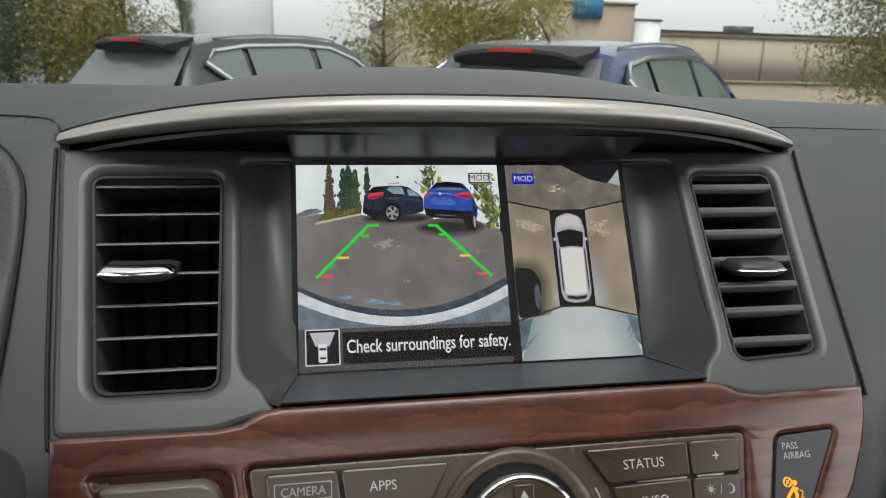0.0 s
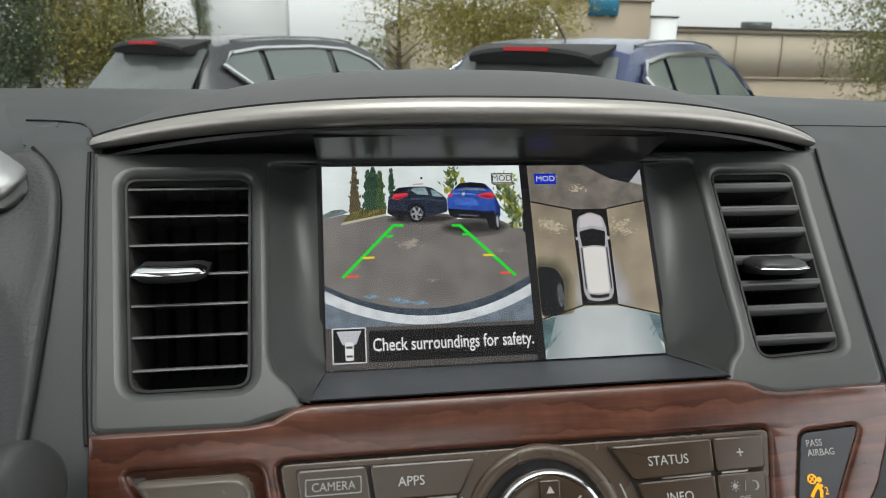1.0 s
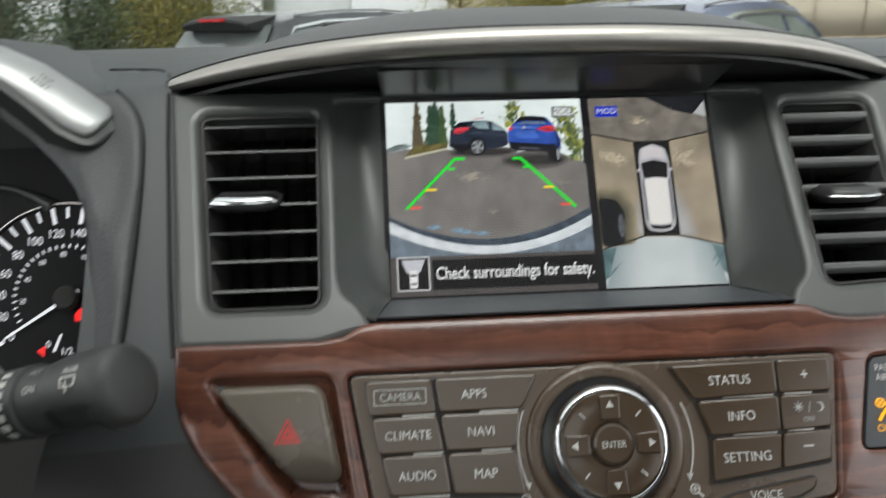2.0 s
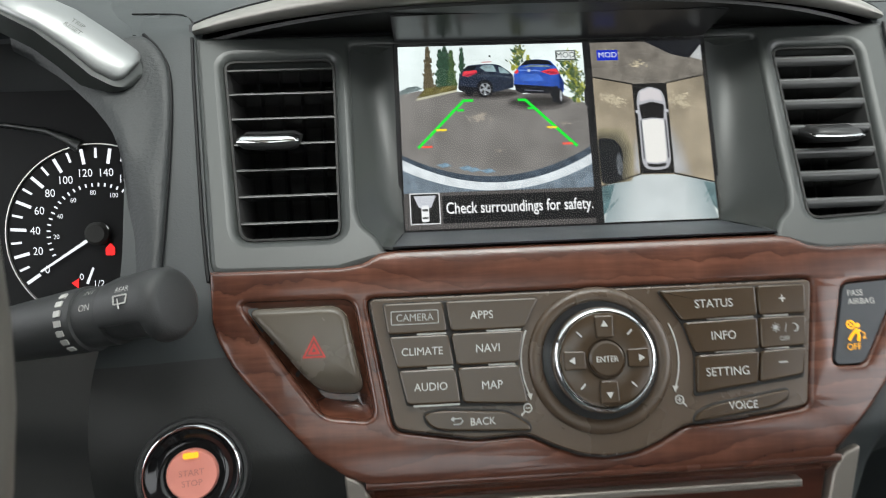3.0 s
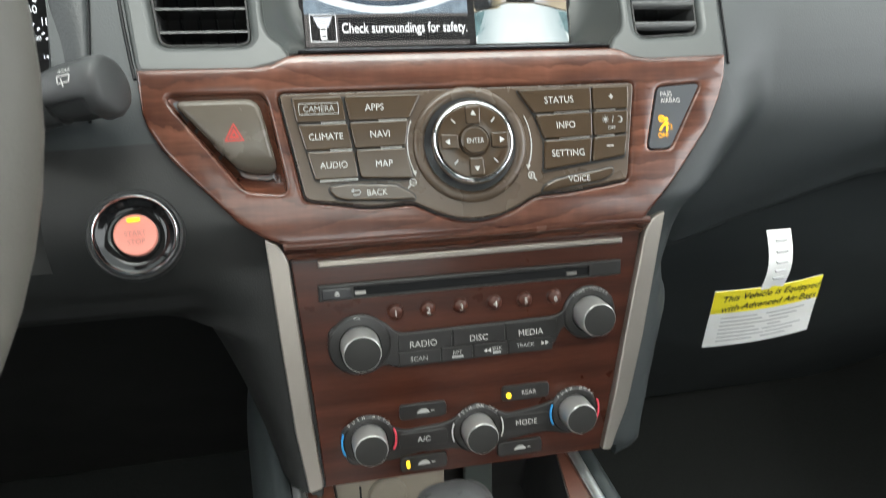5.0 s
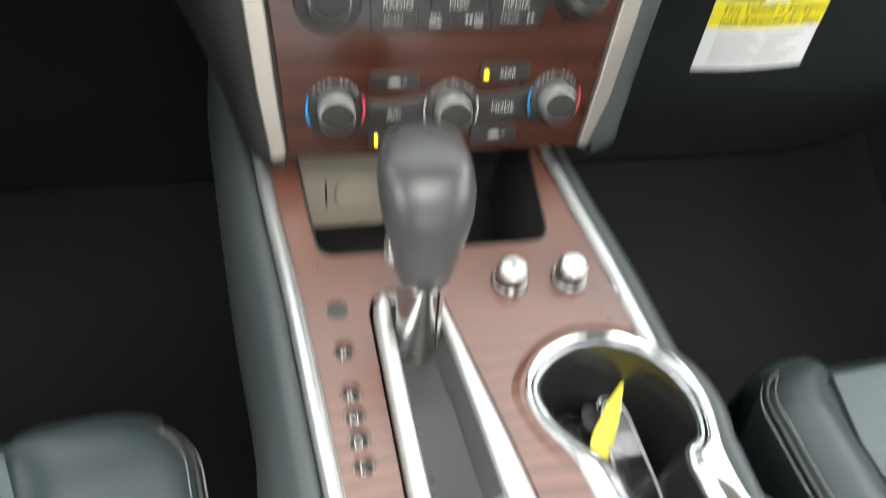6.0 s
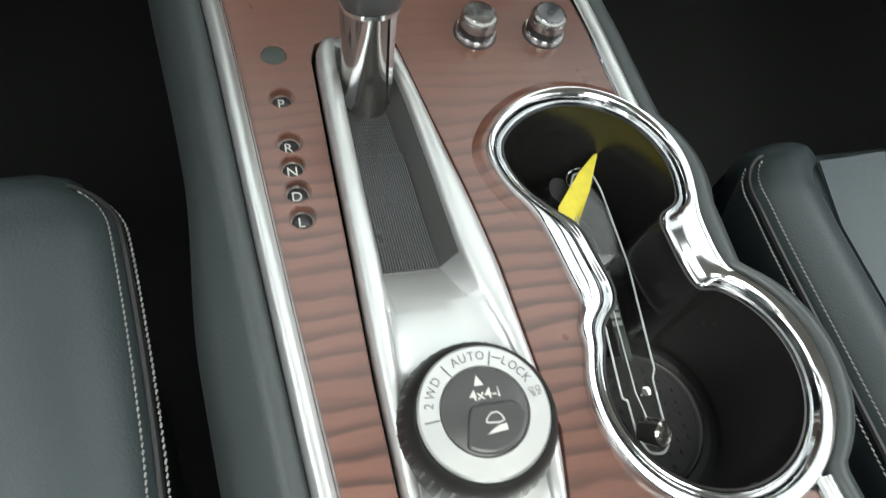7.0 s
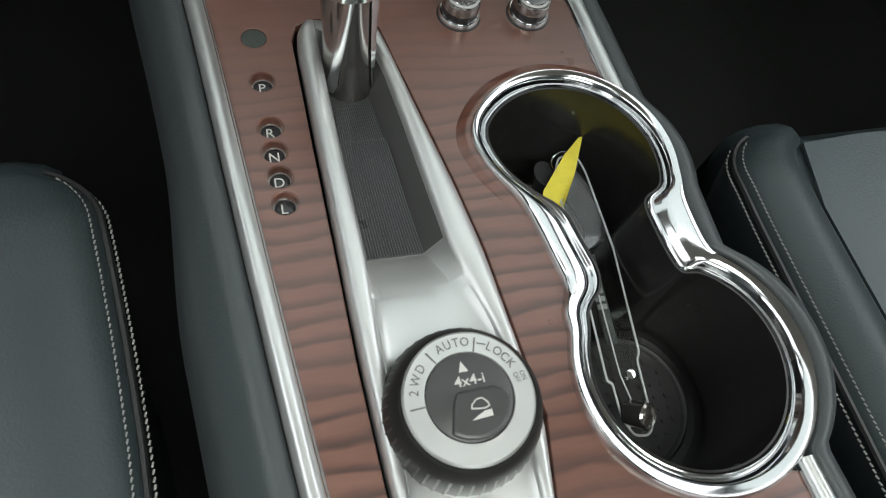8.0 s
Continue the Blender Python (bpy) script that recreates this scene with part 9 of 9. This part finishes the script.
tree(-5.6, 34.0, 7.0, 0.75, M_LEAFG, lambda f: (1 - f) * 0.8 + 0.05, 900, 47, "thin dark green spruce beyond the car park", 0.14, 0.1, 0.08)

M_STUCCO = mat("beige_stucco", (0.36, 0.31, 0.24), 0.85, vary=0.08, scale=0.3, bump=0.3, bscale=20)
M_STUCCO2 = mat("tan_stucco", (0.27, 0.22, 0.165), 0.85, vary=0.08, scale=0.3, bump=0.3, bscale=20)
M_WHITEWALL = mat("pale_grey_cladding", (0.58, 0.59, 0.59), 0.7, vary=0.04, scale=0.4)
M_SIGNBLUE = mat("blue_sign_panel", (0.03, 0.20, 0.33), 0.4)


def building():
    base = ground_z(40)
    b = thing("shop_building", (20, 40, base), "low beige stucco shop building with flat roof", "building")
    box = lambda name, x0, y0, z0, x1, y1, z1, m, p=None, label="": part(name, cube(bm_new(), x0, y0, z0, x1, y1, z1), m, p or b, label)
    box("wall", 4, 40, 0.12, 55, 50, 2.60, M_STUCCO)
    box("lower_wall", 3.95, 39.95, base, 55.05, 50, 0.0, M_STUCCO2)
    box("band", 3.9, 39.85, 0.0, 55.1, 50, 0.12, M_STUCCO2)
    box("parapet", 3.9, 39.9, 2.60, 55.1, 50.1, 2.86, M_STUCCO2)
    box("cornice", 3.85, 39.8, 2.86, 55.2, 50.15, 2.94, M_BLACK)
    t = box("tower_wall", 12.6, 39.0, base, 18.0, 46, 4.15, M_STUCCO2)
    box("tower_cap", 12.5, 38.9, 4.15, 18.1, 46.1, 4.28, M_STUCCO2, t)
    box("side_tower", 18.2, 39.25, base, 19.8, 45, 3.36, M_WHITEWALL)
    box("side_tower_cap", 18.15, 39.2, 3.36, 19.85, 45, 3.45, M_BLACK)
    box("west_wall", 4.5, 38.75, base, 12.0, 45, 3.46, M_STUCCO)
    box("pilaster", 11.0, 38.65, base, 12.5, 45, 3.76, M_WHITEWALL)
    box("roof_unit", 26, 42, 2.9, 27.5, 43, 3.4, M_PLUG)
    box("sign", 14.3, 38.8, 3.36, 16.0, 39.0, 4.96, M_SIGNBLUE, None, "blue sign panel")
    for x in np.arange(21, 54, 3.0):
        box("wall_joint", x, 39.9, 0.12, x + 0.05, 39.96, 2.60, M_STUCCO2)


building()


def pale_block():
    b = thing("white_building", (-4.2, 40, GROUND), "plain pale grey box-shaped building", "building")
    part("wall", cube(bm_new(), -6.75, 40, ground_z(40), -2.25, 46, 9.5), M_WHITEWALL, b)
    part("roof_edge", cube(bm_new(), -6.85, 39.9, 9.5, -2.15, 46.1, 9.7), M_STUCCO2, b)


pale_block()


def far_woods():
    rng = random.Random(9)
    verts, faces = [], []
    for k in range(5000):
        a = rng.uniform(-1.1, 0.30)
        d = rng.uniform(120, 150)
        hh = 3.0 + 1.2 * noise.noise((a * 9, 0, 0)) + 0.7 * noise.noise((a * 40, 3, 0))
        c = Vector((math.sin(a) * d, math.cos(a) * d, GROUND - 3.6 + rng.uniform(0, 3.6 + max(0.8, hh))))
        u = Vector((rng.gauss(0, 1), rng.gauss(0, 1), rng.gauss(0, 1))).normalized() * rng.uniform(0.25, 0.7)
        w = u.cross(Vector((rng.gauss(0, 1), rng.gauss(0, 1), rng.gauss(0, 1)))).normalized() * 0.4
        i = len(verts)
        verts += [c - u, c + w, c + u, c - w]
        faces.append((i, i + 1, i + 2, i + 3))
    me = bpy.data.meshes.new("far_woods")
    me.from_pydata(verts, [], faces)
    me.materials.append(M_LEAFG)
    tagged(new("far_woods", me), "distant dark line of trees and shrubs", "trees", kind="stuff")


far_woods()
